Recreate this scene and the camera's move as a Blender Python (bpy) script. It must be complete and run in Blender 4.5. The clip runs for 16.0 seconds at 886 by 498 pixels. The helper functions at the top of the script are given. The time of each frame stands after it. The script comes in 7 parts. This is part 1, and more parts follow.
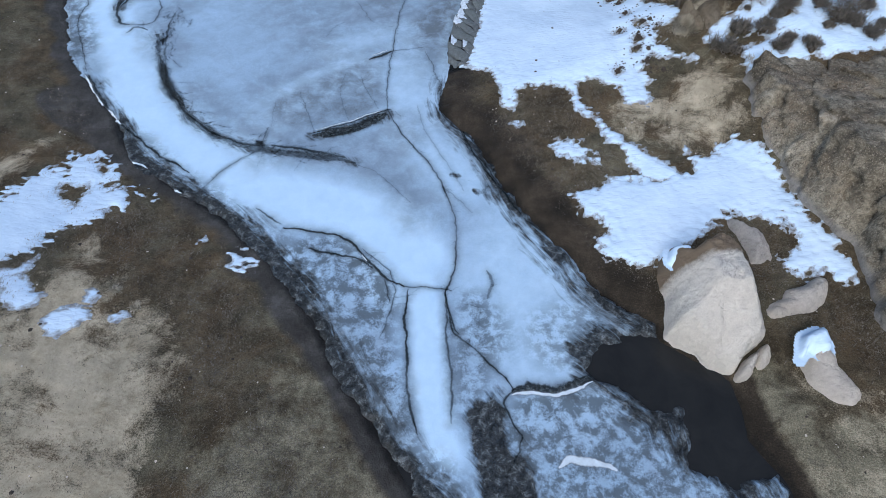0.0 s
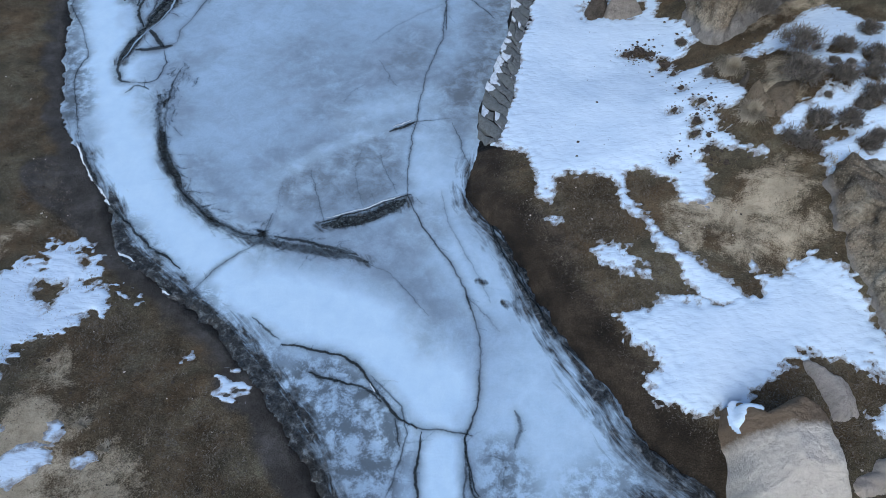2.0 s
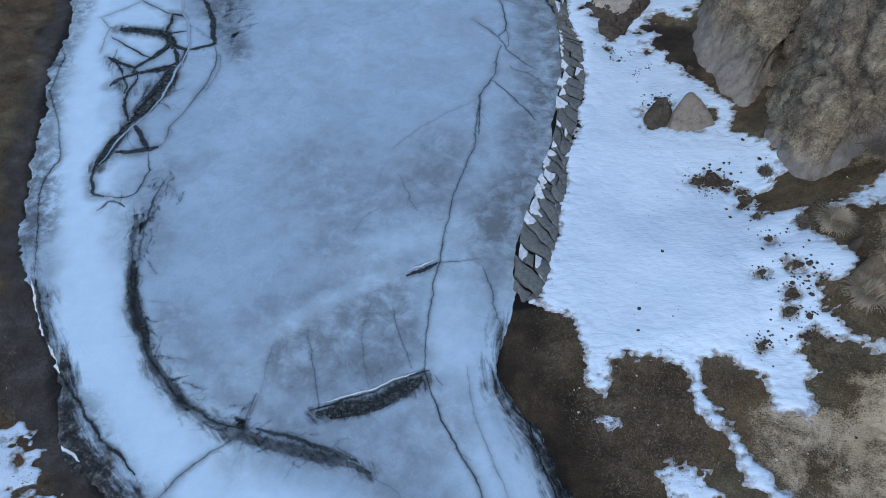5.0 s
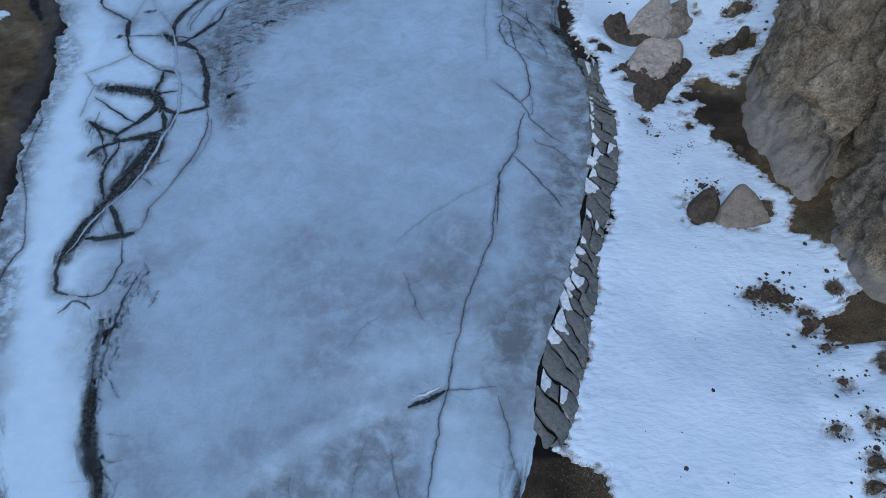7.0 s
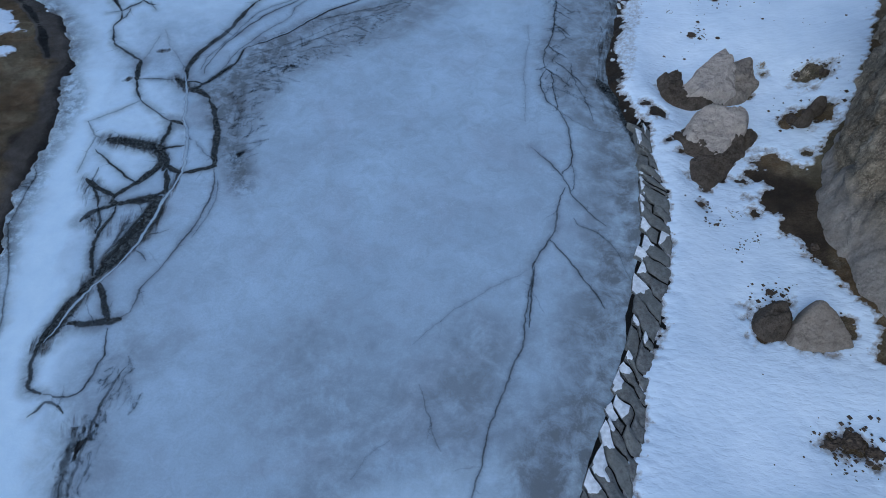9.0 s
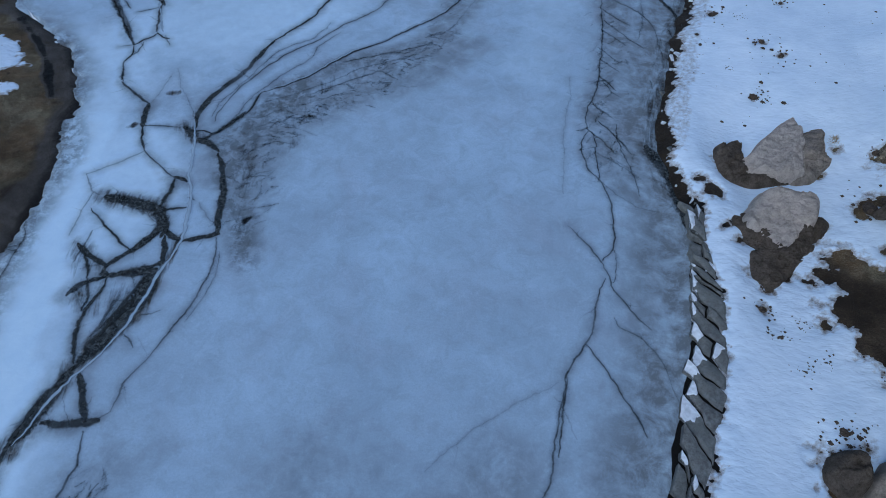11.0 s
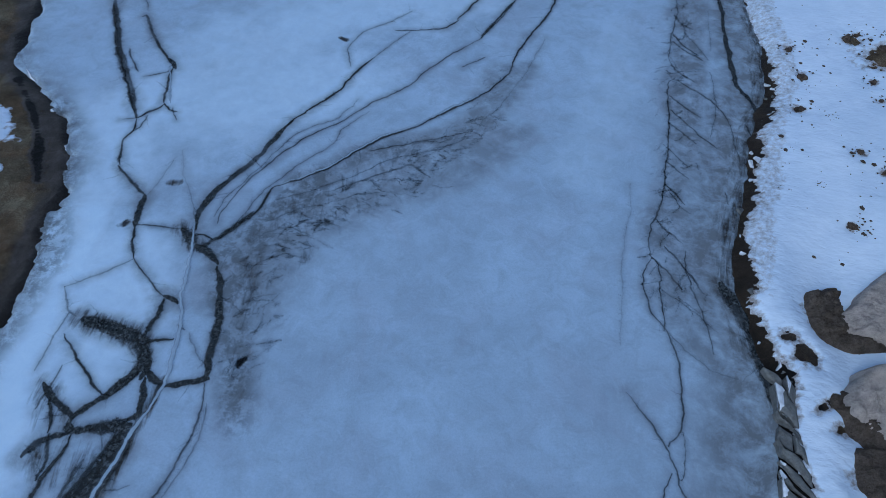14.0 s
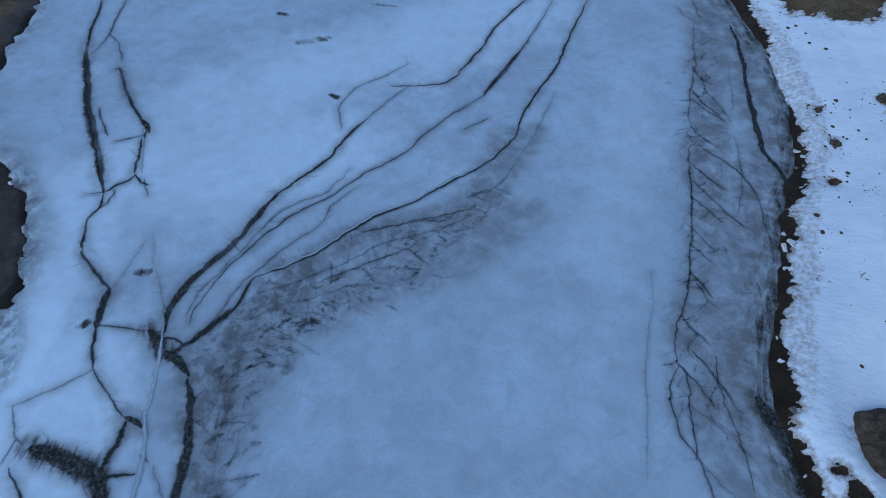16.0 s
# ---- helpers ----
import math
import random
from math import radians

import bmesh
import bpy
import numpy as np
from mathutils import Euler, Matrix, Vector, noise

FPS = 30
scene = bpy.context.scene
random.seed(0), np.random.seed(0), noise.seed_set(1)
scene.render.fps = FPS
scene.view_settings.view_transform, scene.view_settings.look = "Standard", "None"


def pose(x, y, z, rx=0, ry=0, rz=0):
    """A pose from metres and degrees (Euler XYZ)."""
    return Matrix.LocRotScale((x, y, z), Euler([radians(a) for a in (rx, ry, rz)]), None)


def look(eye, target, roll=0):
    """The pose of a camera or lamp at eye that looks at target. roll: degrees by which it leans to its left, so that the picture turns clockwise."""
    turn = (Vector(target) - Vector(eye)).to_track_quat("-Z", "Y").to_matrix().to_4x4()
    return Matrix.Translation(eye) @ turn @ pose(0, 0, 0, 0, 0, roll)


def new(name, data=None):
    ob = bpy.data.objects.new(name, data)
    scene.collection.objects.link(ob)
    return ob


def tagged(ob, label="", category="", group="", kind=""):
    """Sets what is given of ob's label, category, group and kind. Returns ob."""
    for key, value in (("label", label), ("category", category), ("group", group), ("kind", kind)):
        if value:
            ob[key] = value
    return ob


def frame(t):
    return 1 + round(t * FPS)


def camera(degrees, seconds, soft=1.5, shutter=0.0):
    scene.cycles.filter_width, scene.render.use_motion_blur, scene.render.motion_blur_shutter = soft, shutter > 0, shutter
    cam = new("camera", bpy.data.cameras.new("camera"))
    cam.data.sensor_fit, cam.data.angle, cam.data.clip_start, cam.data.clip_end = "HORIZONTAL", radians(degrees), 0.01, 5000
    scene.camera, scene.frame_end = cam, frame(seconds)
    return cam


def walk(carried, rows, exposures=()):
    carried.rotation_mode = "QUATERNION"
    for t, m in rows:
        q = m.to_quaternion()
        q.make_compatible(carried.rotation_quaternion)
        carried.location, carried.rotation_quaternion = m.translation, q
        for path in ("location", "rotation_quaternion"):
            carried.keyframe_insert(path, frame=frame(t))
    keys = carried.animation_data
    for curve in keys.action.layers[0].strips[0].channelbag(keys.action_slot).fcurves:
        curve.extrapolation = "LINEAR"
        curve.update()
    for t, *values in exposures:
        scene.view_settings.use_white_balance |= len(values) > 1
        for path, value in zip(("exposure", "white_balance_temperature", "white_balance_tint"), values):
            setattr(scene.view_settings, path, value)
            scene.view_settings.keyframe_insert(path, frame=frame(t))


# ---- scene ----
cam = camera(71.9, 16.0, soft=0.9)
SKY, SUN = 0.14, 1.0
PATH = [
    (0, (-0.416, 0.094, 12.471), (-0.365, 1.288, 10.868), 2.7),
    (0.5, (-0.4, 0.906, 12.379), (-0.37, 2.111, 10.784), 2.4),
    (1, (-0.401, 1.842, 12.382), (-0.388, 3.044, 10.783), 2.3),
    (1.5, (-0.468, 2.688, 12.337), (-0.467, 3.896, 10.742), 2.4),
    (2, (-0.506, 3.626, 12.365), (-0.524, 4.826, 10.765), 2.2),
    (2.5, (-0.559, 4.503, 12.343), (-0.592, 5.703, 10.743), 2.2),
    (3, (-0.615, 5.358, 12.29), (-0.662, 6.559, 10.692), 2.1),
    (3.5, (-0.708, 6.237, 12.296), (-0.763, 7.436, 10.696), 2.1),
    (4, (-0.793, 7.102, 12.291), (-0.858, 8.302, 10.693), 2.0),
    (4.5, (-0.888, 7.916, 12.247), (-0.962, 9.123, 10.653), 2.0),
    (7, (-1.216, 12.004, 11.962), (-1.35, 13.233, 10.39), 1.5),
    (7.5, (-1.291, 12.765, 11.893), (-1.444, 13.998, 10.325), 1.4),
    (8, (-1.393, 13.507, 11.882), (-1.567, 14.735, 10.313), 1.3),
    (8.5, (-1.488, 14.254, 11.873), (-1.688, 15.478, 10.304), 1.1),
    (9, (-1.664, 14.961, 11.85), (-1.879, 16.181, 10.28), 1.2),
    (11.5, (-2.456, 18.436, 11.856), (-2.76, 19.628, 10.279), 1.2),
    (12, (-2.704, 19.103, 11.868), (-3.02, 20.292, 10.29), 1.4),
    (12.5, (-2.924, 19.78, 11.856), (-3.257, 20.965, 10.28), 1.4),
    (13, (-3.111, 20.469, 11.858), (-3.466, 21.648, 10.283), 1.2),
    (13.5, (-3.366, 21.117, 11.88), (-3.729, 22.294, 10.304), 1.4),
    (14, (-3.629, 21.781, 11.882), (-3.992, 22.961, 10.307), 1.5),
    (14.5, (-3.882, 22.386, 11.891), (-4.243, 23.57, 10.32), 1.7),
    (15, (-4.092, 23.094, 11.916), (-4.456, 24.277, 10.345), 1.6),
    (15.5, (-4.396, 23.732, 11.928), (-4.753, 24.92, 10.36), 1.9),
    (16, (-4.61, 24.443, 11.942), (-4.964, 25.632, 10.374), 1.9),
]
EXPOSURES = [(0, 0.34, 5560, 8), (2, 0.14, 5500, 8), (4, 0.05, 5450, 8), (7, -0.17, 5300, 8), (9, -0.29, 5200, 8), (12, -0.38, 5040, 8), (16, -0.44, 4900, 8)]
walk(cam, [(t, look(eye, target, roll)) for t, eye, target, roll in PATH], EXPOSURES)

# ---------------------------------------------------------------- light
world = bpy.data.worlds.new("overcast_sky")
scene.world = world
world.use_nodes = True
wn = world.node_tree
sky = wn.nodes.new("ShaderNodeTexSky")
sky.sky_type = "NISHITA"
sky.sun_disc = False
sky.sun_elevation = radians(38)
sky.sun_rotation = radians(200)
sky.air_density, sky.dust_density, sky.ozone_density = 1.0, 3.0, 1.0
wn.nodes["Background"].inputs["Strength"].default_value = SKY
wn.links.new(sky.outputs[0], wn.nodes["Background"].inputs["Color"])
lamp = bpy.data.lights.new("sun", "SUN")
lamp.energy, lamp.angle, lamp.color = SUN, radians(24), (1.0, 0.93, 0.84)
sun = new("sun", lamp)
sun.matrix_world = look((0, 0, 30), (0 + 6.0, 0 + 11.0, 30 - 15.0))

# ---------------------------------------------------------------- numbers and noise
rng = np.random.RandomState(7)
TABLE = rng.rand(256, 256)


def vnoise(x, y, size, shift=0):
    """Smooth noise 0..1 with features of that size."""
    x, y = np.asarray(x) / size + 17.3 * shift + 500, np.asarray(y) / size + 31.7 * shift + 500
    i, j = np.floor(x).astype(int), np.floor(y).astype(int)
    u, v = x - i, y - j
    u, v = u * u * (3 - 2 * u), v * v * (3 - 2 * v)
    a, b = TABLE[i % 256, j % 256], TABLE[(i + 1) % 256, j % 256]
    c, d = TABLE[i % 256, (j + 1) % 256], TABLE[(i + 1) % 256, (j + 1) % 256]
    return (a * (1 - u) + b * u) * (1 - v) + (c * (1 - u) + d * u) * v


def fbm(x, y, size, octaves=4, shift=0, gain=0.5):
    total, amp, norm = 0, 1.0, 0
    for k in range(octaves):
        total = total + amp * vnoise(x, y, size / 2**k, shift + 5 * k + 1)
        norm += amp
        amp *= gain
    return total / norm


def smooth(e0, e1, v):
    t = np.clip((v - e0) / (e1 - e0), 0, 1)
    return t * t * (3 - 2 * t)


def spline(points, step=0.12, closed=False):
    """Evenly stepped Catmull-Rom curve through the points."""
    p = np.array(points, float)
    q = np.vstack([p[-1], p, p[0], p[1]]) if closed else np.vstack([2 * p[0] - p[1], p, 2 * p[-1] - p[-2]])
    out = []
    for k in range(1, len(q) - 2):
        n = max(2, int(np.linalg.norm(q[k + 1] - q[k]) / step))
        t = np.linspace(0, 1, n, endpoint=False)[:, None]
        a, b, c, d = q[k - 1], q[k], q[k + 1], q[k + 2]
        out.append(0.5 * (2 * b + (c - a) * t + (2 * a - 5 * b + 4 * c - d) * t**2 + (3 * b - a - 3 * c + d) * t**3))
    if not closed:
        out.append(p[-1:])
    return np.vstack(out)


def distance(x, y, curve):
    """Distance of every place to a curve given by its vertices."""
    shape = x.shape
    px, py = x.ravel(), y.ravel()
    best = np.full(px.shape, 1e9)
    for (x0, y0), (x1, y1) in zip(curve[:-1], curve[1:]):
        dx, dy = x1 - x0, y1 - y0
        t = np.clip(((px - x0) * dx + (py - y0) * dy) / (dx * dx + dy * dy + 1e-12), 0, 1)
        best = np.minimum(best, (px - x0 - t * dx) ** 2 + (py - y0 - t * dy) ** 2)
    return np.sqrt(best).reshape(shape)


def inside(x, y, curve):
    odd = np.zeros(x.shape, bool)
    for (x0, y0), (x1, y1) in zip(curve, np.roll(curve, -1, 0)):
        if y0 != y1:
            odd ^= ((y0 > y) != (y1 > y)) & (x < (x1 - x0) * (y - y0) / (y1 - y0) + x0)
    return odd


class Grid:
    """A field on even steps, read between them."""

    def __init__(self, x0, x1, y0, y1, step):
        self.x0, self.y0, self.step = x0, y0, step
        self.x, self.y = np.meshgrid(np.arange(x0, x1 + step, step), np.arange(y0, y1 + step, step), indexing="ij")
        self.v = np.zeros(self.x.shape)

    def __call__(self, x, y):
        u = np.clip((np.asarray(x, float) - self.x0) / self.step, 0, self.v.shape[0] - 1.001)
        w = np.clip((np.asarray(y, float) - self.y0) / self.step, 0, self.v.shape[1] - 1.001)
        i, j = u.astype(int), w.astype(int)
        u, w = u - i, w - j
        v = self.v
        return (v[i, j] * (1 - u) + v[i + 1, j] * u) * (1 - w) + (v[i, j + 1] * (1 - u) + v[i + 1, j + 1] * u) * w


def signed(points, step=0.25, pad=3.0):
    """Signed distance to a closed outline, positive inside, as a Grid."""
    c = spline(points, 0.3, True)
    g = Grid(c[:, 0].min() - pad, c[:, 0].max() + pad, c[:, 1].min() - pad, c[:, 1].max() + pad, step)
    d = distance(g.x, g.y, np.vstack([c, c[:1]]))
    g.v = np.where(inside(g.x, g.y, c), d, -d)
    return g


# ---------------------------------------------------------------- materials
def material(name):
    m = bpy.data.materials.new(name)
    m.use_nodes = True
    t = m.node_tree
    return m, t, t.nodes["Principled BSDF"]


def node(t, kind, **values):
    n = t.nodes.new(kind)
    for key, value in values.items():
        n.inputs[key.replace("_", " ")].default_value = value
    return n


def place(t):
    return t.nodes.new("ShaderNodeTexCoord").outputs["Object"]


def noisy(t, size, detail=5.0, rough=0.55, distort=0.0, where=None):
    n = node(t, "ShaderNodeTexNoise", Scale=1.0 / size, Detail=detail, Roughness=rough, Distortion=distort)
    t.links.new(where or place(t), n.inputs["Vector"])
    return n.outputs["Fac"]


def ramp(t, value, *stops):
    r = t.nodes.new("ShaderNodeValToRGB")
    t.links.new(value, r.inputs[0])
    e = r.color_ramp.elements
    for k, (at, colour) in enumerate(stops):
        if k > 1:
            e.new(at)
        e[k].position = at
        e[k].color = (*colour, 1) if isinstance(colour, tuple) else (colour, colour, colour, 1)
    return r.outputs[0]


def mix(t, factor, a, b):
    n = t.nodes.new("ShaderNodeMix")
    n.data_type = "RGBA"
    for sock, v in ((n.inputs[0], factor), (n.inputs[6], a), (n.inputs[7], b)):
        if isinstance(v, bpy.types.NodeSocket):
            t.links.new(v, sock)
        elif isinstance(v, tuple):
            sock.default_value = (*v, 1)
        else:
            sock.default_value = v
    return n.outputs[2]


def calc(t, op, a, b=0.0, clamp=False):
    n = t.nodes.new("ShaderNodeMath")
    n.operation, n.use_clamp = op, clamp
    for sock, v in zip(n.inputs, (a, b)):
        if isinstance(v, bpy.types.NodeSocket):
            t.links.new(v, sock)
        else:
            sock.default_value = v
    return n.outputs[0]


def attribute(t, name):
    n = t.nodes.new("ShaderNodeAttribute")
    n.attribute_name = name
    return n.outputs["Fac"]


def bump(t, shader, height, strength, depth):
    n = node(t, "ShaderNodeBump", Strength=strength, Distance=depth)
    t.links.new(height, n.inputs["Height"])
    t.links.new(n.outputs[0], shader.inputs["Normal"])


def make_ground():
    m, t, s = material("soil_and_dead_grass")
    every, mid, fine = noisy(t, 0.9, 14, 0.70, 0.2), noisy(t, 0.3, 10, 0.72), noisy(t, 0.03, 6, 0.75)
    grain = calc(t, "ADD", calc(t, "MULTIPLY", every, 0.5), calc(t, "MULTIPLY", fine, 0.5))
    soil = ramp(t, grain, (0.38, (0.030, 0.024, 0.016)), (0.5, (0.078, 0.062, 0.041)), (0.62, (0.165, 0.136, 0.094)))
    rust = ramp(t, grain, (0.38, (0.040, 0.028, 0.016)), (0.5, (0.105, 0.075, 0.045)), (0.62, (0.20, 0.15, 0.095)))
    col = mix(t, ramp(t, noisy(t, 1.9, 8, 0.65, 0.5), (0.44, 0.0), (0.6, 0.8)), soil, rust)
    olive = ramp(t, grain, (0.36, (0.036, 0.033, 0.024)), (0.5, (0.100, 0.091, 0.065)), (0.63, (0.25, 0.23, 0.17)))
    col = mix(t, ramp(t, calc(t, "ADD", noisy(t, 2.3, 9, 0.7, 0.4), calc(t, "MULTIPLY", calc(t, "SUBTRACT", fine, 0.5), 0.25)), (0.46, 0.0), (0.58, 0.9)), col, olive)
    straw = ramp(t, grain, (0.38, (0.060, 0.055, 0.040)), (0.5, (0.175, 0.160, 0.118)), (0.62, (0.38, 0.35, 0.27)))
    turf = calc(t, "ADD", attribute(t, "turf"), calc(t, "MULTIPLY", calc(t, "SUBTRACT", noisy(t, 0.9, 12, 0.75, 0.3), 0.5), 2.4))
    col = mix(t, ramp(t, turf, (0.45, 0.0), (0.85, 1.0)), col, straw)
    ashy = ramp(t, fine, (0.38, (0.05, 0.047, 0.04)), (0.62, (0.22, 0.205, 0.175)))
    col = mix(t, ramp(t, noisy(t, 0.8, 12, 0.78, 0.4), (0.56, 0.0), (0.66, 0.6)), col, ashy)
    col = mix(t, ramp(t, mid, (0.57, 0.0), (0.70, 0.8)), col, (0.026, 0.020, 0.014))
    tan = ramp(t, calc(t, "ADD", calc(t, "MULTIPLY", every, 0.6), calc(t, "MULTIPLY", fine, 0.4)), (0.36, (0.27, 0.232, 0.175)), (0.5, (0.45, 0.393, 0.305)), (0.64, (0.60, 0.53, 0.425)))
    tan = mix(t, ramp(t, noisy(t, 0.4, 12, 0.78, 0.4), (0.54, 0.0), (0.68, 0.7)), tan, (0.17, 0.14, 0.09))
    tan = mix(t, ramp(t, fine, (0.58, 0.0), (0.76, 0.4)), tan, (0.17, 0.14, 0.09))
    mud = ramp(t, grain, (0.37, (0.012, 0.010, 0.008)), (0.5, (0.034, 0.027, 0.020)), (0.64, (0.105, 0.084, 0.062)))
    col = mix(t, ramp(t, noisy(t, 0.02, 2, 0.6), (0.66, 0.0), (0.76, 0.6)), col, (0.34, 0.30, 0.23))
    ragged = calc(t, "ADD", calc(t, "SUBTRACT", noisy(t, 1.2, 12, 0.74, 0.3), 0.5), calc(t, "MULTIPLY", calc(t, "SUBTRACT", fine, 0.5), 0.35))
    sandy = calc(t, "ADD", attribute(t, "sand"), calc(t, "MULTIPLY", ragged, 2.2))
    col = mix(t, ramp(t, sandy, (0.40, 0.0), (0.70, 1.0)), col, tan)
    wet = calc(t, "ADD", attribute(t, "wet"), calc(t, "MULTIPLY", calc(t, "SUBTRACT", mid, 0.5), 0.5))
    muck = ramp(t, calc(t, "ADD", calc(t, "MULTIPLY", every, 0.7), calc(t, "MULTIPLY", fine, 0.3)), (0.36, (0.032, 0.029, 0.027)), (0.5, (0.060, 0.056, 0.054)), (0.64, (0.115, 0.112, 0.112)))
    silty = calc(t, "ADD", attribute(t, "silt"), calc(t, "MULTIPLY", calc(t, "SUBTRACT", noisy(t, 0.5, 9, 0.7), 0.5), 0.8))
    mud = mix(t, ramp(t, silty, (0.35, 0.0), (0.65, 1.0)), mud, muck)
    # values above 1 go on from mud to near-black
    near_black = ramp(t, calc(t, "SUBTRACT", wet, 1.0), (0.1, 0.0), (0.5, 1.0))
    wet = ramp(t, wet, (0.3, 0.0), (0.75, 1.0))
    col = mix(t, near_black, mix(t, wet, col, mud), (0.006, 0.006, 0.006))
    warm = t.nodes.new("ShaderNodeMixRGB")
    warm.blend_type = "MULTIPLY"
    warm.inputs[0].default_value, warm.inputs[2].default_value = 1.0, (1.02, 1.0, 0.91, 1)
    t.links.new(col, warm.inputs[1])
    col = warm.outputs[0]
    t.links.new(col, s.inputs["Base Color"])
    t.links.new(ramp(t, wet, (0.0, 0.95), (1.0, 0.6)), s.inputs["Roughness"])
    s.inputs["Specular IOR Level"].default_value = 0.15
    bump(t, s, calc(t, "ADD", mid, calc(t, "MULTIPLY", fine, 0.6)), 1.0, 0.07)
    return m


def make_snow():
    m, t, s = material("old_snow")
    long = t.nodes.new("ShaderNodeMapping")
    long.inputs["Scale"].default_value = (1.0, 1.9, 1.0)
    long.inputs["Rotation"].default_value = (0, 0, 0.25)
    t.links.new(place(t), long.inputs["Vector"])
    ripple = calc(t, "ADD", noisy(t, 0.17, 3, 0.5, 0.3, long.outputs[0]), calc(t, "MULTIPLY", noisy(t, 0.03, 3, 0.6), 0.12))
    col = mix(t, ramp(t, noisy(t, 0.9), (0.35, 0.0), (0.7, 1.0)), (0.50, 0.630, 0.77), (0.59, 0.715, 0.845))
    dirt = calc(t, "MULTIPLY", attribute(t, "thin"), calc(t, "MULTIPLY", noisy(t, 0.12, 6, 0.7), 1.6))
    col = mix(t, ramp(t, dirt, (0.42, 0.0), (0.85, 0.85)), col, (0.16, 0.135, 0.11))
    t.links.new(col, s.inputs["Base Color"])
    s.inputs["Roughness"].default_value = 0.75
    s.inputs["Subsurface Weight"].default_value = 0.0
    bump(t, s, ripple, 0.5, 0.032)
    return m


def lined(t):
    """Coordinates that change fast away from the shore and slowly along it."""
    axes, slow = t.nodes.new("ShaderNodeCombineXYZ"), t.nodes.new("ShaderNodeSeparateXYZ")
    t.links.new(place(t), slow.inputs[0])
    t.links.new(calc(t, "MULTIPLY", attribute(t, "off"), 5.0), axes.inputs[0])
    t.links.new(calc(t, "MULTIPLY", slow.outputs[0], 0.9), axes.inputs[1])
    t.links.new(calc(t, "MULTIPLY", slow.outputs[1], 0.9), axes.inputs[2])
    return axes.outputs[0]


def make_ice():
    m, t, s = material("river_ice")
    cloud, mid, fine = noisy(t, 3.2, 6, 0.62, 0.6), noisy(t, 0.45, 10, 0.70, 0.3), noisy(t, 0.05, 6, 0.75)
    base = ramp(t, cloud, (0.30, (0.290, 0.393, 0.507)), (0.5, (0.343, 0.468, 0.605)), (0.72, (0.395, 0.54, 0.70)))
    base = mix(t, ramp(t, noisy(t, 2.1, 7, 0.66, 0.8), (0.48, 0.0), (0.66, 0.5)), base, (0.295, 0.365, 0.465))
    base = mix(t, ramp(t, noisy(t, 0.55, 12, 0.75, 0.6), (0.44, 0.0), (0.70, 0.45)), base, (0.185, 0.245, 0.31))
    base = mix(t, ramp(t, fine, (0.40, 0.0), (0.68, 0.22)), base, (0.17, 0.225, 0.285))
    base = mix(t, ramp(t, noisy(t, 0.7, 10, 0.75, 1.2), (0.55, 0.0), (0.70, 0.35)), base, (0.45, 0.595, 0.75))
    white = mix(t, ramp(t, mid, (0.3, 0.0), (0.7, 1.0)), (0.45, 0.62, 0.785), (0.535, 0.70, 0.845))
    frost = calc(t, "ADD", attribute(t, "frost"), calc(t, "MULTIPLY", calc(t, "SUBTRACT", mid, 0.5), 0.35))
    col = mix(t, ramp(t, frost, (0.1, 0.0), (0.9, 1.0)), base, white)
    grey = calc(t, "MULTIPLY", attribute(t, "grey"), ramp(t, noisy(t, 0.6, 8, 0.72, 0.3), (0.36, 0.35), (0.58, 1.0)))
    col = mix(t, grey, col, (0.125, 0.147, 0.168))
    # slush: blotches of dark clear ice among white
    blot = calc(t, "ADD", noisy(t, 0.42, 9, 0.72, 0.25), calc(t, "MULTIPLY", fine, 0.16))
    blot = ramp(t, blot, (0.51, 0.0), (0.63, 1.0))
    blot = calc(t, "MULTIPLY", blot, attribute(t, "slush"))
    col = mix(t, calc(t, "MULTIPLY", blot, 0.8), col, (0.062, 0.073, 0.08))
    blotch = calc(t, "ADD", calc(t, "MULTIPLY", noisy(t, 0.5, 6, 0.62, 0.5), 0.28), calc(t, "MULTIPLY", noisy(t, 1.0, 6, 0.66, 0.5, lined(t)), 0.72))
    blotch = calc(t, "MULTIPLY", calc(t, "SUBTRACT", blotch, 0.5), ramp(t, attribute(t, "dark"), (0.0, 0.0), (0.45, 1.0)))
    dark = calc(t, "ADD", attribute(t, "dark"), calc(t, "MULTIPLY", blotch, 3.4))
    dark = calc(t, "MULTIPLY", ramp(t, dark, (0.30, 0.0), (0.62, 0.55), (0.90, 1.0)), ramp(t, fine, (0.25, 0.9), (0.6, 1.0)))
    murk = ramp(t, noisy(t, 0.18, 8, 0.75, 0.4), (0.40, (0.008, 0.008, 0.008)), (0.53, (0.036, 0.038, 0.037)), (0.66, (0.17, 0.185, 0.19)))
    col = mix(t, dark, col, murk)
    t.links.new(col, s.inputs["Base Color"])
    t.links.new(ramp(t, fine, (0.3, 0.32), (0.7, 0.55)), s.inputs["Roughness"])
    s.inputs["IOR"].default_value = 1.31
    s.inputs["Specular IOR Level"].default_value = 0.3
    bump(t, s, calc(t, "ADD", mid, calc(t, "MULTIPLY", fine, 0.5)), 0.4, 0.025)
    return m


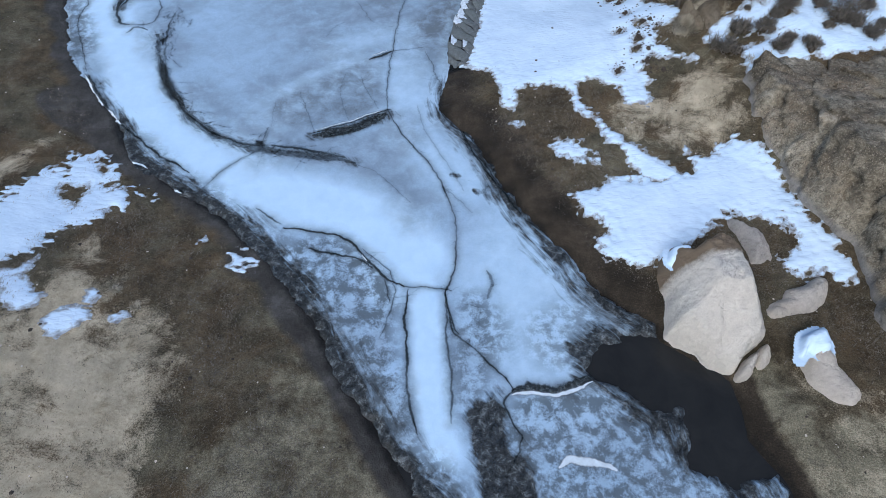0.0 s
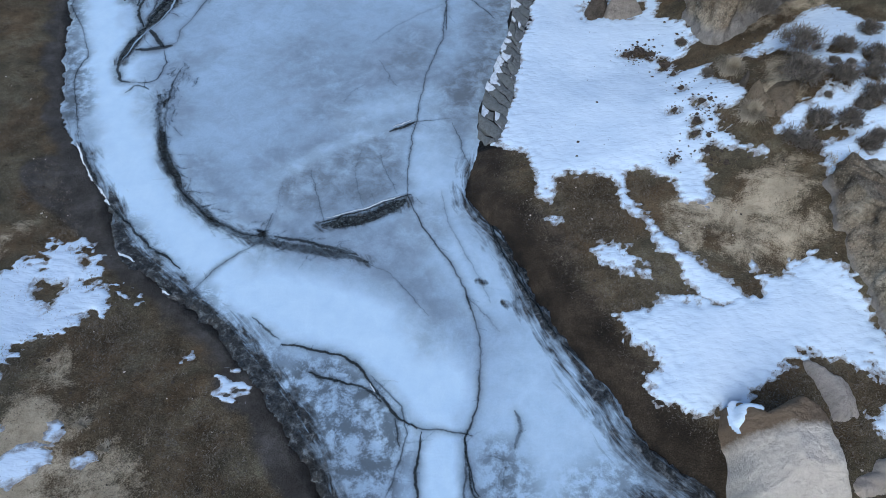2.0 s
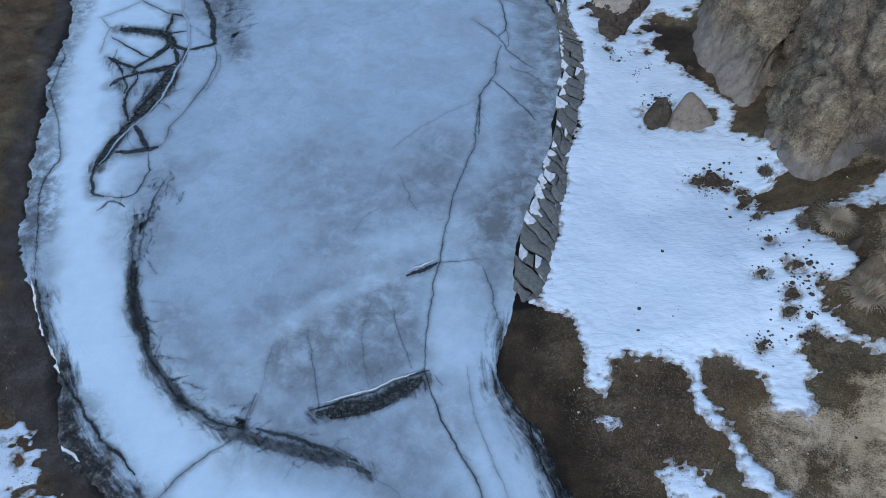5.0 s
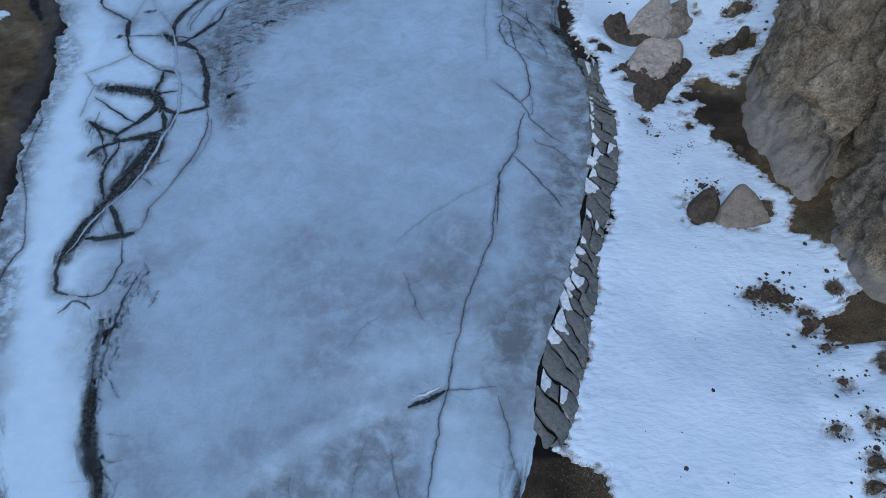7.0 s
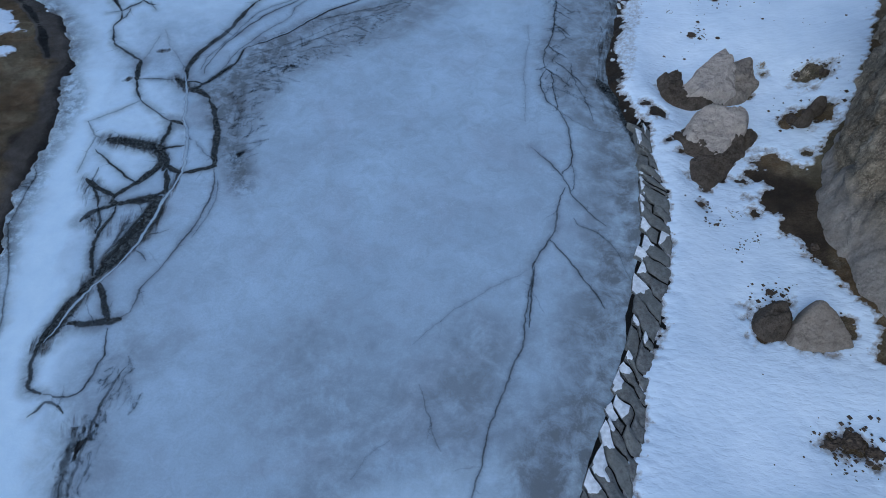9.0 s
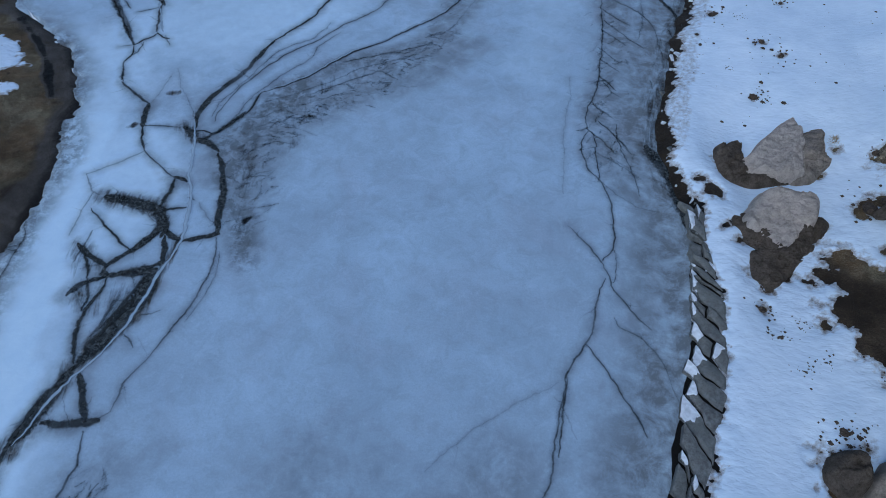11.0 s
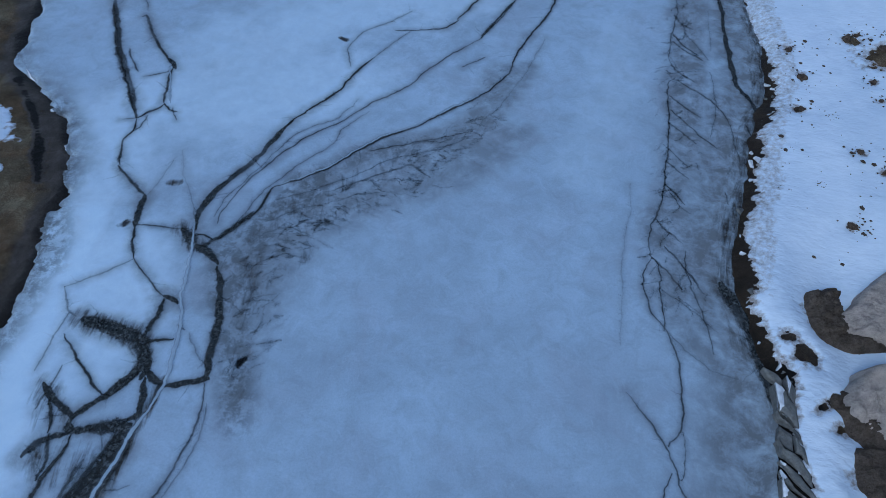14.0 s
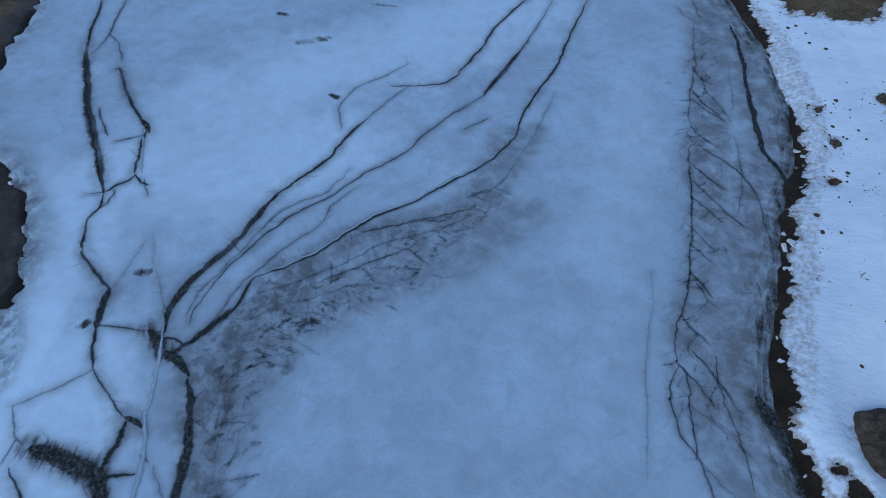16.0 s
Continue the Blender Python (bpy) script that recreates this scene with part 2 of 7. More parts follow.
def make_crack(name, dark, grit):
    """A refrozen crack: a torn dark core with grit in it, and a feathered halo of fine side fractures."""
    m, t, s = material(name)
    axes = t.nodes.new("ShaderNodeCombineXYZ")
    t.links.new(calc(t, "MULTIPLY", attribute(t, "run"), 6.0), axes.inputs[0])
    t.links.new(calc(t, "MULTIPLY", attribute(t, "lateral"), 2.5), axes.inputs[1])
    feather = noisy(t, 1.0, 5, 0.72, 0.4, axes.outputs[0])
    torn = calc(t, "MULTIPLY", calc(t, "SUBTRACT", noisy(t, 0.07, 8, 0.78), 0.5), attribute(t, "torn"))
    comb = calc(t, "MULTIPLY", calc(t, "SUBTRACT", feather, 0.5), attribute(t, "torn"))
    q = calc(t, "ADD", attribute(t, "edge"), calc(t, "ADD", calc(t, "MULTIPLY", torn, 1.0), calc(t, "MULTIPLY", comb, 0.35)))
    core = calc(t, "ADD", calc(t, "MULTIPLY", calc(t, "SUBTRACT", calc(t, "ADD", q, attribute(t, "core")), 1.0), 4.0), 0.5, True)
    halo = calc(t, "MULTIPLY", calc(t, "POWER", calc(t, "MAXIMUM", q, 0.0), 1.7, True), ramp(t, feather, (0.32, 0.26), (0.66, 0.55)))
    speck = ramp(t, noisy(t, 0.09, 10, 0.8, 0.3), (0.48, dark), (0.58, tuple(0.6 * a + 0.4 * b for a, b in zip(dark, grit))), (0.68, grit))
    plain = mix(t, noisy(t, 0.15, 6, 0.7), dark, tuple(2.2 * c for c in dark))
    t.links.new(mix(t, ramp(t, attribute(t, "torn"), (0.5, 0.0), (0.95, 1.0)), plain, speck), s.inputs["Base Color"])
    s.inputs["Roughness"].default_value = 0.7
    s.inputs["Specular IOR Level"].default_value = 0.08
    t.links.new(calc(t, "MULTIPLY", calc(t, "MAXIMUM", core, halo), attribute(t, "deep"), True), s.inputs["Alpha"])
    return m


def make_rock(name, dark, light, stain, top=None, grain=0.5):
    m, t, s = material(name)
    slant = t.nodes.new("ShaderNodeMapping")
    slant.inputs["Rotation"].default_value = (0.35, 0.5, 0.4)
    slant.inputs["Scale"].default_value = (2.2, 2.2, 0.6)
    t.links.new(place(t), slant.inputs["Vector"])
    streak = noisy(t, 0.5, 12, 0.74, 0.15, slant.outputs[0])
    big, mid, fine = noisy(t, 1.1, 8, 0.66, 0.2), noisy(t, 0.22, 10, 0.78, 0.1), noisy(t, 0.05, 6, 0.78)
    # small pits: part of the relief, with their shade also put into the colour
    pits = noisy(t, 0.11, 6, 0.8, 0.4)
    col = mix(t, ramp(t, mid, (0.32, 0.0), (0.68, 1.0)), dark, light)
    col = mix(t, ramp(t, big, (0.45, 0.0), (0.66, 0.8)), col, stain)
    col = mix(t, ramp(t, streak, (0.5, 0.0), (0.62, min(0.45, grain))), col, tuple(0.62 * c for c in dark))
    col = mix(t, ramp(t, fine, (0.52, 0.0), (0.72, grain)), col, tuple(0.45 * c for c in dark))
    if top is True:
        every = noisy(t, 1.0, 15, 0.78, 0.1)
        top = ramp(t, every, (0.36, (0.062, 0.054, 0.040)), (0.45, (0.20, 0.170, 0.125)), (0.53, (0.37, 0.325, 0.245)), (0.63, (0.60, 0.535, 0.425)))
        top = mix(t, ramp(t, noisy(t, 1.7, 10, 0.7, 0.2), (0.50, 0.0), (0.64, 0.55)), top, (0.28, 0.205, 0.135))
        top = mix(t, ramp(t, noisy(t, 0.25, 10, 0.8, 0.3), (0.54, 0.0), (0.68, 0.6)), top, (0.46, 0.40, 0.30))
        top = mix(t, ramp(t, streak, (0.47, 0.0), (0.59, 0.6)), top, (0.12, 0.105, 0.08))
        top = mix(t, ramp(t, noisy(t, 1.1, 5, 0.6, 0.2, slant.outputs[0]), (0.486, 0.0), (0.498, 0.7), (0.510, 0.0)), top, (0.035, 0.03, 0.022))
        top = mix(t, ramp(t, pits, (0.56, 0.0), (0.68, 0.8)), top, (0.05, 0.042, 0.030))
        top = mix(t, ramp(t, fine, (0.40, 0.55), (0.50, 0.0)), top, (0.10, 0.085, 0.062))
        top = mix(t, ramp(t, noisy(t, 0.04, 4, 0.7), (0.54, 0.0), (0.66, 0.6)), top, (0.62, 0.55, 0.43))
    if top:
        high = calc(t, "ADD", attribute(t, "level"), calc(t, "MULTIPLY", calc(t, "SUBTRACT", mid, 0.5), 0.35))
        col = mix(t, ramp(t, high, (0.12, 0.0), (0.26, 1.0)), col, top)
    col = mix(t, ramp(t, pits, (0.55, 0.0), (0.68, min(0.4, grain))), col, tuple(0.55 * c for c in dark))
    tint = t.nodes.new("ShaderNodeMixRGB")
    tint.blend_type = "MULTIPLY"
    tint.inputs[0].default_value, tint.inputs[2].default_value = 1.0, (1.0, 1.0, 0.99, 1)
    t.links.new(col, tint.inputs[1])
    col = tint.outputs[0]
    t.links.new(col, s.inputs["Base Color"])
    s.inputs["Roughness"].default_value = 0.92
    s.inputs["Specular IOR Level"].default_value = 0.15
    relief = calc(t, "ADD", calc(t, "ADD", mid, calc(t, "MULTIPLY", fine, 0.35)), calc(t, "MULTIPLY", pits, 0.5))
    bump(t, s, relief, 1.0, 0.13)
    return m


def make_plain(name, a, b, size=0.1, rough=0.9):
    m, t, s = material(name)
    t.links.new(mix(t, ramp(t, noisy(t, size), (0.3, 0.0), (0.7, 1.0)), a, b), s.inputs["Base Color"])
    s.inputs["Roughness"].default_value = rough
    return m


def make_slab():
    m, t, s = material("block_ice")
    each = t.nodes.new("ShaderNodeObjectInfo").outputs["Random"]
    col = mix(t, ramp(t, noisy(t, 0.14, 6, 0.7), (0.35, 0.0), (0.65, 1.0)), (0.045, 0.049, 0.050), (0.16, 0.175, 0.18))
    col = mix(t, calc(t, "MULTIPLY", each, 0.6), col, (0.13, 0.145, 0.14))
    col = mix(t, ramp(t, noisy(t, 0.05, 8, 0.75), (0.5, 0.0), (0.68, 0.6)), col, (0.035, 0.036, 0.034))
    t.links.new(col, s.inputs["Base Color"])
    s.inputs["Roughness"].default_value = 0.75
    bump(t, s, noisy(t, 0.08, 8, 0.7), 0.6, 0.03)
    return m


def make_water():
    m, t, s = material("dark_open_water")
    t.links.new(mix(t, noisy(t, 0.9, 6, 0.65, 0.5), (0.008, 0.009, 0.010), (0.030, 0.030, 0.029)), s.inputs["Base Color"])
    s.inputs["Roughness"].default_value = 0.12
    s.inputs["IOR"].default_value = 1.33
    s.inputs["Specular IOR Level"].default_value = 0.2
    return m


GROUND, SNOW, ICE, WATER = make_ground(), make_snow(), make_ice(), make_water()
CRACK = make_crack("crack_dark", (0.016, 0.020, 0.022), (0.17, 0.20, 0.215))
LIP = make_crack("snow_lip", (0.34, 0.38, 0.41), (0.55, 0.6, 0.65))
RIDGE = make_crack("frost_ridge_white", (0.19, 0.25, 0.31), (0.3, 0.37, 0.44))
PALE_ROCK = make_rock("pale_tuff", (0.56, 0.505, 0.435), (0.73, 0.67, 0.595), (0.57, 0.515, 0.455), None, 0.2)
CAPPED_ROCK = make_rock("pale_tuff_brown_cap", (0.70, 0.645, 0.56), (0.86, 0.805, 0.72), (0.78, 0.72, 0.63), (0.25, 0.19, 0.13), 0.15)
GREY_ROCK = make_rock("grey_tuff", (0.37, 0.342, 0.312), (0.62, 0.58, 0.535), (0.49, 0.455, 0.41))
CLIFF_ROCK = make_rock("weathered_cliff", (0.13, 0.108, 0.078), (0.34, 0.285, 0.21), (0.20, 0.16, 0.11), None, 0.7)
FOOT_ROCK = make_rock("cliff_foot", (0.22, 0.203, 0.182), (0.45, 0.43, 0.40), (0.29, 0.268, 0.24),
                      True, 0.6)
SNOW_LIP = make_plain("crusted_snow", (0.38, 0.44, 0.50), (0.62, 0.69, 0.76), 0.10, 0.6)
BROWN_ROCK = make_rock("brown_grey_tuff", (0.20, 0.178, 0.152), (0.42, 0.385, 0.34), (0.31, 0.28, 0.245))
DARK_ROCK = make_rock("dark_tuff", (0.042, 0.036, 0.030), (0.18, 0.155, 0.127), (0.10, 0.084, 0.066), None, 0.75)
BLOCK = make_slab()
CLOD = make_plain("dark_clod", (0.018, 0.014, 0.010), (0.075, 0.058, 0.042), 0.06)
STRAW = make_plain("dead_straw", (0.30, 0.265, 0.195), (0.50, 0.445, 0.34), 0.3)
DULL_STRAW = make_plain("dull_straw", (0.07, 0.060, 0.042), (0.14, 0.120, 0.085), 0.4)
TWIG = make_plain("sage_twig", (0.09, 0.08, 0.066), (0.22, 0.195, 0.16), 0.2)


# ---------------------------------------------------------------- mesh helpers
def mesh_object(name, verts, faces, mat, parent=None, label="", flat=False, **values):
    me = bpy.data.meshes.new(name)
    verts, faces = np.asarray(verts, np.float32), np.asarray(faces, np.int32)
    n, k = faces.shape
    me.vertices.add(len(verts))
    me.vertices.foreach_set("co", verts.ravel())
    me.loops.add(n * k)
    me.loops.foreach_set("vertex_index", faces.ravel())
    me.polygons.add(n)
    me.polygons.foreach_set("loop_start", np.arange(0, n * k, k, dtype=np.int32))
    me.polygons.foreach_set("use_smooth", np.full(n, not flat))
    for key, value in values.items():
        me.attributes.new(key, "FLOAT", "POINT").data.foreach_set("value", np.asarray(value, np.float32).ravel())
    me.update(calc_edges=True)
    me.materials.append(mat)
    ob = new(name, me)
    if parent:
        ob.parent = parent
    if label:
        ob["label"] = label
    return ob


def sheet(x, y, z, keep=None):
    """Vertices and quads of a grid; keep: which vertices count, a quad stays when any of its corners does."""
    nx, ny = x.shape
    verts = np.stack([x, y, z], -1).reshape(-1, 3)
    i = np.arange(nx * ny).reshape(nx, ny)
    f = np.stack([i[:-1, :-1], i[1:, :-1], i[1:, 1:], i[:-1, 1:]], -1).reshape(-1, 4)
    if keep is None:
        return verts, f, np.arange(nx * ny)
    f = f[keep.ravel()[f].any(1)]
    used, inv = np.unique(f, return_inverse=True)
    return verts[used], inv.reshape(-1, 4), used


# ---------------------------------------------------------------- the river's plan
LEFT = [(-0.70, 3.31), (-1.11, 3.88), (-1.62, 4.68), (-2.17, 5.55), (-2.68, 6.36), (-3.12, 7.15), (-3.50, 7.76), (-4.07, 8.39), (-4.75, 9.15), (-5.63, 10.04), (-6.67, 10.75), (-7.78, 11.58), (-8.65, 12.21), (-9.23, 12.98), (-9.79, 14.00), (-10.70, 15.10), (-11.44, 16.12), (-12.25, 17.37), (-13.07, 19.27), (-14.41, 22.75), (-14.90, 24.18), (-15.18, 25.48), (-15.56, 26.91), (-16.16, 28.16), (-16.73, 29.56), (-17.35, 30.48), (-18.58, 31.64), (-20.27, 32.67), (-21.48, 33.20), (-22.30, 34.28), (-24.00, 37.89), (-24.63, 39.59)]
RIGHT = [(x + 0.18 * min(1, max(0, (y - 30) / 2)), y) for x, y in [(6.98, 3.68), (6.59, 4.25), (6.53, 5.23), (6.38, 6.02), (5.17, 6.87), (4.98, 7.24), (4.27, 7.77), (3.55, 8.42), (3.09, 9.27), (2.46, 10.18), (1.93, 11.16), (1.53, 12.22), (1.09, 13.24), (0.28, 14.19), (-0.06, 15.09), (0.19, 17.01), (0.21, 18.01), (0.36, 19.14), (0.79, 20.60), (1.07, 21.85), (1.22, 23.01), (1.31, 24.28), (1.50, 25.92), (1.44, 27.20), (1.41, 28.62), (1.19, 29.66), (0.64, 31.15), (0.30, 31.95), (0.38, 33.70), (0.55, 35.70), (0.67, 35.52), (0.55, 37.02), (0.79, 38.62), (1.04, 39.90), (0.86, 42.55), (0.35, 44.92), (-0.43, 46.84), (-1.07, 48.23)]]
west = spline([(1.5, -30), (0.9, -4), (0.1, 2.2)] + LEFT + [(-26.5, 44), (-29, 52), (-33, 64), (-60, 140)], 0.25)
east = spline([(9, -30), (7.6, -4), (7.1, 2.2)] + RIGHT + [(-3, 53), (-6, 60), (-14, 75), (-34, 150)], 0.25)
river = np.vstack([west, east[::-1]])
plan = Grid(-60, 40, -20, 90, 0.25)
near = np.minimum(distance(plan.x, plan.y, west[::2]), distance(plan.x, plan.y, east[::2]))
plan.v = np.where(inside(plan.x, plan.y, river), -near, near)      # distance from the shore, negative over the river
side = Grid(-60, 40, -20, 90, 0.25)
side.v = smooth(-0.5, 0.5, distance(plan.x, plan.y, west[::2]) - distance(plan.x, plan.y, east[::2]))  # 1 on the east bank


def ground_height(x, y, rough=1.0):
    d, e = plan(x, y) + (0.10 + 0.20 * rough) * (fbm(x, y, 0.7, 4, 3) - 0.5), side(x, y)
    right = np.where(d > 0.4, 0.12 + 0.17 * d + 0.27 * np.clip(d - 5.2, 0, 4), 0.47 * d)
    right = right - 0.2 * smooth(0.5, 2.5, d) * (1 - 0.5 * smooth(4.5, 6.0, d)) * smooth(17, 20, y) * (1 - smooth(32, 36, y))
    right = right - 0.28 * smooth(0.8, 2.0, d) * np.exp(-((x - 3.2) ** 2 + (y - 30.5) ** 2) / 9.0)
    right = np.minimum(right, 3.1 + 0.02 * d)
    left = np.minimum(0.11 * d, 1.6 + 0.02 * d)
    h = np.where(d > 0, e * right + (1 - e) * left, np.maximum(0.6 * d, -0.5))
    land = smooth(0.0, 0.8, d)
    return h + land * (0.16 * (fbm(x, y, 2.5, 3, 9) - 0.5) + rough * 0.07 * (fbm(x, y, 0.35, 3, 11) - 0.5)) + rough * 0.02 * (vnoise(x, y, 0.12, 21) - 0.5)


def stretched(lo, hi, step, far):
    """Even steps between lo and hi, growing ones out to far on both sides."""
    out, s = [], step
    while sum(out) < far:
        s *= 1.25
        out.append(s)
    out = np.cumsum(out)
    return np.concatenate([lo - out[::-1], np.arange(lo, hi + step, step), hi + step + out])


gx, gy = np.meshgrid(stretched(-26, 17, 0.10, 1500), stretched(0, 53, 0.10, 1500), indexing="ij")
gz = ground_height(gx, gy)
gd = plan(gx, gy)
sand = np.zeros(gx.shape)
SAND = [
    [(-14.47, 11.29), (-13.49, 12.08), (-12.08, 12.14), (-11.62, 13.16), (-11.02, 13.57), (-10.64, 13.16), (-10.81, 12.60), (-11.13, 11.92), (-11.63, 11.09), (-13.65, 9.77)],
    [(-13.51, 7.38), (-9.80, 6.98), (-9.49, 7.95), (-8.90, 9.41), (-8.35, 9.35), (-7.66, 7.73), (-6.37, 7.17), (-5.66, 6.33), (-5.76, 5.00), (-6.09, 4.27), (-5.61, 3.00), (-7.26, 1.20), (-11.63, 2.86)],
    [(4.57, 14.12), (5.5, 14.93), (6.31, 14.6), (6.51, 15.3), (7.83, 15.2), (8.35, 14.7), (8.40, 13.55), (8.18, 12.32), (7.68, 12.05), (6.9, 11.77), (6.07, 12.05), (5.15, 12.87)],
    [(7.84, 6.68), (8.90, 6.33), (9.62, 5.23), (9.21, 3.02), (7.53, 3.08), (7.35, 4.41), (7.29, 5.64)],
    [(7.30, 19.80), (8.38, 20.17), (8.86, 19.81), (9.33, 20.30), (10.49, 20.43), (11.08, 22.20), (10.33, 22.64), (9.17, 22.84), (8.27, 21.16)],
    [(7.16, 17.21), (6.95, 16.60), (7.40, 15.78), (7.85, 16.08), (8.50, 16.47), (8.93, 17.10), (9.22, 18.10), (8.53, 18.42), (7.99, 18.42), (7.57, 18.11)],
]
for outline, much in zip(SAND, (0.6, 0.75, 0.6, 0.45, 0.6, 0.6)):
    sand = np.maximum(sand, much * smooth(-0.9, 0.9, np.where((np.abs(gx) < 40) & (np.abs(gy) < 60), signed(outline)(gx, gy), -1)))
TURF = [[(6.38, 6.02), (7.51, 6.42), (8.02, 4.83), (9.08, 4.78), (9.24, 3.03), (8.36, 2.09), (6.44, 2.21), (6.87, 3.59), (6.7, 4.7)], [(-3.37, 6.46), (-2.85, 6.2), (-1.75, 4.93), (-1.0, 3.89), (-0.52, 2.61), (-1.98, 2.5), (-4.21, 2.55), (-4.96, 3.54), (-4.88, 4.55), (-4.02, 5.32)], [(2.1, 13.38), (2.88, 14.48), (4.15, 15.05), (4.84, 13.41), (6.63, 11.01), (4.76, 11.54), (3.51, 11.5), (2.47, 11.91)]]
turf = np.zeros(gx.shape)
for outline, much in zip(TURF, (1.0, 0.75, 0.15)):
    turf = np.maximum(turf, much * smooth(-0.8, 0.8, np.where((np.abs(gx) < 40) & (np.abs(gy) < 60), signed(outline)(gx, gy), -1)))
WET = [
    [(-12.29, 14.80), (-11.42, 15.51), (-9.80, 14.16), (-9.00, 12.86), (-9.60, 12.57), (-10.80, 13.39), (-11.38, 13.70)],
    [(-5.63, 10.04), (-4.27, 8.81), (-3.29, 7.68), (-3.87, 7.99), (-4.82, 8.80), (-5.70, 9.67)],
    [(2.54, 29.35), (2.90, 27.58), (3.71, 27.08), (4.93, 25.45), (5.64, 24.82), (5.87, 27.58), (4.80, 28.40), (4.48, 29.30), (3.66, 28.14)],
]
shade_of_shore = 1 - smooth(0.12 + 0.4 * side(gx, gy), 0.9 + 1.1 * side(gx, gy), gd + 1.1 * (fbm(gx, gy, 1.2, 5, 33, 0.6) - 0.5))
# near-black strip beneath the east shore slabs and in the gaps between them
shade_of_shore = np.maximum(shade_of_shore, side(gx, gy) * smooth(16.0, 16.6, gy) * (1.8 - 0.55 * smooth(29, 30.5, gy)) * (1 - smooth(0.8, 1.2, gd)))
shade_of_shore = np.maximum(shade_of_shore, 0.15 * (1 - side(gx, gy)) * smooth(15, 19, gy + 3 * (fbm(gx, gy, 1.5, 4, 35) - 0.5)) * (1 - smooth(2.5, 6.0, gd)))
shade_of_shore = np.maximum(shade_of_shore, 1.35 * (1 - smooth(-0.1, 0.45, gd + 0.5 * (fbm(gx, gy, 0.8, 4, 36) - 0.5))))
for outline, much in zip(WET, (1.0, 1.0, 0.85)):
    shade_of_shore = np.maximum(shade_of_shore, much * smooth(-0.3, 0.3, np.where((np.abs(gx) < 40) & (np.abs(gy) < 60), signed(outline)(gx, gy), -1)))
shade_of_shore = shade_of_shore * (1 - 0.9 * np.clip(turf, 0, 1) * smooth(0.1, 0.5, gd))
silt = (1 - side(gx, gy)) * (1 - smooth(0.35 + 0.5 * smooth(28, 30, gy), 0.95 + 0.6 * smooth(28, 30, gy), gd + 0.7 * (fbm(gx, gy, 1.3, 5, 37, 0.6) - 0.5)))
for outline in WET[:2]:
    silt = np.maximum(silt, smooth(-0.3, 0.3, np.where((np.abs(gx) < 40) & (np.abs(gy) < 60), signed(outline)(gx, gy), -1)))
close = (np.abs(gx + 18) < 6) & (np.abs(gy - 31) < 6)
shade_of_shore[close] = np.maximum(shade_of_shore[close], 1.9 * (1 - smooth(0.02, 0.24, 0.25 * (fbm(gx[close], gy[close], 0.5, 4, 39) - 0.5) + distance(gx[close], gy[close], spline([(-20.95, 32.76), (-19.94, 32.02), (-19.06, 31.31), (-18.42, 30.73), (-17.73, 29.91), (-17.27, 29.35)], 0.2)))))
v, f, _ = sheet(gx, gy, gz)
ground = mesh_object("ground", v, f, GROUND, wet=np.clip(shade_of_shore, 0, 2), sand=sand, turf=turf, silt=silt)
tagged(ground, "brown soil and dead grass river bank with dark wet margin", "ground", kind="structure")

ground_level = Grid(-26, 17, 0, 53, 0.10)
ground_level.v = ground_height(ground_level.x, ground_level.y)

# ---------------------------------------------------------------- ice
ix, iy = np.meshgrid(np.arange(-25, 8, 0.07), np.arange(1.0, 54, 0.07), indexing="ij")
idist = plan(ix, iy)
fields = {k: np.zeros(ix.shape) for k in ("frost", "dark", "slush", "grey", "sink")}


def stroke(name, points, core, soft, amount=1.0):
    """Raises a field of the ice along a curve."""
    c = spline(points, 0.25)
    r = core + soft * 1.2
    box = (ix > c[:, 0].min() - r) & (ix < c[:, 0].max() + r) & (iy > c[:, 1].min() - r) & (iy < c[:, 1].max() + r)
    d = distance(ix[box], iy[box], c) + 1.6 * soft * (fbm(ix[box], iy[box], 1.4, 5, 5, 0.6) - 0.5)
    fields[name][box] = np.maximum(fields[name][box], amount * (1 - smooth(core * 0.5, r, d)))


def patch(name, points, soft, amount=1.0):
    g = signed(points, 0.2, soft + 0.5)
    box = (ix > g.x0) & (ix < g.x.max()) & (iy > g.y0) & (iy < g.y.max())
    fields[name][box] = np.maximum(fields[name][box], amount * smooth(-soft, soft, g(ix[box], iy[box]) + 1.2 * soft * (fbm(ix[box], iy[box], 1.0, 4, 6, 0.6) - 0.5)))


stroke("frost", [(-15.54, 28.37), (-14.00, 24.16), (-12.38, 20.33), (-11.08, 18.12), (-9.89, 16.23), (-9.18, 14.89), (-8.11, 13.57), (-6.88, 12.69), (-5.51, 11.90)], 0.8, 0.7, 1)
stroke("frost", [(-7.40, 13.14), (-5.54, 11.85), (-4.03, 11.04), (-2.48, 10.68), (-1.39, 9.93), (-0.71, 8.86)], 0.75, 0.8, 1)
stroke("frost", [(-0.46, 8.20), (-0.41, 7.10), (-0.36, 5.97), (-0.18, 4.93), (0.02, 4.22)], 0.35, 0.25, 1)
stroke("frost", [(-10.33, 17.62), (-11.48, 19.94), (-12.63, 22.65), (-13.68, 24.87)], 0.6, 0.8, 0.55)
stroke("frost", [(-15.40, 28.32), (-16.53, 31.27)], 0.6, 0.6, 0.7)
stroke("frost", [(-13.79, 27.68), (-12.71, 25.53), (-13.57, 27.09)], 0.9, 1.2, 0.75)
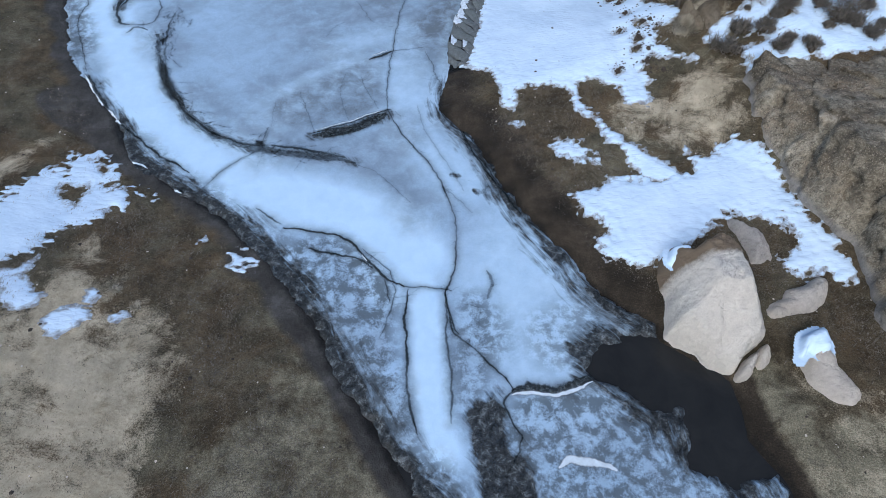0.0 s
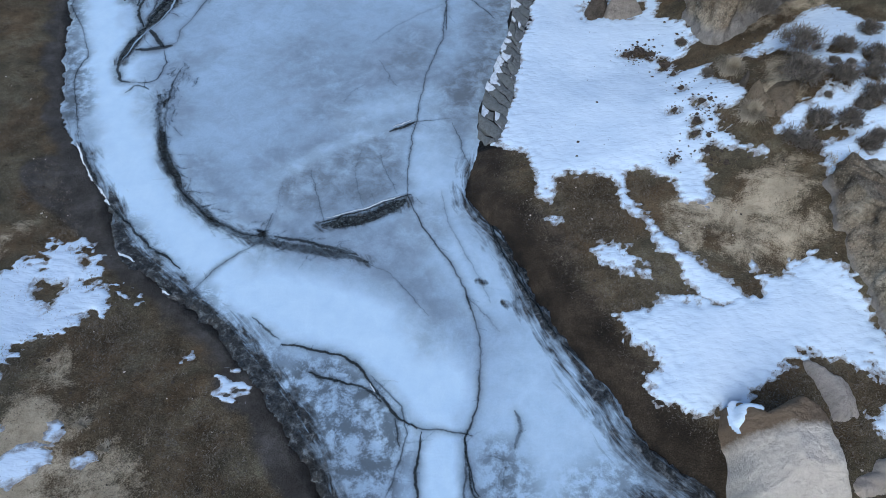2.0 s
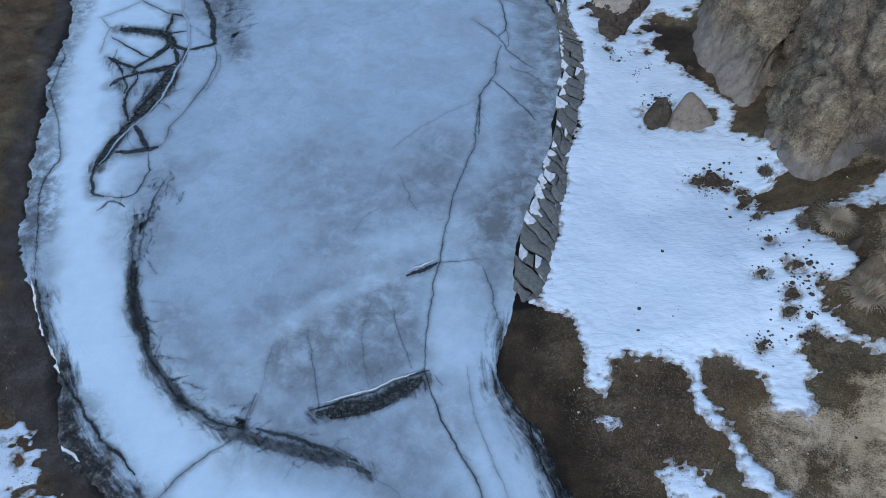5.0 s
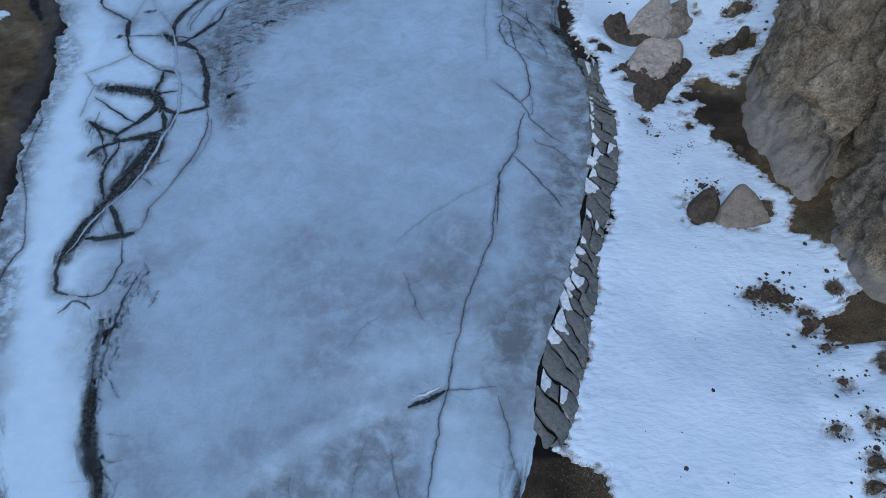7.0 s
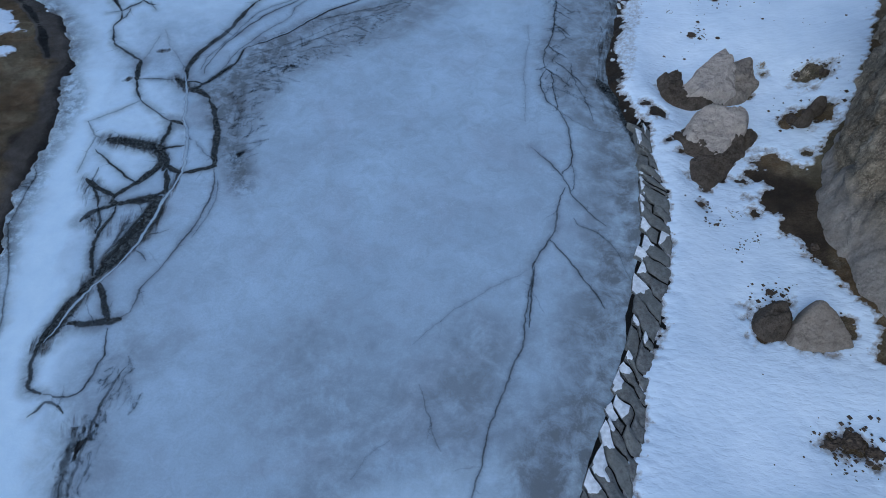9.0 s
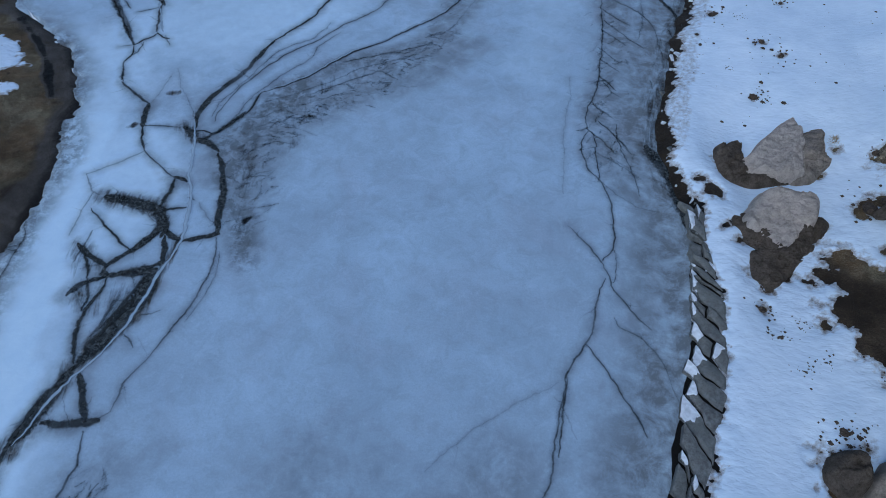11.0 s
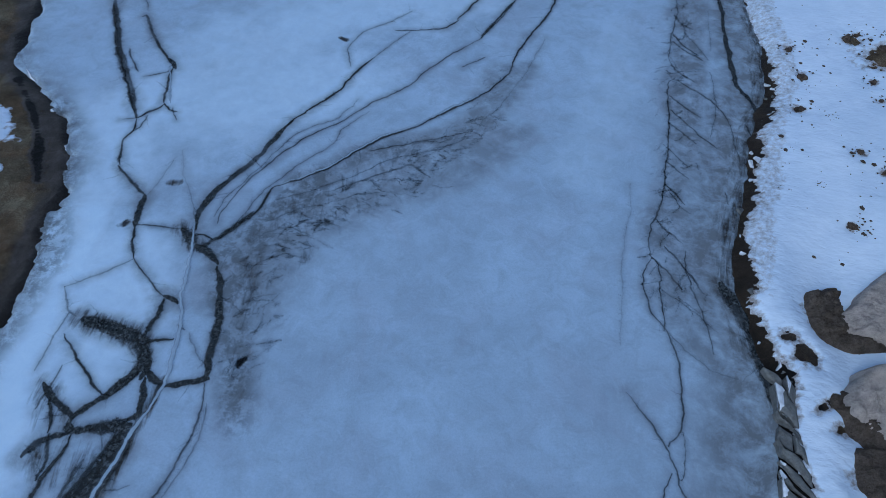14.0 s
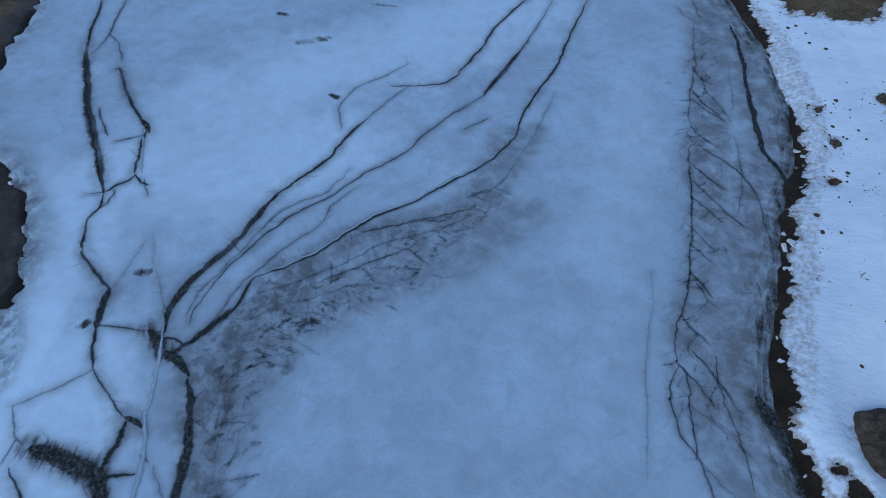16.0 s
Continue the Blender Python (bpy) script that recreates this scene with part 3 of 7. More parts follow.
stroke("frost", [(-16.55, 30.73), (-16.54, 32.90), (-14.19, 34.27), (-11.68, 36.09)], 1.2, 1.5, 0.65)
stroke("frost", [(-15.27, 33.70), (-14.11, 38.11), (-11.55, 41.33), (-8.47, 44.70)], 1.6, 2, 0.6)
stroke("frost", [(-1.22, 18.49), (-1.15, 15.67), (-0.88, 13.81), (-0.19, 12.77), (0.44, 11.82)], 0.5, 0.9, 0.5)
stroke("frost", [(1.61, 8.73), (2.19, 7.44), (2.49, 6.55)], 1.2, 1.2, 0.55)
stroke("frost", [(-2.51, 16.48), (-4.29, 15.45), (-5.02, 14.35)], 0.4, 0.8, 0.45)
stroke("frost", [(-3.71, 17.47), (-2.61, 18.16), (-0.97, 19.10)], 0.3, 0.6, 0.5)
stroke("frost", [(-3.64, 41.85), (-3.30, 37.89), (-3.71, 34.57)], 0.6, 0.8, 0.3)
patch("slush", [(-3.55, 9.71), (-2.08, 9.37), (-1.17, 8.02), (-1.12, 6.80), (-0.82, 5.56), (-0.56, 4.45), (0.14, 3.88), (0.57, 3.32), (-0.97, 3.31), (-1.74, 4.68), (-2.57, 5.95), (-3.19, 6.93), (-4.38, 8.64)], 0.35, 1)
patch("slush", [(1.36, 5.07), (2.12, 5.46), (3.63, 5.60), (5.01, 5.09), (5.16, 4.24), (6.36, 3.90), (6.79, 3.14), (1.22, 3.13)], 0.3, 1)
patch("slush", [(0.47, 8.05), (1.27, 7.74), (1.48, 6.83), (0.90, 5.71), (0.74, 4.70), (0.27, 5.06), (0.18, 6.81)], 0.4, 0.9)
patch("slush", [(2.06, 7.43), (3.45, 7.76), (3.84, 6.85), (3.36, 6.27), (2.20, 6.26)], 0.4, 0.75)
patch("slush", [(-5.98, 10.32), (-5.07, 10.14), (-3.84, 9.70), (-3.16, 8.83), (-2.52, 8.01), (-3.06, 8.00), (-4.30, 8.98), (-5.59, 9.85)], 0.4, 0.9)
stroke("grey", [(3.89, 7.93), (4.32, 7.31), (4.77, 6.86)], 0.3, 0.5, 0.9)
stroke("grey", [(-2.99, 7.38), (-2.35, 6.22), (-1.65, 5.17), (-1.01, 4.22)], 0.2, 0.5, 0.8)
patch("grey", [(-3.92, 13.50), (-2.84, 13.95), (-1.61, 14.65), (-1.70, 14.25), (-2.41, 13.70), (-3.38, 13.35)], 0.12, 0.95)
patch("dark", [(-3.92, 13.50), (-2.84, 13.95), (-1.61, 14.65), (-1.71, 14.39), (-2.43, 13.84), (-3.39, 13.42)], 0.1, 0.95)
stroke("frost", [(-2.31, 17.23), (-2.88, 17.02), (-3.42, 16.72), (-3.94, 16.36), (-4.43, 15.92), (-4.87, 15.39)], 0.12, 0.35, 0.7)
patch("grey", [(-5.36, 15.09), (-3.92, 16.27), (-2.30, 17.08), (-1.84, 15.60), (-1.76, 14.79), (-2.99, 14.06), (-3.96, 13.67), (-5.08, 14.01)], 0.4, 0.8)
stroke("grey", [(-5.19, 15.59), (-3.80, 16.83), (-2.23, 17.29)], 0.5, 1, 0.45)
patch("grey", [(-3.35, 20.86), (-2.15, 22.52), (-1.21, 21.89), (-1.19, 20.15), (-1.71, 18.85), (-2.55, 19.33)], 0.9, 0.7)
patch("grey", [(-0.07, 22.05), (1.07, 22.60), (1.06, 21.14), (0.32, 18.57), (0.13, 17.00), (-0.28, 16.25), (-0.60, 17.64), (-0.49, 19.62)], 0.5, 0.75)
stroke("grey", [(-1.63, 47.20), (-1.44, 43.60), (-1.23, 41.22), (-1.18, 38.63), (-0.95, 36.92)], 0.5, 0.5, 0.85)
stroke("grey", [(-0.02, 45.49), (0.35, 42.97), (0.67, 40.79), (0.06, 36.85), (-0.17, 33.85), (0.10, 32.57)], 0.4, 0.6, 0.8)
stroke("grey", [(-10.71, 28.91), (-10.78, 29.77), (-10.62, 30.78), (-10.06, 32.02), (-9.37, 33.19), (-8.21, 34.19), (-7.19, 35.39), (-6.46, 36.79), (-6.07, 38.68)], 0.3, 0.35, 0.7)
stroke("grey", [(-9.56, 30.98), (-8.38, 32.23), (-7.04, 33.42), (-6.09, 35.34)], 0.5, 0.6, 0.6)
stroke("grey", [(-10.19, 27.39), (-10.46, 28.05), (-10.64, 28.80)], 0.4, 0.6, 0.7)
stroke("grey", [(-10.92, 27.84), (-10.09, 27.66), (-9.97, 28.78), (-10.05, 29.69)], 0.3, 0.7, 0.6)
stroke("grey", [(0.13, 14.20), (1.03, 13.15), (1.61, 12.05), (2.24, 11.06)], 0.2, 0.5, 0.7)
stroke("grey", [(-8.70, 17.08), (-9.26, 17.83), (-9.57, 18.97), (-9.29, 20.09)], 0.5, 0.7, 0.5)
stroke("dark", [(-9.02, 16.51), (-8.76, 15.98), (-8.24, 15.06), (-7.56, 14.16), (-6.69, 13.44), (-5.86, 13.06), (-5.17, 12.85), (-4.25, 12.69), (-3.23, 12.56), (-2.47, 12.37)], 0.08, 0.28, 0.5)
stroke("dark", [(1.14, 5.45), (0.98, 4.70), (0.72, 4.22)], 0.15, 0.3, 0.8)
stroke("dark", [(0.28, 14.07), (1.08, 12.89), (1.66, 11.79), (2.19, 10.57), (2.97, 9.45), (3.43, 8.58)], 0.2, 0.4, 0.8)
stroke("dark", [(-3.25, 7.37), (-2.70, 6.50), (-2.17, 5.55), (-1.62, 4.68), (-0.99, 3.76)], 0.2, 0.35, 0.9)
stroke("dark", [(-8.64, 12.43), (-6.90, 11.09), (-5.34, 10.05), (-4.05, 9.16)], 0.15, 0.3, 0.8)
stroke("dark", [(-10.81, 25.42), (-10.78, 24.41), (-10.77, 23.47), (-10.86, 22.75), (-11.06, 22.03)], 0.1, 0.2, 0.8)
stroke("sink", [(-10.81, 25.42), (-10.78, 24.41), (-10.77, 23.47), (-10.86, 22.75), (-11.06, 22.03), (-11.23, 21.53)], 0.06, 0.15, 1)
stroke("slush", [(-10.65, 27.90), (-11.05, 29.10), (-10.92, 30.25), (-10.60, 31.16), (-10.32, 31.89)], 0.3, 0.5, 0.8)
stroke("slush", [(-10.06, 26.90), (-9.41, 26.03), (-9.03, 25.18)], 0.15, 0.4, 0.7)
stroke("slush", [(-10.40, 32.08), (-9.46, 33.32), (-8.29, 34.20)], 0.2, 0.4, 0.5)
stroke("dark", [(0.86, 4.70), (1.06, 4.11), (1.24, 3.45)], 0.3, 0.5, 0.9)
stroke("dark", [(3.49, 6.27), (3.90, 5.73), (4.56, 5.28), (5.10, 4.97), (5.16, 4.24)], 0.15, 0.5, 0.9)
stroke("dark", [(3.84, 6.85), (4.47, 6.71), (5.00, 6.72)], 0.2, 0.5, 0.8)
stroke("slush", [(-9.47, 13.09), (-7.87, 11.90), (-6.34, 10.60), (-4.78, 9.32), (-3.60, 7.99), (-2.77, 6.64)], 0.4, 0.5, 1)
stroke("slush", [(-11.85, 17.41), (-12.73, 19.07), (-13.76, 21.22), (-14.92, 24.06)], 0.3, 0.5, 0.9)
stroke("slush", [(-14.55, 23.42), (-14.98, 25.06), (-15.62, 27.16), (-16.65, 29.26)], 0.3, 0.5, 0.8)
stroke("slush", [(-15.35, 27.03), (-16.31, 28.72), (-17.22, 30.27), (-19.00, 31.78)], 0.2, 0.5, 0.9)
stroke("grey", [(0.52, 20.98), (0.83, 23.01), (1.05, 25.44), (0.71, 28.31)], 0.5, 0.8, 0.7)
stroke("grey", [(0.28, 31.64), (-0.54, 33.67), (-0.46, 35.83)], 0.4, 0.8, 0.7)
patch("grey", [(-5.73, 21.69), (-3.70, 20.93), (-1.45, 22.55), (-0.06, 20.86), (-0.99, 18.81), (-4.13, 18.19), (-6.72, 19.53)], 1.4, 0.55)
stroke("dark", [(-12.49, 38.15), (-12.25, 38.12)], 0.06, 0.12, 0.9)
stroke("dark", [(-16.10, 41.75), (-15.81, 41.74)], 0.06, 0.12, 0.8)
stroke("dark", [(-14.65, 40.38), (-13.77, 40.95)], 0.1, 0.2, 0.6)
stroke("dark", [(-13.23, 43.44), (-12.40, 43.58)], 0.06, 0.15, 0.8)
stroke("dark", [(-13.97, 30.46), (-13.76, 30.53)], 0.05, 0.1, 0.8)
stroke("dark", [(-14.27, 28.77), (-14.17, 28.89)], 0.05, 0.1, 0.8)
stroke("dark", [(0.26, 11.99), (0.40, 11.94)], 0.04, 0.1, 0.8)
stroke("dark", [(0.90, 11.39), (0.97, 11.33)], 0.05, 0.1, 0.9)
stroke("dark", [(0.89, 4.94), (0.96, 4.34), (1.10, 3.77), (1.22, 3.13)], 0.3, 0.35, 1.6)
stroke("dark", [(1.33, 3.88), (1.52, 3.34)], 0.2, 0.35, 1.5)
stroke("grey", [(-0.63, 47.16), (0.17, 43.85), (0.50, 40.47), (0.20, 37.31), (-0.06, 34.91), (0.09, 33.01)], 0.5, 0.7, 0.9)
stroke("grey", [(-1.04, 33.55), (-0.73, 32.29), (-0.22, 31.10), (0.44, 30.12)], 0.5, 0.6, 0.8)
stroke("dark", [(-10.37, 28.34), (-10.66, 29.07), (-10.74, 29.94), (-10.37, 30.87), (-9.84, 31.56)], 0.2, 0.45, 0.33)
stroke("dark", [(-10.30, 30.73), (-9.84, 31.56), (-9.16, 32.69), (-8.35, 33.74), (-7.44, 34.67)], 0.15, 0.4, 0.33)
stroke("dark", [(-9.99, 27.70), (-10.02, 28.19), (-9.72, 28.83), (-9.40, 29.50)], 0.15, 0.3, 0.36)
stroke("grey", [(-8.83, 31.90), (-7.98, 32.73), (-7.04, 33.42), (-6.17, 34.49), (-5.67, 35.49)], 0.3, 0.7, 0.6)
stroke("grey", [(-10.69, 29.35), (-10.02, 30.18), (-9.13, 31.29), (-8.32, 32.08)], 0.3, 0.8, 0.5)
stroke("grey", [(-4.69, 17.87), (-4.10, 18.85), (-3.23, 19.98), (-2.37, 20.40)], 0.2, 0.5, 0.5)
stroke("grey", [(-4.48, 17.91), (-3.92, 19.00), (-3.03, 20.14), (-1.79, 20.52), (-1.15, 20.14)], 0.4, 0.9, 0.55)
stroke("dark", [(-13.10, 24.51), (-12.23, 23.92), (-11.81, 23.10), (-11.38, 23.52)], 0.2, 0.4, 0.45)
stroke("grey", [(-4.92, 12.87), (-3.81, 12.97), (-2.54, 12.82), (-1.59, 13.18), (-1.39, 13.76)], 0.5, 0.8, 0.55)
stroke("grey", [(-1.98, 12.35), (-1.19, 11.68), (-0.66, 10.81)], 0.4, 0.8, 0.5)
stroke("grey", [(-7.49, 15.22), (-6.46, 14.18), (-5.48, 13.53), (-4.37, 13.20)], 0.4, 0.7, 0.5)
stroke("grey", [(-1.57, 44.23), (-1.25, 39.86), (-1.07, 36.46), (-1.05, 33.71)], 0.3, 0.5, 0.75)
stroke("grey", [(-1.03, 32.33), (-0.67, 31.08), (-0.19, 29.91)], 0.3, 0.6, 0.7)
FISSURES = []


def fissure(points, width, deep=1.0):
    """Plans a crack and clouds the ice on both sides of it."""
    FISSURES.append((points, width, deep))
    stroke("grey", points, 0.3 * width, 0.17 + 0.9 * width, 0.75 * deep * min(1.0, 0.45 + 4 * width))
    if width >= 0.18:
        stroke("dark", points, 0.4 * width, 0.30, 0.62 * deep)


fissure([(-1.04, 24.25), (-1.07, 21.81), (-1.50, 19.94), (-1.63, 18.01), (-1.73, 17.01), (-1.75, 15.62), (-1.71, 14.67)], 0.035, 0.8)
fissure([(-1.71, 14.67), (-1.25, 13.62), (-0.55, 12.66), (-0.07, 11.76), (0.25, 10.68), (0.35, 9.69), (0.28, 8.77), (0.02, 8.14), (0.02, 7.79), (0.18, 7.24), (0.35, 6.93)], 0.05, 0.9)
fissure([(0.02, 8.12), (0.12, 7.26), (0.24, 6.96), (0.69, 6.53), (1.17, 6.05), (1.52, 5.58)], 0.05, 0.95)
fissure([(-1.18, 8.27), (-0.88, 8.19), (-0.49, 8.21), (0.19, 8.12)], 0.035, 0.8)
fissure([(-0.87, 8.16), (-0.93, 7.40), (-0.85, 6.52), (-0.80, 5.70), (-0.74, 5.18), (-0.56, 4.57)], 0.06, 0.8)
fissure([(0.03, 8.04), (0.05, 6.96), (0.13, 5.97), (0.16, 5.44), (0.12, 4.81)], 0.05, 0.7)
fissure([(-4.17, 10.01), (-3.29, 9.89), (-2.69, 9.76), (-2.31, 9.51), (-1.99, 9.10), (-1.62, 8.68), (-1.39, 8.43), (-0.97, 8.19)], 0.07, 0.9)
fissure([(-3.44, 9.35), (-2.78, 9.18), (-2.06, 9.02), (-1.76, 8.76)], 0.06, 0.8)
fissure([(-1.44, 8.43), (-1.36, 8.02), (-1.32, 7.78)], 0.05, 0.8)
fissure([(1.45, 5.55), (1.89, 5.64), (2.44, 5.56), (2.90, 5.70), (3.30, 5.89), (3.75, 5.95)], 0.16, 1)
fissure([(1.54, 5.58), (1.25, 5.29), (1.35, 4.94), (1.61, 4.52), (1.53, 4.23), (1.33, 3.83)], 0.05, 0.9)
fissure([(-2.08, 9.37), (-1.34, 8.68), (-1.17, 8.02), (-1.28, 7.40), (-1.51, 6.80)], 0.04, 0.7)
fissure([(-3.97, 13.48), (-3.69, 13.65), (-3.34, 13.81), (-2.84, 13.98), (-2.49, 14.24), (-2.12, 14.46), (-1.58, 14.68)], 0.05, 1)
fissure([(-2.42, 17.11), (-2.10, 17.29), (-1.86, 17.47), (-1.68, 17.59)], 0.1, 1)
fissure([(-1.68, 17.59), (-1.16, 17.68), (-0.65, 17.85)], 0.04, 0.6)
fissure([(-4.44, 15.43), (-4.14, 14.56), (-3.78, 13.57)], 0.03, 0.55)
fissure([(-3.14, 16.35), (-3.22, 15.47), (-3.02, 14.67), (-2.80, 14.15)], 0.03, 0.45)
fissure([(-2.62, 16.22), (-2.30, 15.39), (-1.95, 14.69)], 0.03, 0.45)
fissure([(-5.16, 13.78), (-5.24, 12.88), (-5.68, 12.46), (-6.05, 12.08), (-6.37, 11.57), (-6.66, 11.07)], 0.02, 0.9)
fissure([(-5.12, 14.95), (-5.08, 14.01), (-5.15, 13.27)], 0.02, 0.4)
fissure([(-15.65, 26.03), (-14.51, 24.43), (-14.15, 22.74), (-13.49, 21.80), (-12.88, 20.79), (-12.46, 19.94), (-12.54, 19.21), (-12.41, 18.65), (-11.81, 17.41), (-11.20, 16.10)], 0.04, 0.8)
fissure([(-14.15, 22.74), (-14.62, 22.84)], 0.03, 0.7)
fissure([(-14.44, 24.27), (-14.85, 23.90)], 0.03, 0.7)
fissure([(-11.17, 16.05), (-10.77, 15.42), (-10.43, 14.93), (-10.03, 14.48)], 0.1, 1)
fissure([(-9.99, 14.40), (-9.44, 13.75), (-8.93, 13.35), (-8.51, 12.95), (-7.92, 12.46), (-7.27, 12.06), (-7.01, 11.86)], 0.06, 0.95)
fissure([(-9.49, 12.58), (-8.86, 12.30), (-8.24, 12.03)], 0.07, 0.9)
fissure([(-7.70, 11.45), (-7.22, 11.31), (-6.98, 11.13)], 0.06, 0.9)
fissure([(-4.97, 10.65), (-4.60, 10.35), (-4.21, 10.12)], 0.05, 0.8)
fissure([(-5.54, 9.77), (-5.24, 9.37), (-4.86, 9.06)], 0.06, 0.8)
fissure([(-9.60, 18.27), (-9.23, 17.07), (-8.76, 15.98), (-8.24, 15.06), (-7.56, 14.16), (-6.69, 13.44), (-5.86, 13.06), (-5.17, 12.85), (-4.25, 12.69), (-3.23, 12.56), (-2.47, 12.37)], 0.19, 0.55)
fissure([(-9.28, 17.26), (-8.92, 16.33), (-8.39, 15.30), (-7.69, 14.30), (-6.86, 13.57), (-5.94, 13.12), (-5.26, 12.95)], 0.07, 0.75)
fissure([(-4.96, 13.01), (-4.31, 12.93), (-3.66, 12.82), (-2.74, 12.54)], 0.1, 0.7)
fissure([(-9.32, 19.67), (-9.35, 18.69), (-9.20, 17.81), (-9.06, 17.13), (-8.85, 16.51)], 0.06, 0.5)
fissure([(-8.93, 16.62), (-8.83, 16.14), (-8.53, 15.59), (-8.17, 15.07), (-7.82, 14.64)], 0.14, 0.9)
fissure([(-11.23, 21.70), (-11.37, 20.86), (-11.42, 19.95), (-11.29, 19.35), (-11.02, 18.80), (-10.68, 18.74)], 0.1, 0.95)
fissure([(-10.64, 18.75), (-10.10, 18.80), (-9.92, 19.02), (-9.88, 19.84), (-10.18, 20.49)], 0.05, 0.8)
fissure([(-10.66, 18.25), (-10.50, 18.63), (-10.31, 18.63), (-10.01, 18.44)], 0.06, 0.7)
fissure([(-12.44, 29.21), (-12.66, 29.76), (-12.69, 30.50), (-12.46, 31.37), (-12.22, 32.31), (-12.14, 33.35), (-12.06, 33.81)], 0.12, 0.95)
fissure([(-12.10, 33.58), (-12.06, 33.81), (-11.80, 34.45), (-11.50, 35.07), (-11.28, 35.70), (-11.29, 36.32), (-10.99, 37.49)], 0.07, 0.95)
fissure([(-10.99, 37.49), (-10.69, 38.59), (-10.34, 39.40)], 0.035, 0.7)
fissure([(-12.13, 33.63), (-12.06, 33.87)], 0.09, 0.8)
fissure([(-11.49, 36.77), (-12.00, 37.69), (-11.89, 38.75), (-11.27, 39.59), (-10.75, 40.53)], 0.04, 0.7)
fissure([(-10.92, 39.19), (-10.25, 39.43), (-9.28, 39.90), (-9.02, 40.56)], 0.06, 0.8)
fissure([(-9.10, 40.53), (-8.76, 41.99), (-8.62, 43.67), (-8.06, 45.66)], 0.07, 0.95)
fissure([(-12.03, 29.58), (-12.16, 30.01), (-12.07, 31.23), (-11.68, 32.49), (-11.41, 33.19), (-10.64, 34.30), (-10.22, 35.23), (-9.37, 36.49), (-9.15, 37.33), (-8.65, 38.51), (-8.01, 39.69), (-7.62, 41.38), (-7.40, 42.83), (-7.24, 44.36), (-7.08, 46.03)], 0.045, 0.9)
fissure([(-8.03, 39.74), (-7.71, 41.35), (-7.48, 42.38)], 0.07, 0.9)
fissure([(-12.21, 29.75), (-12.31, 30.37), (-12.03, 31.70), (-11.68, 33.40), (-10.83, 34.35), (-10.60, 35.34)], 0.03, 0.7)
fissure([(-11.61, 29.49), (-11.52, 30.81), (-11.07, 32.22), (-10.50, 33.30), (-10.55, 33.90), (-10.10, 34.94)], 0.03, 0.7)
fissure([(-8.11, 37.91), (-7.57, 38.75)], 0.05, 0.7)
fissure([(-11.75, 29.14), (-11.41, 29.87), (-11.28, 30.39), (-11.29, 31.20)], 0.07, 0.9)
fissure([(-11.29, 31.20), (-10.79, 31.67), (-10.21, 32.33), (-9.81, 33.14), (-9.35, 33.90), (-8.44, 34.85), (-7.81, 35.85), (-7.16, 36.66), (-6.86, 37.38), (-6.57, 38.24), (-6.64, 39.03), (-6.51, 40.22), (-6.14, 41.92), (-6.06, 44.03), (-5.88, 46.46)], 0.06, 0.95)
fissure([(-6.79, 35.64), (-6.49, 36.31), (-6.12, 38.14), (-5.92, 40.43)], 0.03, 0.5)
fissure([(-9.44, 33.36), (-8.69, 33.82), (-7.96, 34.38), (-7.08, 35.00)], 0.05, 0.7)
fissure([(-0.60, 17.64), (-0.32, 16.94), (-0.23, 16.37), (0.02, 15.86)], 0.04, 0.6)
fissure([(0.28, 14.27), (0.77, 13.59), (1.38, 12.44), (1.87, 11.37), (2.34, 10.57)], 0.08, 0.9)
fissure([(0.53, 13.95), (0.84, 13.00), (1.28, 11.99), (1.71, 11.26), (2.11, 10.47), (2.51, 10.00)], 0.05, 0.9)
fissure([(0.46, 13.94), (0.72, 13.12), (1.15, 12.50), (1.48, 11.80), (1.90, 10.92)], 0.04, 0.8)
fissure([(1.16, 13.23), (1.45, 12.79), (1.61, 12.17), (1.94, 11.72)], 0.04, 0.8)
fissure([(-1.47, 14.58), (-1.25, 14.37)], 0.03, 0.6)
fissure([(-0.02, 11.54), (0.45, 11.02), (0.79, 10.61)], 0.03, 0.5)
fissure([(-2.60, 12.42), (-1.95, 12.10), (-1.41, 11.54), (-0.89, 10.90)], 0.03, 0.5)
fissure([(-0.76, 14.88), (-0.56, 13.84), (-0.20, 13.04), (0.19, 12.29), (0.56, 11.36)], 0.03, 0.4)
fissure([(0.53, 7.73), (0.86, 7.65), (0.77, 6.97)], 0.03, 0.5)
fissure([(-3.11, 20.51), (-2.73, 19.83), (-2.37, 19.19)], 0.03, 0.5)
fissure([(-3.44, 21.41), (-2.74, 22.45), (-1.94, 23.25), (-1.15, 23.92)], 0.03, 0.35)
fissure([(-3.95, 18.33), (-3.75, 18.81), (-3.40, 19.22)], 0.03, 0.4)
fissure([(-14.69, 24.01), (-14.35, 24.01)], 0.03, 0.7)
fissure([(-15.99, 31.18), (-15.73, 30.62)], 0.05, 0.9)
fissure([(-15.68, 30.55), (-15.02, 30.18), (-14.69, 30.01), (-14.33, 29.85)], 0.091, 0.95)
fissure([(-14.33, 29.85), (-14.18, 29.37), (-13.93, 28.82)], 0.13, 0.95)
fissure([(-13.93, 28.82), (-13.62, 28.31), (-13.36, 27.99)], 0.06, 0.95)
fissure([(-13.36, 27.99), (-12.96, 27.74), (-12.59, 27.54), (-12.20, 27.31), (-12.01, 27.28)], 0.05, 0.95)
fissure([(-13.97, 28.88), (-13.40, 29.04), (-12.83, 29.13), (-12.52, 29.22)], 0.035, 0.9)
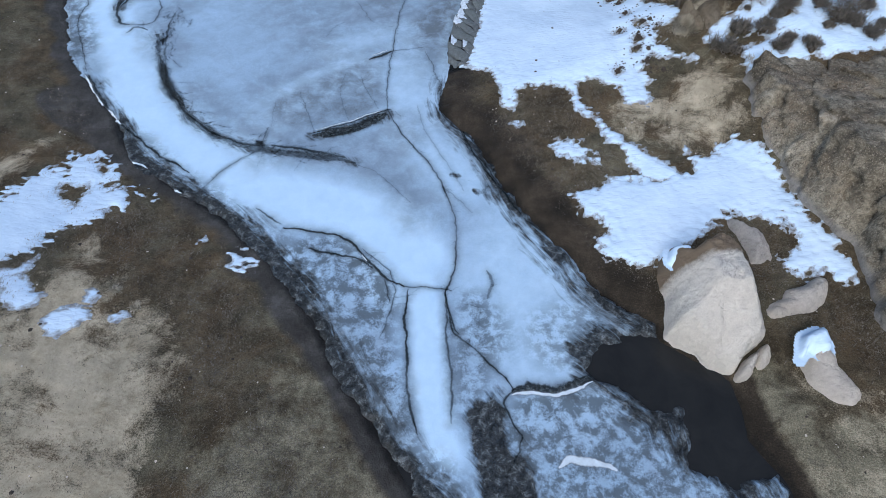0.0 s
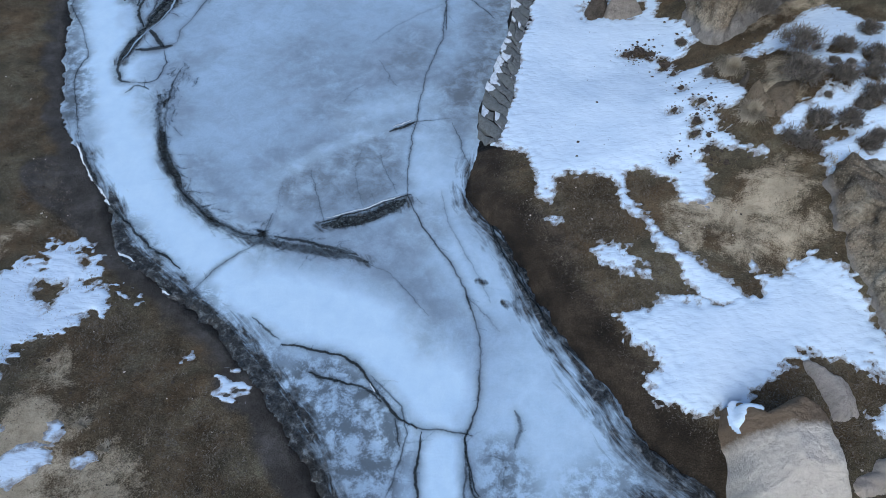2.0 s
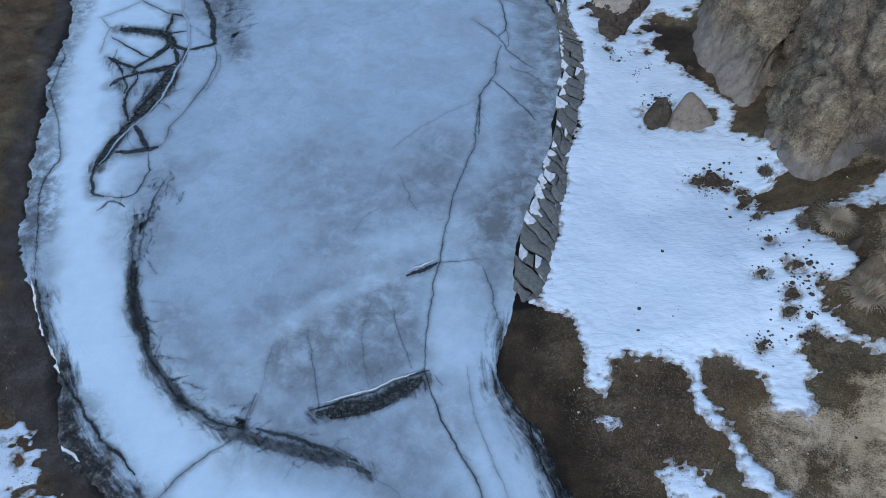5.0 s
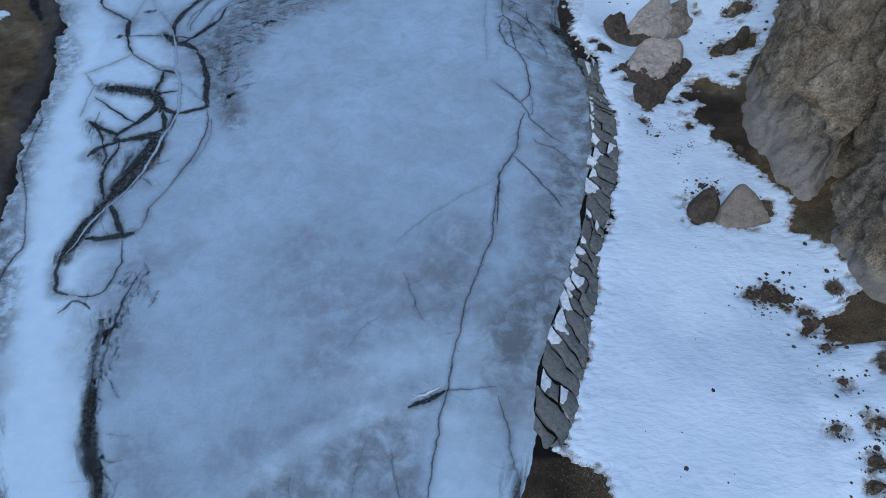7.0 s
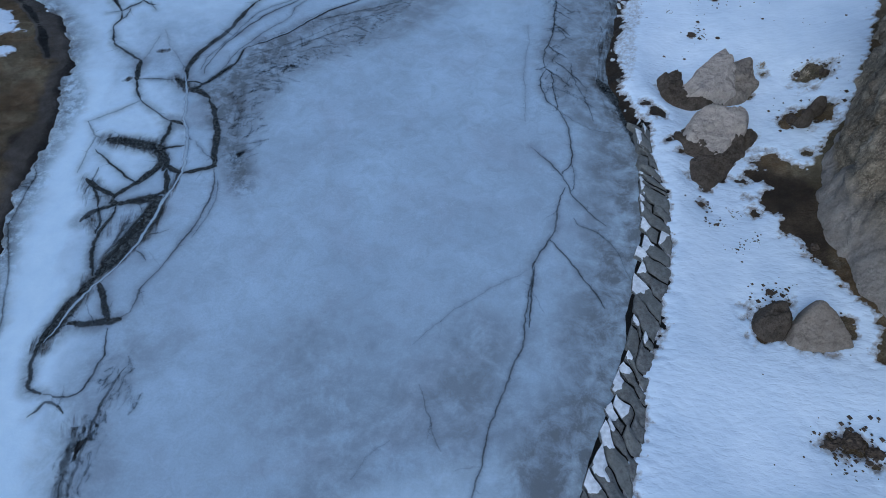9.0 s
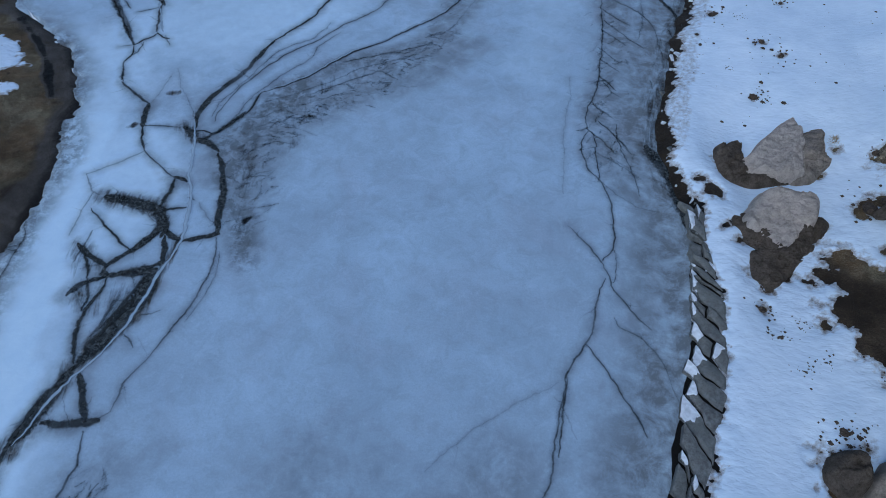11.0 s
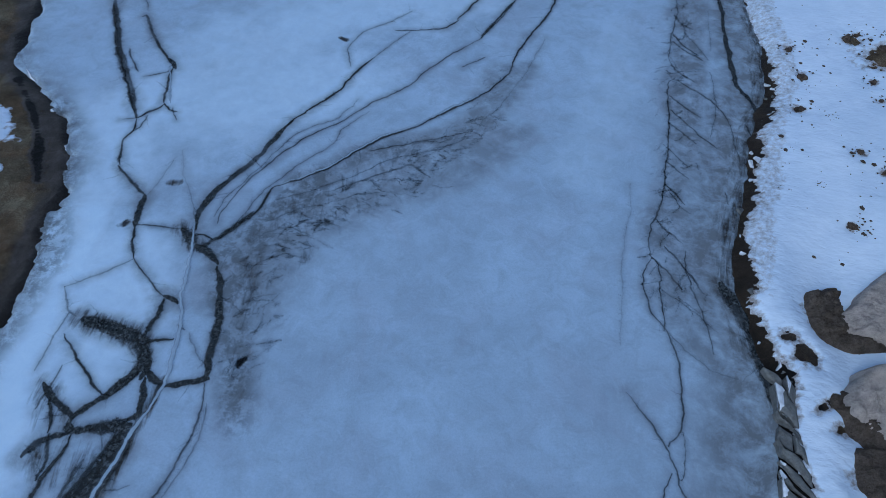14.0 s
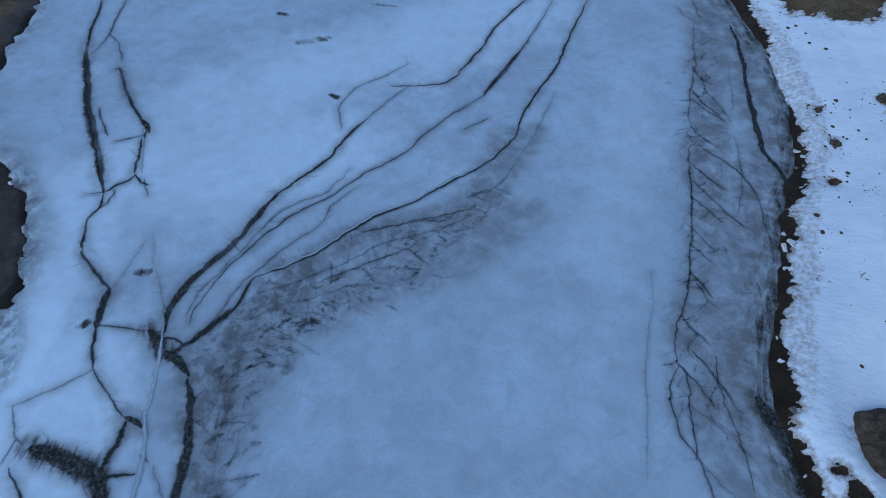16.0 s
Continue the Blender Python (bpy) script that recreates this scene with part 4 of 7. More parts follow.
fissure([(-12.81, 29.14), (-12.51, 29.03), (-12.22, 28.83)], 0.2, 0.9)
fissure([(-13.33, 27.95), (-13.62, 27.55), (-13.90, 27.21), (-14.26, 26.85), (-14.36, 26.75)], 0.05, 0.6)
fissure([(-14.36, 26.75), (-14.11, 26.51), (-13.82, 26.22), (-13.54, 26.16)], 0.05, 0.7)
fissure([(-13.42, 26.16), (-13.02, 26.13), (-12.64, 26.16), (-12.22, 26.14), (-11.79, 26.13)], 0.22, 1)
fissure([(-11.92, 26.17), (-11.64, 25.92), (-11.43, 25.67), (-11.52, 25.38)], 0.24, 1)
fissure([(-11.98, 27.22), (-11.86, 26.74), (-11.87, 26.44), (-11.83, 26.20)], 0.104, 0.95)
fissure([(-12.04, 27.27), (-11.81, 27.27), (-11.60, 27.18)], 0.156, 0.95)
fissure([(-11.74, 26.14), (-11.43, 26.27), (-11.17, 26.38)], 0.06, 0.95)
fissure([(-11.50, 25.68), (-11.54, 25.22), (-11.67, 24.88), (-11.80, 24.67), (-12.01, 24.36), (-12.12, 24.14)], 0.156, 1)
fissure([(-11.39, 25.62), (-11.09, 25.43), (-10.74, 25.36)], 0.13, 1)
fissure([(-11.22, 25.40), (-11.02, 25.01), (-10.84, 24.64), (-11.02, 24.45)], 0.117, 0.95)
fissure([(-10.72, 25.33), (-10.43, 25.48), (-10.09, 25.68), (-9.93, 25.80)], 0.117, 0.95)
fissure([(-11.32, 28.44), (-10.89, 27.85), (-10.53, 27.12), (-10.25, 26.41), (-10.13, 26.04), (-10.00, 25.71)], 0.13, 0.9)
fissure([(-12.16, 28.80), (-11.75, 28.68), (-11.31, 28.48)], 0.13, 0.95)
fissure([(-11.32, 26.69), (-11.07, 26.63)], 0.05, 0.8)
fissure([(-10.97, 26.59), (-10.54, 26.24), (-10.17, 26.02)], 0.03, 0.6)
fissure([(-13.77, 26.20), (-13.68, 25.73), (-13.58, 25.18), (-13.47, 24.76)], 0.05, 0.55)
fissure([(-13.51, 25.72), (-12.87, 25.30), (-12.38, 25.03), (-11.87, 24.77), (-11.64, 24.79)], 0.06, 0.85)
fissure([(-12.12, 24.14), (-12.04, 23.97), (-11.87, 23.94), (-11.53, 24.08), (-11.15, 24.30), (-10.85, 24.40)], 0.156, 1)
fissure([(-13.15, 24.58), (-12.79, 24.39), (-12.29, 24.23), (-12.05, 24.10)], 0.117, 0.9)
fissure([(-12.81, 24.39), (-12.35, 23.88), (-12.32, 23.73)], 0.091, 0.85)
fissure([(-12.47, 23.18), (-12.35, 23.56), (-12.07, 23.80), (-11.87, 23.94)], 0.13, 0.8)
fissure([(-11.83, 23.87), (-11.79, 23.49), (-11.81, 23.10), (-11.78, 22.66), (-11.62, 22.28), (-11.26, 21.71)], 0.104, 0.9)
fissure([(-12.26, 23.75), (-11.92, 23.22), (-11.88, 22.90)], 0.091, 0.7)
fissure([(-10.95, 24.31), (-10.85, 23.83), (-10.78, 23.31), (-10.89, 22.89), (-10.99, 22.53), (-11.10, 22.09), (-11.19, 21.68)], 0.28, 1)
fissure([(-10.93, 23.73), (-10.96, 23.22), (-11.05, 22.99), (-11.13, 22.53), (-11.23, 22.05)], 0.156, 0.75)
fissure([(-11.19, 21.68), (-11.24, 21.27), (-11.23, 20.90), (-11.25, 20.51), (-11.30, 20.09), (-11.35, 19.84)], 0.2, 1)
fissure([(-11.03, 21.58), (-10.72, 21.23), (-10.48, 20.93), (-10.24, 20.65)], 0.117, 0.95)
fissure([(-11.10, 20.39), (-10.72, 20.47), (-10.31, 20.60), (-9.99, 20.77)], 0.143, 1)
fissure([(-10.57, 23.15), (-10.33, 23.26), (-10.17, 23.41)], 0.05, 0.6)
fissure([(-10.61, 22.64), (-10.48, 22.54), (-10.26, 22.36)], 0.05, 0.8)
fissure([(-9.96, 25.67), (-9.77, 25.28), (-9.61, 24.66), (-9.57, 24.19), (-9.59, 23.72), (-9.64, 23.34), (-9.70, 22.96), (-9.73, 22.68), (-9.80, 22.25), (-9.90, 21.90), (-9.99, 21.62), (-9.91, 21.31), (-9.90, 20.92), (-10.04, 20.75)], 0.05, 0.8)
fissure([(-9.69, 25.30), (-9.44, 24.62), (-9.41, 24.08), (-9.43, 23.62), (-9.49, 23.24)], 0.04, 0.5)
fissure([(-12.35, 29.13), (-12.13, 29.14), (-11.86, 29.07)], 0.06, 0.9)
fissure([(-12.04, 28.64), (-11.93, 28.82), (-11.78, 29.14), (-11.59, 29.61), (-11.38, 30.26)], 0.091, 0.9)
fissure([(-14.26, 29.86), (-14.29, 30.53), (-14.36, 31.36)], 0.04, 0.35)
fissure([(-14.37, 31.65), (-13.79, 30.81), (-13.15, 30.18), (-12.66, 29.56)], 0.03, 0.5)
fissure([(-22.45, 40.39), (-21.93, 39.39), (-21.58, 38.58), (-21.10, 37.87)], 0.08, 0.85)
fissure([(-21.24, 38.00), (-20.58, 37.06), (-19.77, 36.09), (-18.88, 34.97), (-18.10, 34.18), (-17.35, 33.45), (-16.89, 32.91), (-16.38, 32.37)], 0.17, 0.7)
fissure([(-20.81, 37.30), (-19.82, 36.08), (-18.91, 34.96), (-17.72, 33.76), (-16.59, 32.56)], 0.06, 0.9)
fissure([(-18.75, 35.29), (-18.26, 34.78), (-17.69, 34.27)], 0.05, 0.8)
fissure([(-21.64, 40.68), (-21.22, 39.46), (-20.86, 38.67), (-20.71, 38.02), (-20.65, 37.43)], 0.035, 0.85)
fissure([(-20.86, 38.67), (-20.15, 38.22), (-19.48, 37.39)], 0.03, 0.8)
fissure([(-19.44, 36.98), (-19.37, 37.17), (-18.92, 36.70), (-18.51, 36.24), (-17.89, 35.74), (-17.26, 35.27), (-16.78, 34.91)], 0.09, 0.9)
fissure([(-16.78, 34.91), (-16.67, 34.43), (-16.33, 33.81), (-16.06, 33.24)], 0.08, 0.9)
fissure([(-17.17, 35.25), (-16.63, 34.80)], 0.14, 0.8)
fissure([(-17.39, 34.12), (-17.09, 34.36), (-16.74, 34.66)], 0.05, 0.8)
fissure([(-16.00, 33.22), (-16.06, 32.92), (-16.24, 32.68), (-16.35, 32.38)], 0.07, 0.9)
fissure([(-16.03, 33.21), (-15.67, 32.99), (-15.42, 32.99)], 0.06, 0.9)
fissure([(-15.69, 33.14), (-15.23, 32.66)], 0.05, 0.8)
fissure([(-16.74, 32.18), (-16.37, 32.39)], 0.05, 0.85)
fissure([(-16.35, 32.36), (-16.14, 31.86), (-16.17, 31.44), (-15.81, 30.87), (-15.63, 30.56)], 0.06, 0.9)
fissure([(-16.17, 32.59), (-16.06, 32.09), (-16.16, 31.81)], 0.05, 0.8)
fissure([(-1.44, 32.12), (-1.58, 31.53), (-1.51, 31.09), (-1.26, 30.50), (-0.84, 30.09), (-0.65, 29.63), (-0.53, 29.37), (-0.45, 28.63), (-0.34, 28.12), (-0.36, 27.85), (-0.58, 27.40)], 0.04, 0.85)
fissure([(-1.53, 28.33), (-1.18, 27.97), (-0.81, 27.64), (-0.61, 27.36), (-0.42, 27.00), (-0.25, 26.57), (0.02, 26.34), (0.35, 25.99), (0.67, 25.72)], 0.04, 0.7)
fissure([(-0.35, 27.80), (-0.21, 27.39), (-0.23, 27.06), (-0.29, 26.80)], 0.03, 0.6)
fissure([(-0.50, 26.90), (-0.51, 26.66), (-0.60, 26.25), (-0.62, 25.65), (-0.62, 25.29), (-0.72, 25.02), (-0.94, 24.46), (-1.10, 24.06), (-1.01, 23.69), (-0.98, 22.99), (-0.96, 22.34)], 0.045, 0.85)
fissure([(-0.72, 24.99), (-0.44, 24.73), (-0.11, 24.31), (0.26, 23.86), (0.50, 23.57), (0.71, 23.18)], 0.045, 0.8)
fissure([(-0.19, 25.84), (-0.05, 25.66), (0.38, 25.50), (0.75, 25.20), (1.00, 24.87), (1.12, 24.53), (1.35, 24.05)], 0.03, 0.6)
fissure([(-0.84, 30.09), (-0.30, 29.63), (0.15, 29.37), (0.71, 29.34)], 0.03, 0.5)
fissure([(0.20, 31.88), (0.48, 31.44), (0.80, 30.87), (1.03, 30.42), (1.18, 29.96), (1.33, 29.32), (1.41, 28.98)], 0.2, 1)
fissure([(-2.18, 47.83), (-1.92, 46.89), (-1.79, 46.54)], 0.04, 0.7)
fissure([(-2.75, 47.20), (-2.40, 46.60), (-1.98, 46.28)], 0.03, 0.7)
fissure([(-2.02, 46.26), (-1.96, 44.79), (-1.77, 43.65), (-1.86, 42.18), (-1.83, 40.73), (-1.55, 40.01)], 0.04, 0.75)
fissure([(-1.53, 39.76), (-1.73, 39.30), (-1.62, 38.24), (-1.49, 37.37), (-1.42, 36.34), (-1.40, 35.36), (-1.36, 34.46), (-1.42, 33.76), (-1.56, 33.22), (-1.56, 32.60), (-1.50, 32.17)], 0.05, 0.85)
fissure([(-1.50, 32.17), (-1.25, 31.90), (-1.16, 31.58), (-1.16, 31.18), (-1.01, 30.71), (-0.94, 30.37), (-0.93, 30.07)], 0.04, 0.85)
fissure([(-1.60, 43.22), (-1.38, 42.35), (-1.00, 41.74), (-0.56, 41.04)], 0.03, 0.6)
fissure([(-1.81, 42.20), (-1.42, 41.59), (-0.90, 41.20)], 0.06, 0.5)
fissure([(-1.80, 40.88), (-1.51, 40.24)], 0.04, 0.6)
fissure([(-1.48, 39.65), (-1.06, 39.29), (-0.42, 38.95), (0.04, 38.36), (0.27, 37.77), (0.41, 36.97), (0.55, 36.42)], 0.035, 0.8)
fissure([(-1.53, 38.04), (-1.13, 37.61), (-0.52, 37.06), (-0.08, 36.70)], 0.07, 0.5)
fissure([(-1.57, 36.39), (-1.19, 36.02), (-0.82, 35.66)], 0.04, 0.6)
fissure([(-1.23, 34.50), (-0.81, 33.96), (-0.61, 33.90)], 0.035, 0.7)
fissure([(-0.46, 40.40), (-0.31, 39.42), (-0.23, 38.73), (-0.21, 38.04), (-0.30, 37.14)], 0.025, 0.6)
fissure([(-0.74, 44.19), (-0.65, 42.92), (-0.52, 41.62)], 0.025, 0.5)
fissure([(-1.17, 32.58), (-0.85, 32.25), (-0.66, 32.03), (-0.35, 31.71), (-0.12, 31.40)], 0.06, 0.5)
fissure([(-0.68, 32.59), (-0.59, 31.91), (-0.40, 31.43), (-0.22, 31.04), (-0.08, 30.65), (0.07, 30.23), (0.18, 29.81)], 0.035, 0.8)
fissure([(-1.20, 31.23), (-0.67, 31.02), (-0.21, 30.73), (0.23, 30.40)], 0.025, 0.5)
fissure([(-0.81, 46.51), (-0.49, 45.50), (-0.23, 44.04), (-0.18, 43.09), (0.01, 41.95), (0.18, 40.89), (0.34, 39.90), (0.73, 39.42), (0.95, 38.90), (1.01, 38.47)], 0.11, 1)
fissure([(0.64, 38.11), (0.84, 37.54), (0.98, 37.27)], 0.05, 0.9)
fissure([(0.21, 35.00), (0.30, 34.54)], 0.05, 0.9)
fissure([(-2.28, 34.50), (-2.11, 33.52), (-2.14, 31.95), (-2.01, 31.16), (-1.80, 29.37)], 0.025, 0.4)
fissure([(1.05, 8.72), (1.20, 8.38), (1.03, 7.89)], 0.08, 0.5)
fissure([(-3.83, 13.45), (-3.42, 13.55), (-2.81, 13.76), (-2.33, 14.01), (-1.70, 14.48)], 0.21, 0.9)
fissure([(-3.52, 13.42), (-2.91, 13.59), (-2.30, 13.85)], 0.12, 0.8)
fissure([(-11.01, 30.82), (-10.34, 31.38), (-9.54, 32.19), (-8.76, 33.21), (-7.81, 33.93), (-6.99, 34.72)], 0.05, 0.45)
fissure([(-10.93, 30.03), (-10.30, 30.73), (-9.45, 31.35), (-8.83, 31.90)], 0.05, 0.4)
fissure([(-10.92, 29.27), (-10.67, 29.81), (-10.26, 30.10), (-9.65, 30.00)], 0.04, 0.4)
fissure([(-10.60, 28.40), (-10.41, 28.87), (-9.97, 29.30), (-9.45, 29.34)], 0.05, 0.45)
fissure([(-10.21, 27.63), (-10.01, 27.94), (-9.63, 28.20)], 0.04, 0.4)
fissure([(-9.84, 31.56), (-9.02, 32.37), (-8.16, 33.22), (-7.46, 32.91)], 0.06, 0.4)
fissure([(-9.89, 26.90), (-9.97, 27.34), (-10.12, 27.91), (-10.49, 28.43)], 0.04, 0.4)
fissure([(-11.92, 26.17), (-11.50, 25.87), (-11.29, 25.56), (-11.28, 25.29)], 0.16, 0.9)
fissure([(-11.38, 25.53), (-11.51, 25.17), (-11.65, 24.85)], 0.12, 0.8)
fissure([(-11.00, 24.49), (-11.28, 24.27), (-11.61, 24.09)], 0.14, 0.7)
fissure([(-11.32, 23.54), (-11.28, 22.95), (-11.30, 22.37)], 0.1, 0.5)
fissure([(-11.02, 24.10), (-11.07, 23.61), (-11.12, 23.14), (-11.25, 22.60)], 0.08, 0.6)
fissure([(-13.03, 25.07), (-12.97, 24.55), (-12.86, 24.07)], 0.06, 0.5)
fissure([(-1.89, 43.44), (-1.59, 42.97), (-1.18, 42.73)], 0.07, 0.45)
fissure([(-1.78, 41.76), (-1.36, 41.32), (-0.72, 40.98)], 0.07, 0.45)
fissure([(-1.73, 40.35), (-1.33, 39.96), (-0.92, 39.66)], 0.07, 0.45)
fissure([(-1.62, 38.72), (-1.17, 38.35), (-0.62, 37.94)], 0.07, 0.45)
fissure([(-1.54, 37.47), (-1.13, 37.11), (-0.65, 36.71)], 0.07, 0.45)
fissure([(-1.45, 35.73), (-1.08, 35.43), (-0.76, 35.21)], 0.06, 0.45)
fissure([(-1.41, 34.80), (-1.10, 34.55), (-0.79, 34.14)], 0.06, 0.45)
fissure([(-1.48, 33.41), (-1.14, 33.05), (-0.73, 32.80)], 0.06, 0.45)
fissure([(-1.44, 32.05), (-1.00, 31.77), (-0.63, 31.35)], 0.06, 0.45)
FEATHER = [(-9.39, 25.78), (-9.9, 26.81), (-10.18, 27.59), (-10.4, 28.47), (-10.29, 29.36), (-9.87, 30.33), (-9.18, 31.15), (-8.17, 32.11), (-7.26, 34.09), (-6.51, 36.1)]
BAND = [(-10.63, 28.89), (-10.36, 30.07), (-9.66, 31.19), (-8.63, 32.48), (-7.62, 34.2), (-6.98, 35.93), (-6.73, 38.3)]
stroke("grey", FEATHER, 0.3, 0.55, 0.7)
stroke("grey", BAND, 0.3, 0.5, 0.75)
stroke("dark", FEATHER, 0.15, 0.4, 0.30)
open_water = np.zeros(ix.shape)
WATER_OUTLINES = [
    [(3.34, 6.13), (3.60, 6.56), (4.20, 6.64), (4.77, 6.86), (5.15, 6.79), (6.37, 5.95), (6.57, 4.97), (6.70, 4.25), (5.89, 3.90), (5.24, 4.07), (5.19, 4.60), (5.21, 5.16), (4.64, 5.34), (4.03, 5.73)],
]
for outline in WATER_OUTLINES:
    open_water = np.maximum(open_water, smooth(-0.25, 0.05, signed(outline)(ix, iy) + 0.9 * (fbm(ix, iy, 0.7, 5, 41, 0.6) - 0.5)))
for outline in WATER_OUTLINES:
    fields["dark"] = np.maximum(fields["dark"], 1.05 * smooth(-1.1, -0.1, signed(outline, 0.25, 2.0)(ix, iy) + 1.2 * (fbm(ix, iy, 0.9, 5, 43, 0.6) - 0.5)))
south = 1 - smooth(12.0, 15.0, iy)
wide = smooth(14.5, 18.0, iy + 1.5 * (fbm(ix, iy, 1.5, 4, 59) - 0.5)) * (1 - side(ix, iy))
margin = np.clip(smooth(-0.9 - 0.3 * south - 0.35 * wide, -0.05, idist + 0.5 * (fbm(ix, iy, 0.9, 4, 57) - 0.5)) * (1 + 0.3 * south), 0, 1.4)
fields["frost"] = np.maximum(fields["frost"], 0.55 * np.clip(margin, 0, 1))
margin = margin * (1 - 0.7 * side(ix, iy) * smooth(15.5, 17.0, iy) * (1 - smooth(29.0, 31.0, iy)))
fields["dark"] = np.maximum(fields["dark"], (0.66 - 0.40 * wide) * margin)
fields["grey"] = np.maximum(fields["grey"], 0.95 * side(ix, iy) * smooth(15, 19, iy) * smooth(-2.3, -0.5, idist + 0.9 * (fbm(ix, iy, 1.3, 4, 60) - 0.5)))
fields["dark"] = fields["dark"] + 0.10 * wide * smooth(-0.4, 0.0, idist)
fields["dark"] = fields["dark"] + 0.4 * (1 - side(ix, iy)) * south * smooth(-0.75, -0.1, idist + 0.8 * (fbm(ix, iy, 0.8, 5, 61, 0.6) - 0.5))
fields["grey"] = np.maximum(fields["grey"], 0.7 * wide * smooth(-1.2, -0.1, idist + 0.8 * (fbm(ix, iy, 1.1, 4, 58) - 0.5)))
iz = 0.035 * (fbm(ix, iy, 2.0, 3, 51) - 0.5) + 0.012 * fields["frost"] - 0.03 * fields["sink"] - 0.16 * open_water
ice_level = Grid(-25, 8, 1.0, 54, 0.07)
ice_level.v = iz
torn = (1 - side(ix, iy)) * 0.75 + side(ix, iy) * 0.6 * (1 - smooth(14.5, 16.5, iy))     # how ragged the shore line is
rim = idist + torn * 1.6 * (fbm(ix, iy, 0.9, 5, 47, 0.65) - 0.45) - (0.3 - 0.25 * torn)
iz = iz - 0.16 * smooth(-0.22, 0.02, rim) * (torn > 0.05)
ice_level.v = iz
v, f, used = sheet(ix, iy, iz, rim < 0.05)
ice = mesh_object("ice", v, f, ICE, **{k: fields[k].ravel()[used] for k in ("frost", "dark", "slush", "grey")}, off=idist.ravel()[used])
tagged(ice, "pale blue frozen river ice with white bands and dark cracks", "river ice", kind="structure")
for name, x0, x1, y0, y1 in (("ice_upstream", -62, 10, 53.9, 145), ("ice_downstream", -2, 12, -32, 1.1)):
    far_x, far_y = np.meshgrid(np.arange(x0, x1, 0.5), np.linspace(y0, y1, int((y1 - y0) / 0.5)), indexing="ij")
    v, f, used = sheet(far_x, far_y, np.full(far_x.shape, -0.01), plan(far_x, far_y) < 0.4)
    haze, thaw = np.full(len(v), 0.5), np.full(len(v), float(y0 < 0))
    tagged(mesh_object(name, v, f, ICE, frost=haze - 0.3 * thaw, dark=0.3 * thaw, slush=0.9 * thaw, grey=0.4 * thaw, off=plan(far_x, far_y).ravel()[used]),
           "pale river ice running on beyond the bend", "river ice", kind="structure")
water_x, water_y = np.meshgrid(np.arange(-1, 8, 0.5), np.arange(0, 9, 0.5), indexing="ij")
v, f, _ = sheet(water_x, water_y, np.full(water_x.shape, -0.07))
water = mesh_object("water", v, f, WATER)
tagged(water, "still black open water beside the ice", "water", kind="structure")


def trail(points, step=0.05):
    """Evenly stepped path with blunted corners."""
    p = np.array(points, float)
    out = [p[k] + (p[k + 1] - p[k]) * np.linspace(0, 1, max(2, int(np.linalg.norm(p[k + 1] - p[k]) / step)), endpoint=False)[:, None] for k in range(len(p) - 1)]
    c = np.vstack(out + [p[-1:]])
    for k in range(2):
        c[1:-1] = 0.25 * c[:-2] + 0.5 * c[1:-1] + 0.25 * c[2:]
    return c


def ribbon(points, width, step=0.05, lift=0.006):
    """A wandering strip that follows the ice, with its across-position as edge (1 in the middle, 0 at the sides)."""
    c = trail(points, step)
    s = np.arange(len(c))
    tangent = np.gradient(c, axis=0)
    tangent /= np.linalg.norm(tangent, axis=1)[:, None] + 1e-9
    normal = np.stack([-tangent[:, 1], tangent[:, 0]], 1)
    c = c + normal * ((fbm(c[:, 0], c[:, 1], 0.3, 4, 61, 0.7) - 0.5) * 0.13)[:, None]
    w = width * (0.35 + 1.3 * fbm(c[:, 0], c[:, 1], 0.5, 4, 71, 0.6)) * np.minimum(1, 0.3 + np.minimum(s, s[::-1]) / max(6.0, 0.2 * len(s)))
    across = np.array([-1, -0.6, -0.25, 0, 0.25, 0.6, 1])
    k = len(across)
    p = c[:, None, :] + normal[:, None, :] * (w[:, None] * across)[:, :, None]
    z = ice_level(p[:, :, 0], p[:, :, 1]) + lift
    verts = np.concatenate([p, z[:, :, None]], 2).reshape(-1, 3)
    i = np.arange(len(c) * k).reshape(-1, k)
    faces = np.stack([i[:-1, :-1], i[:-1, 1:], i[1:, 1:], i[1:, :-1]], -1).reshape(-1, 4)
    run = np.repeat(s * step + 7.3 * c[0, 0], k)
    return verts, faces, np.tile(1 - np.abs(across), len(c)), run, (w[:, None] * across).ravel()


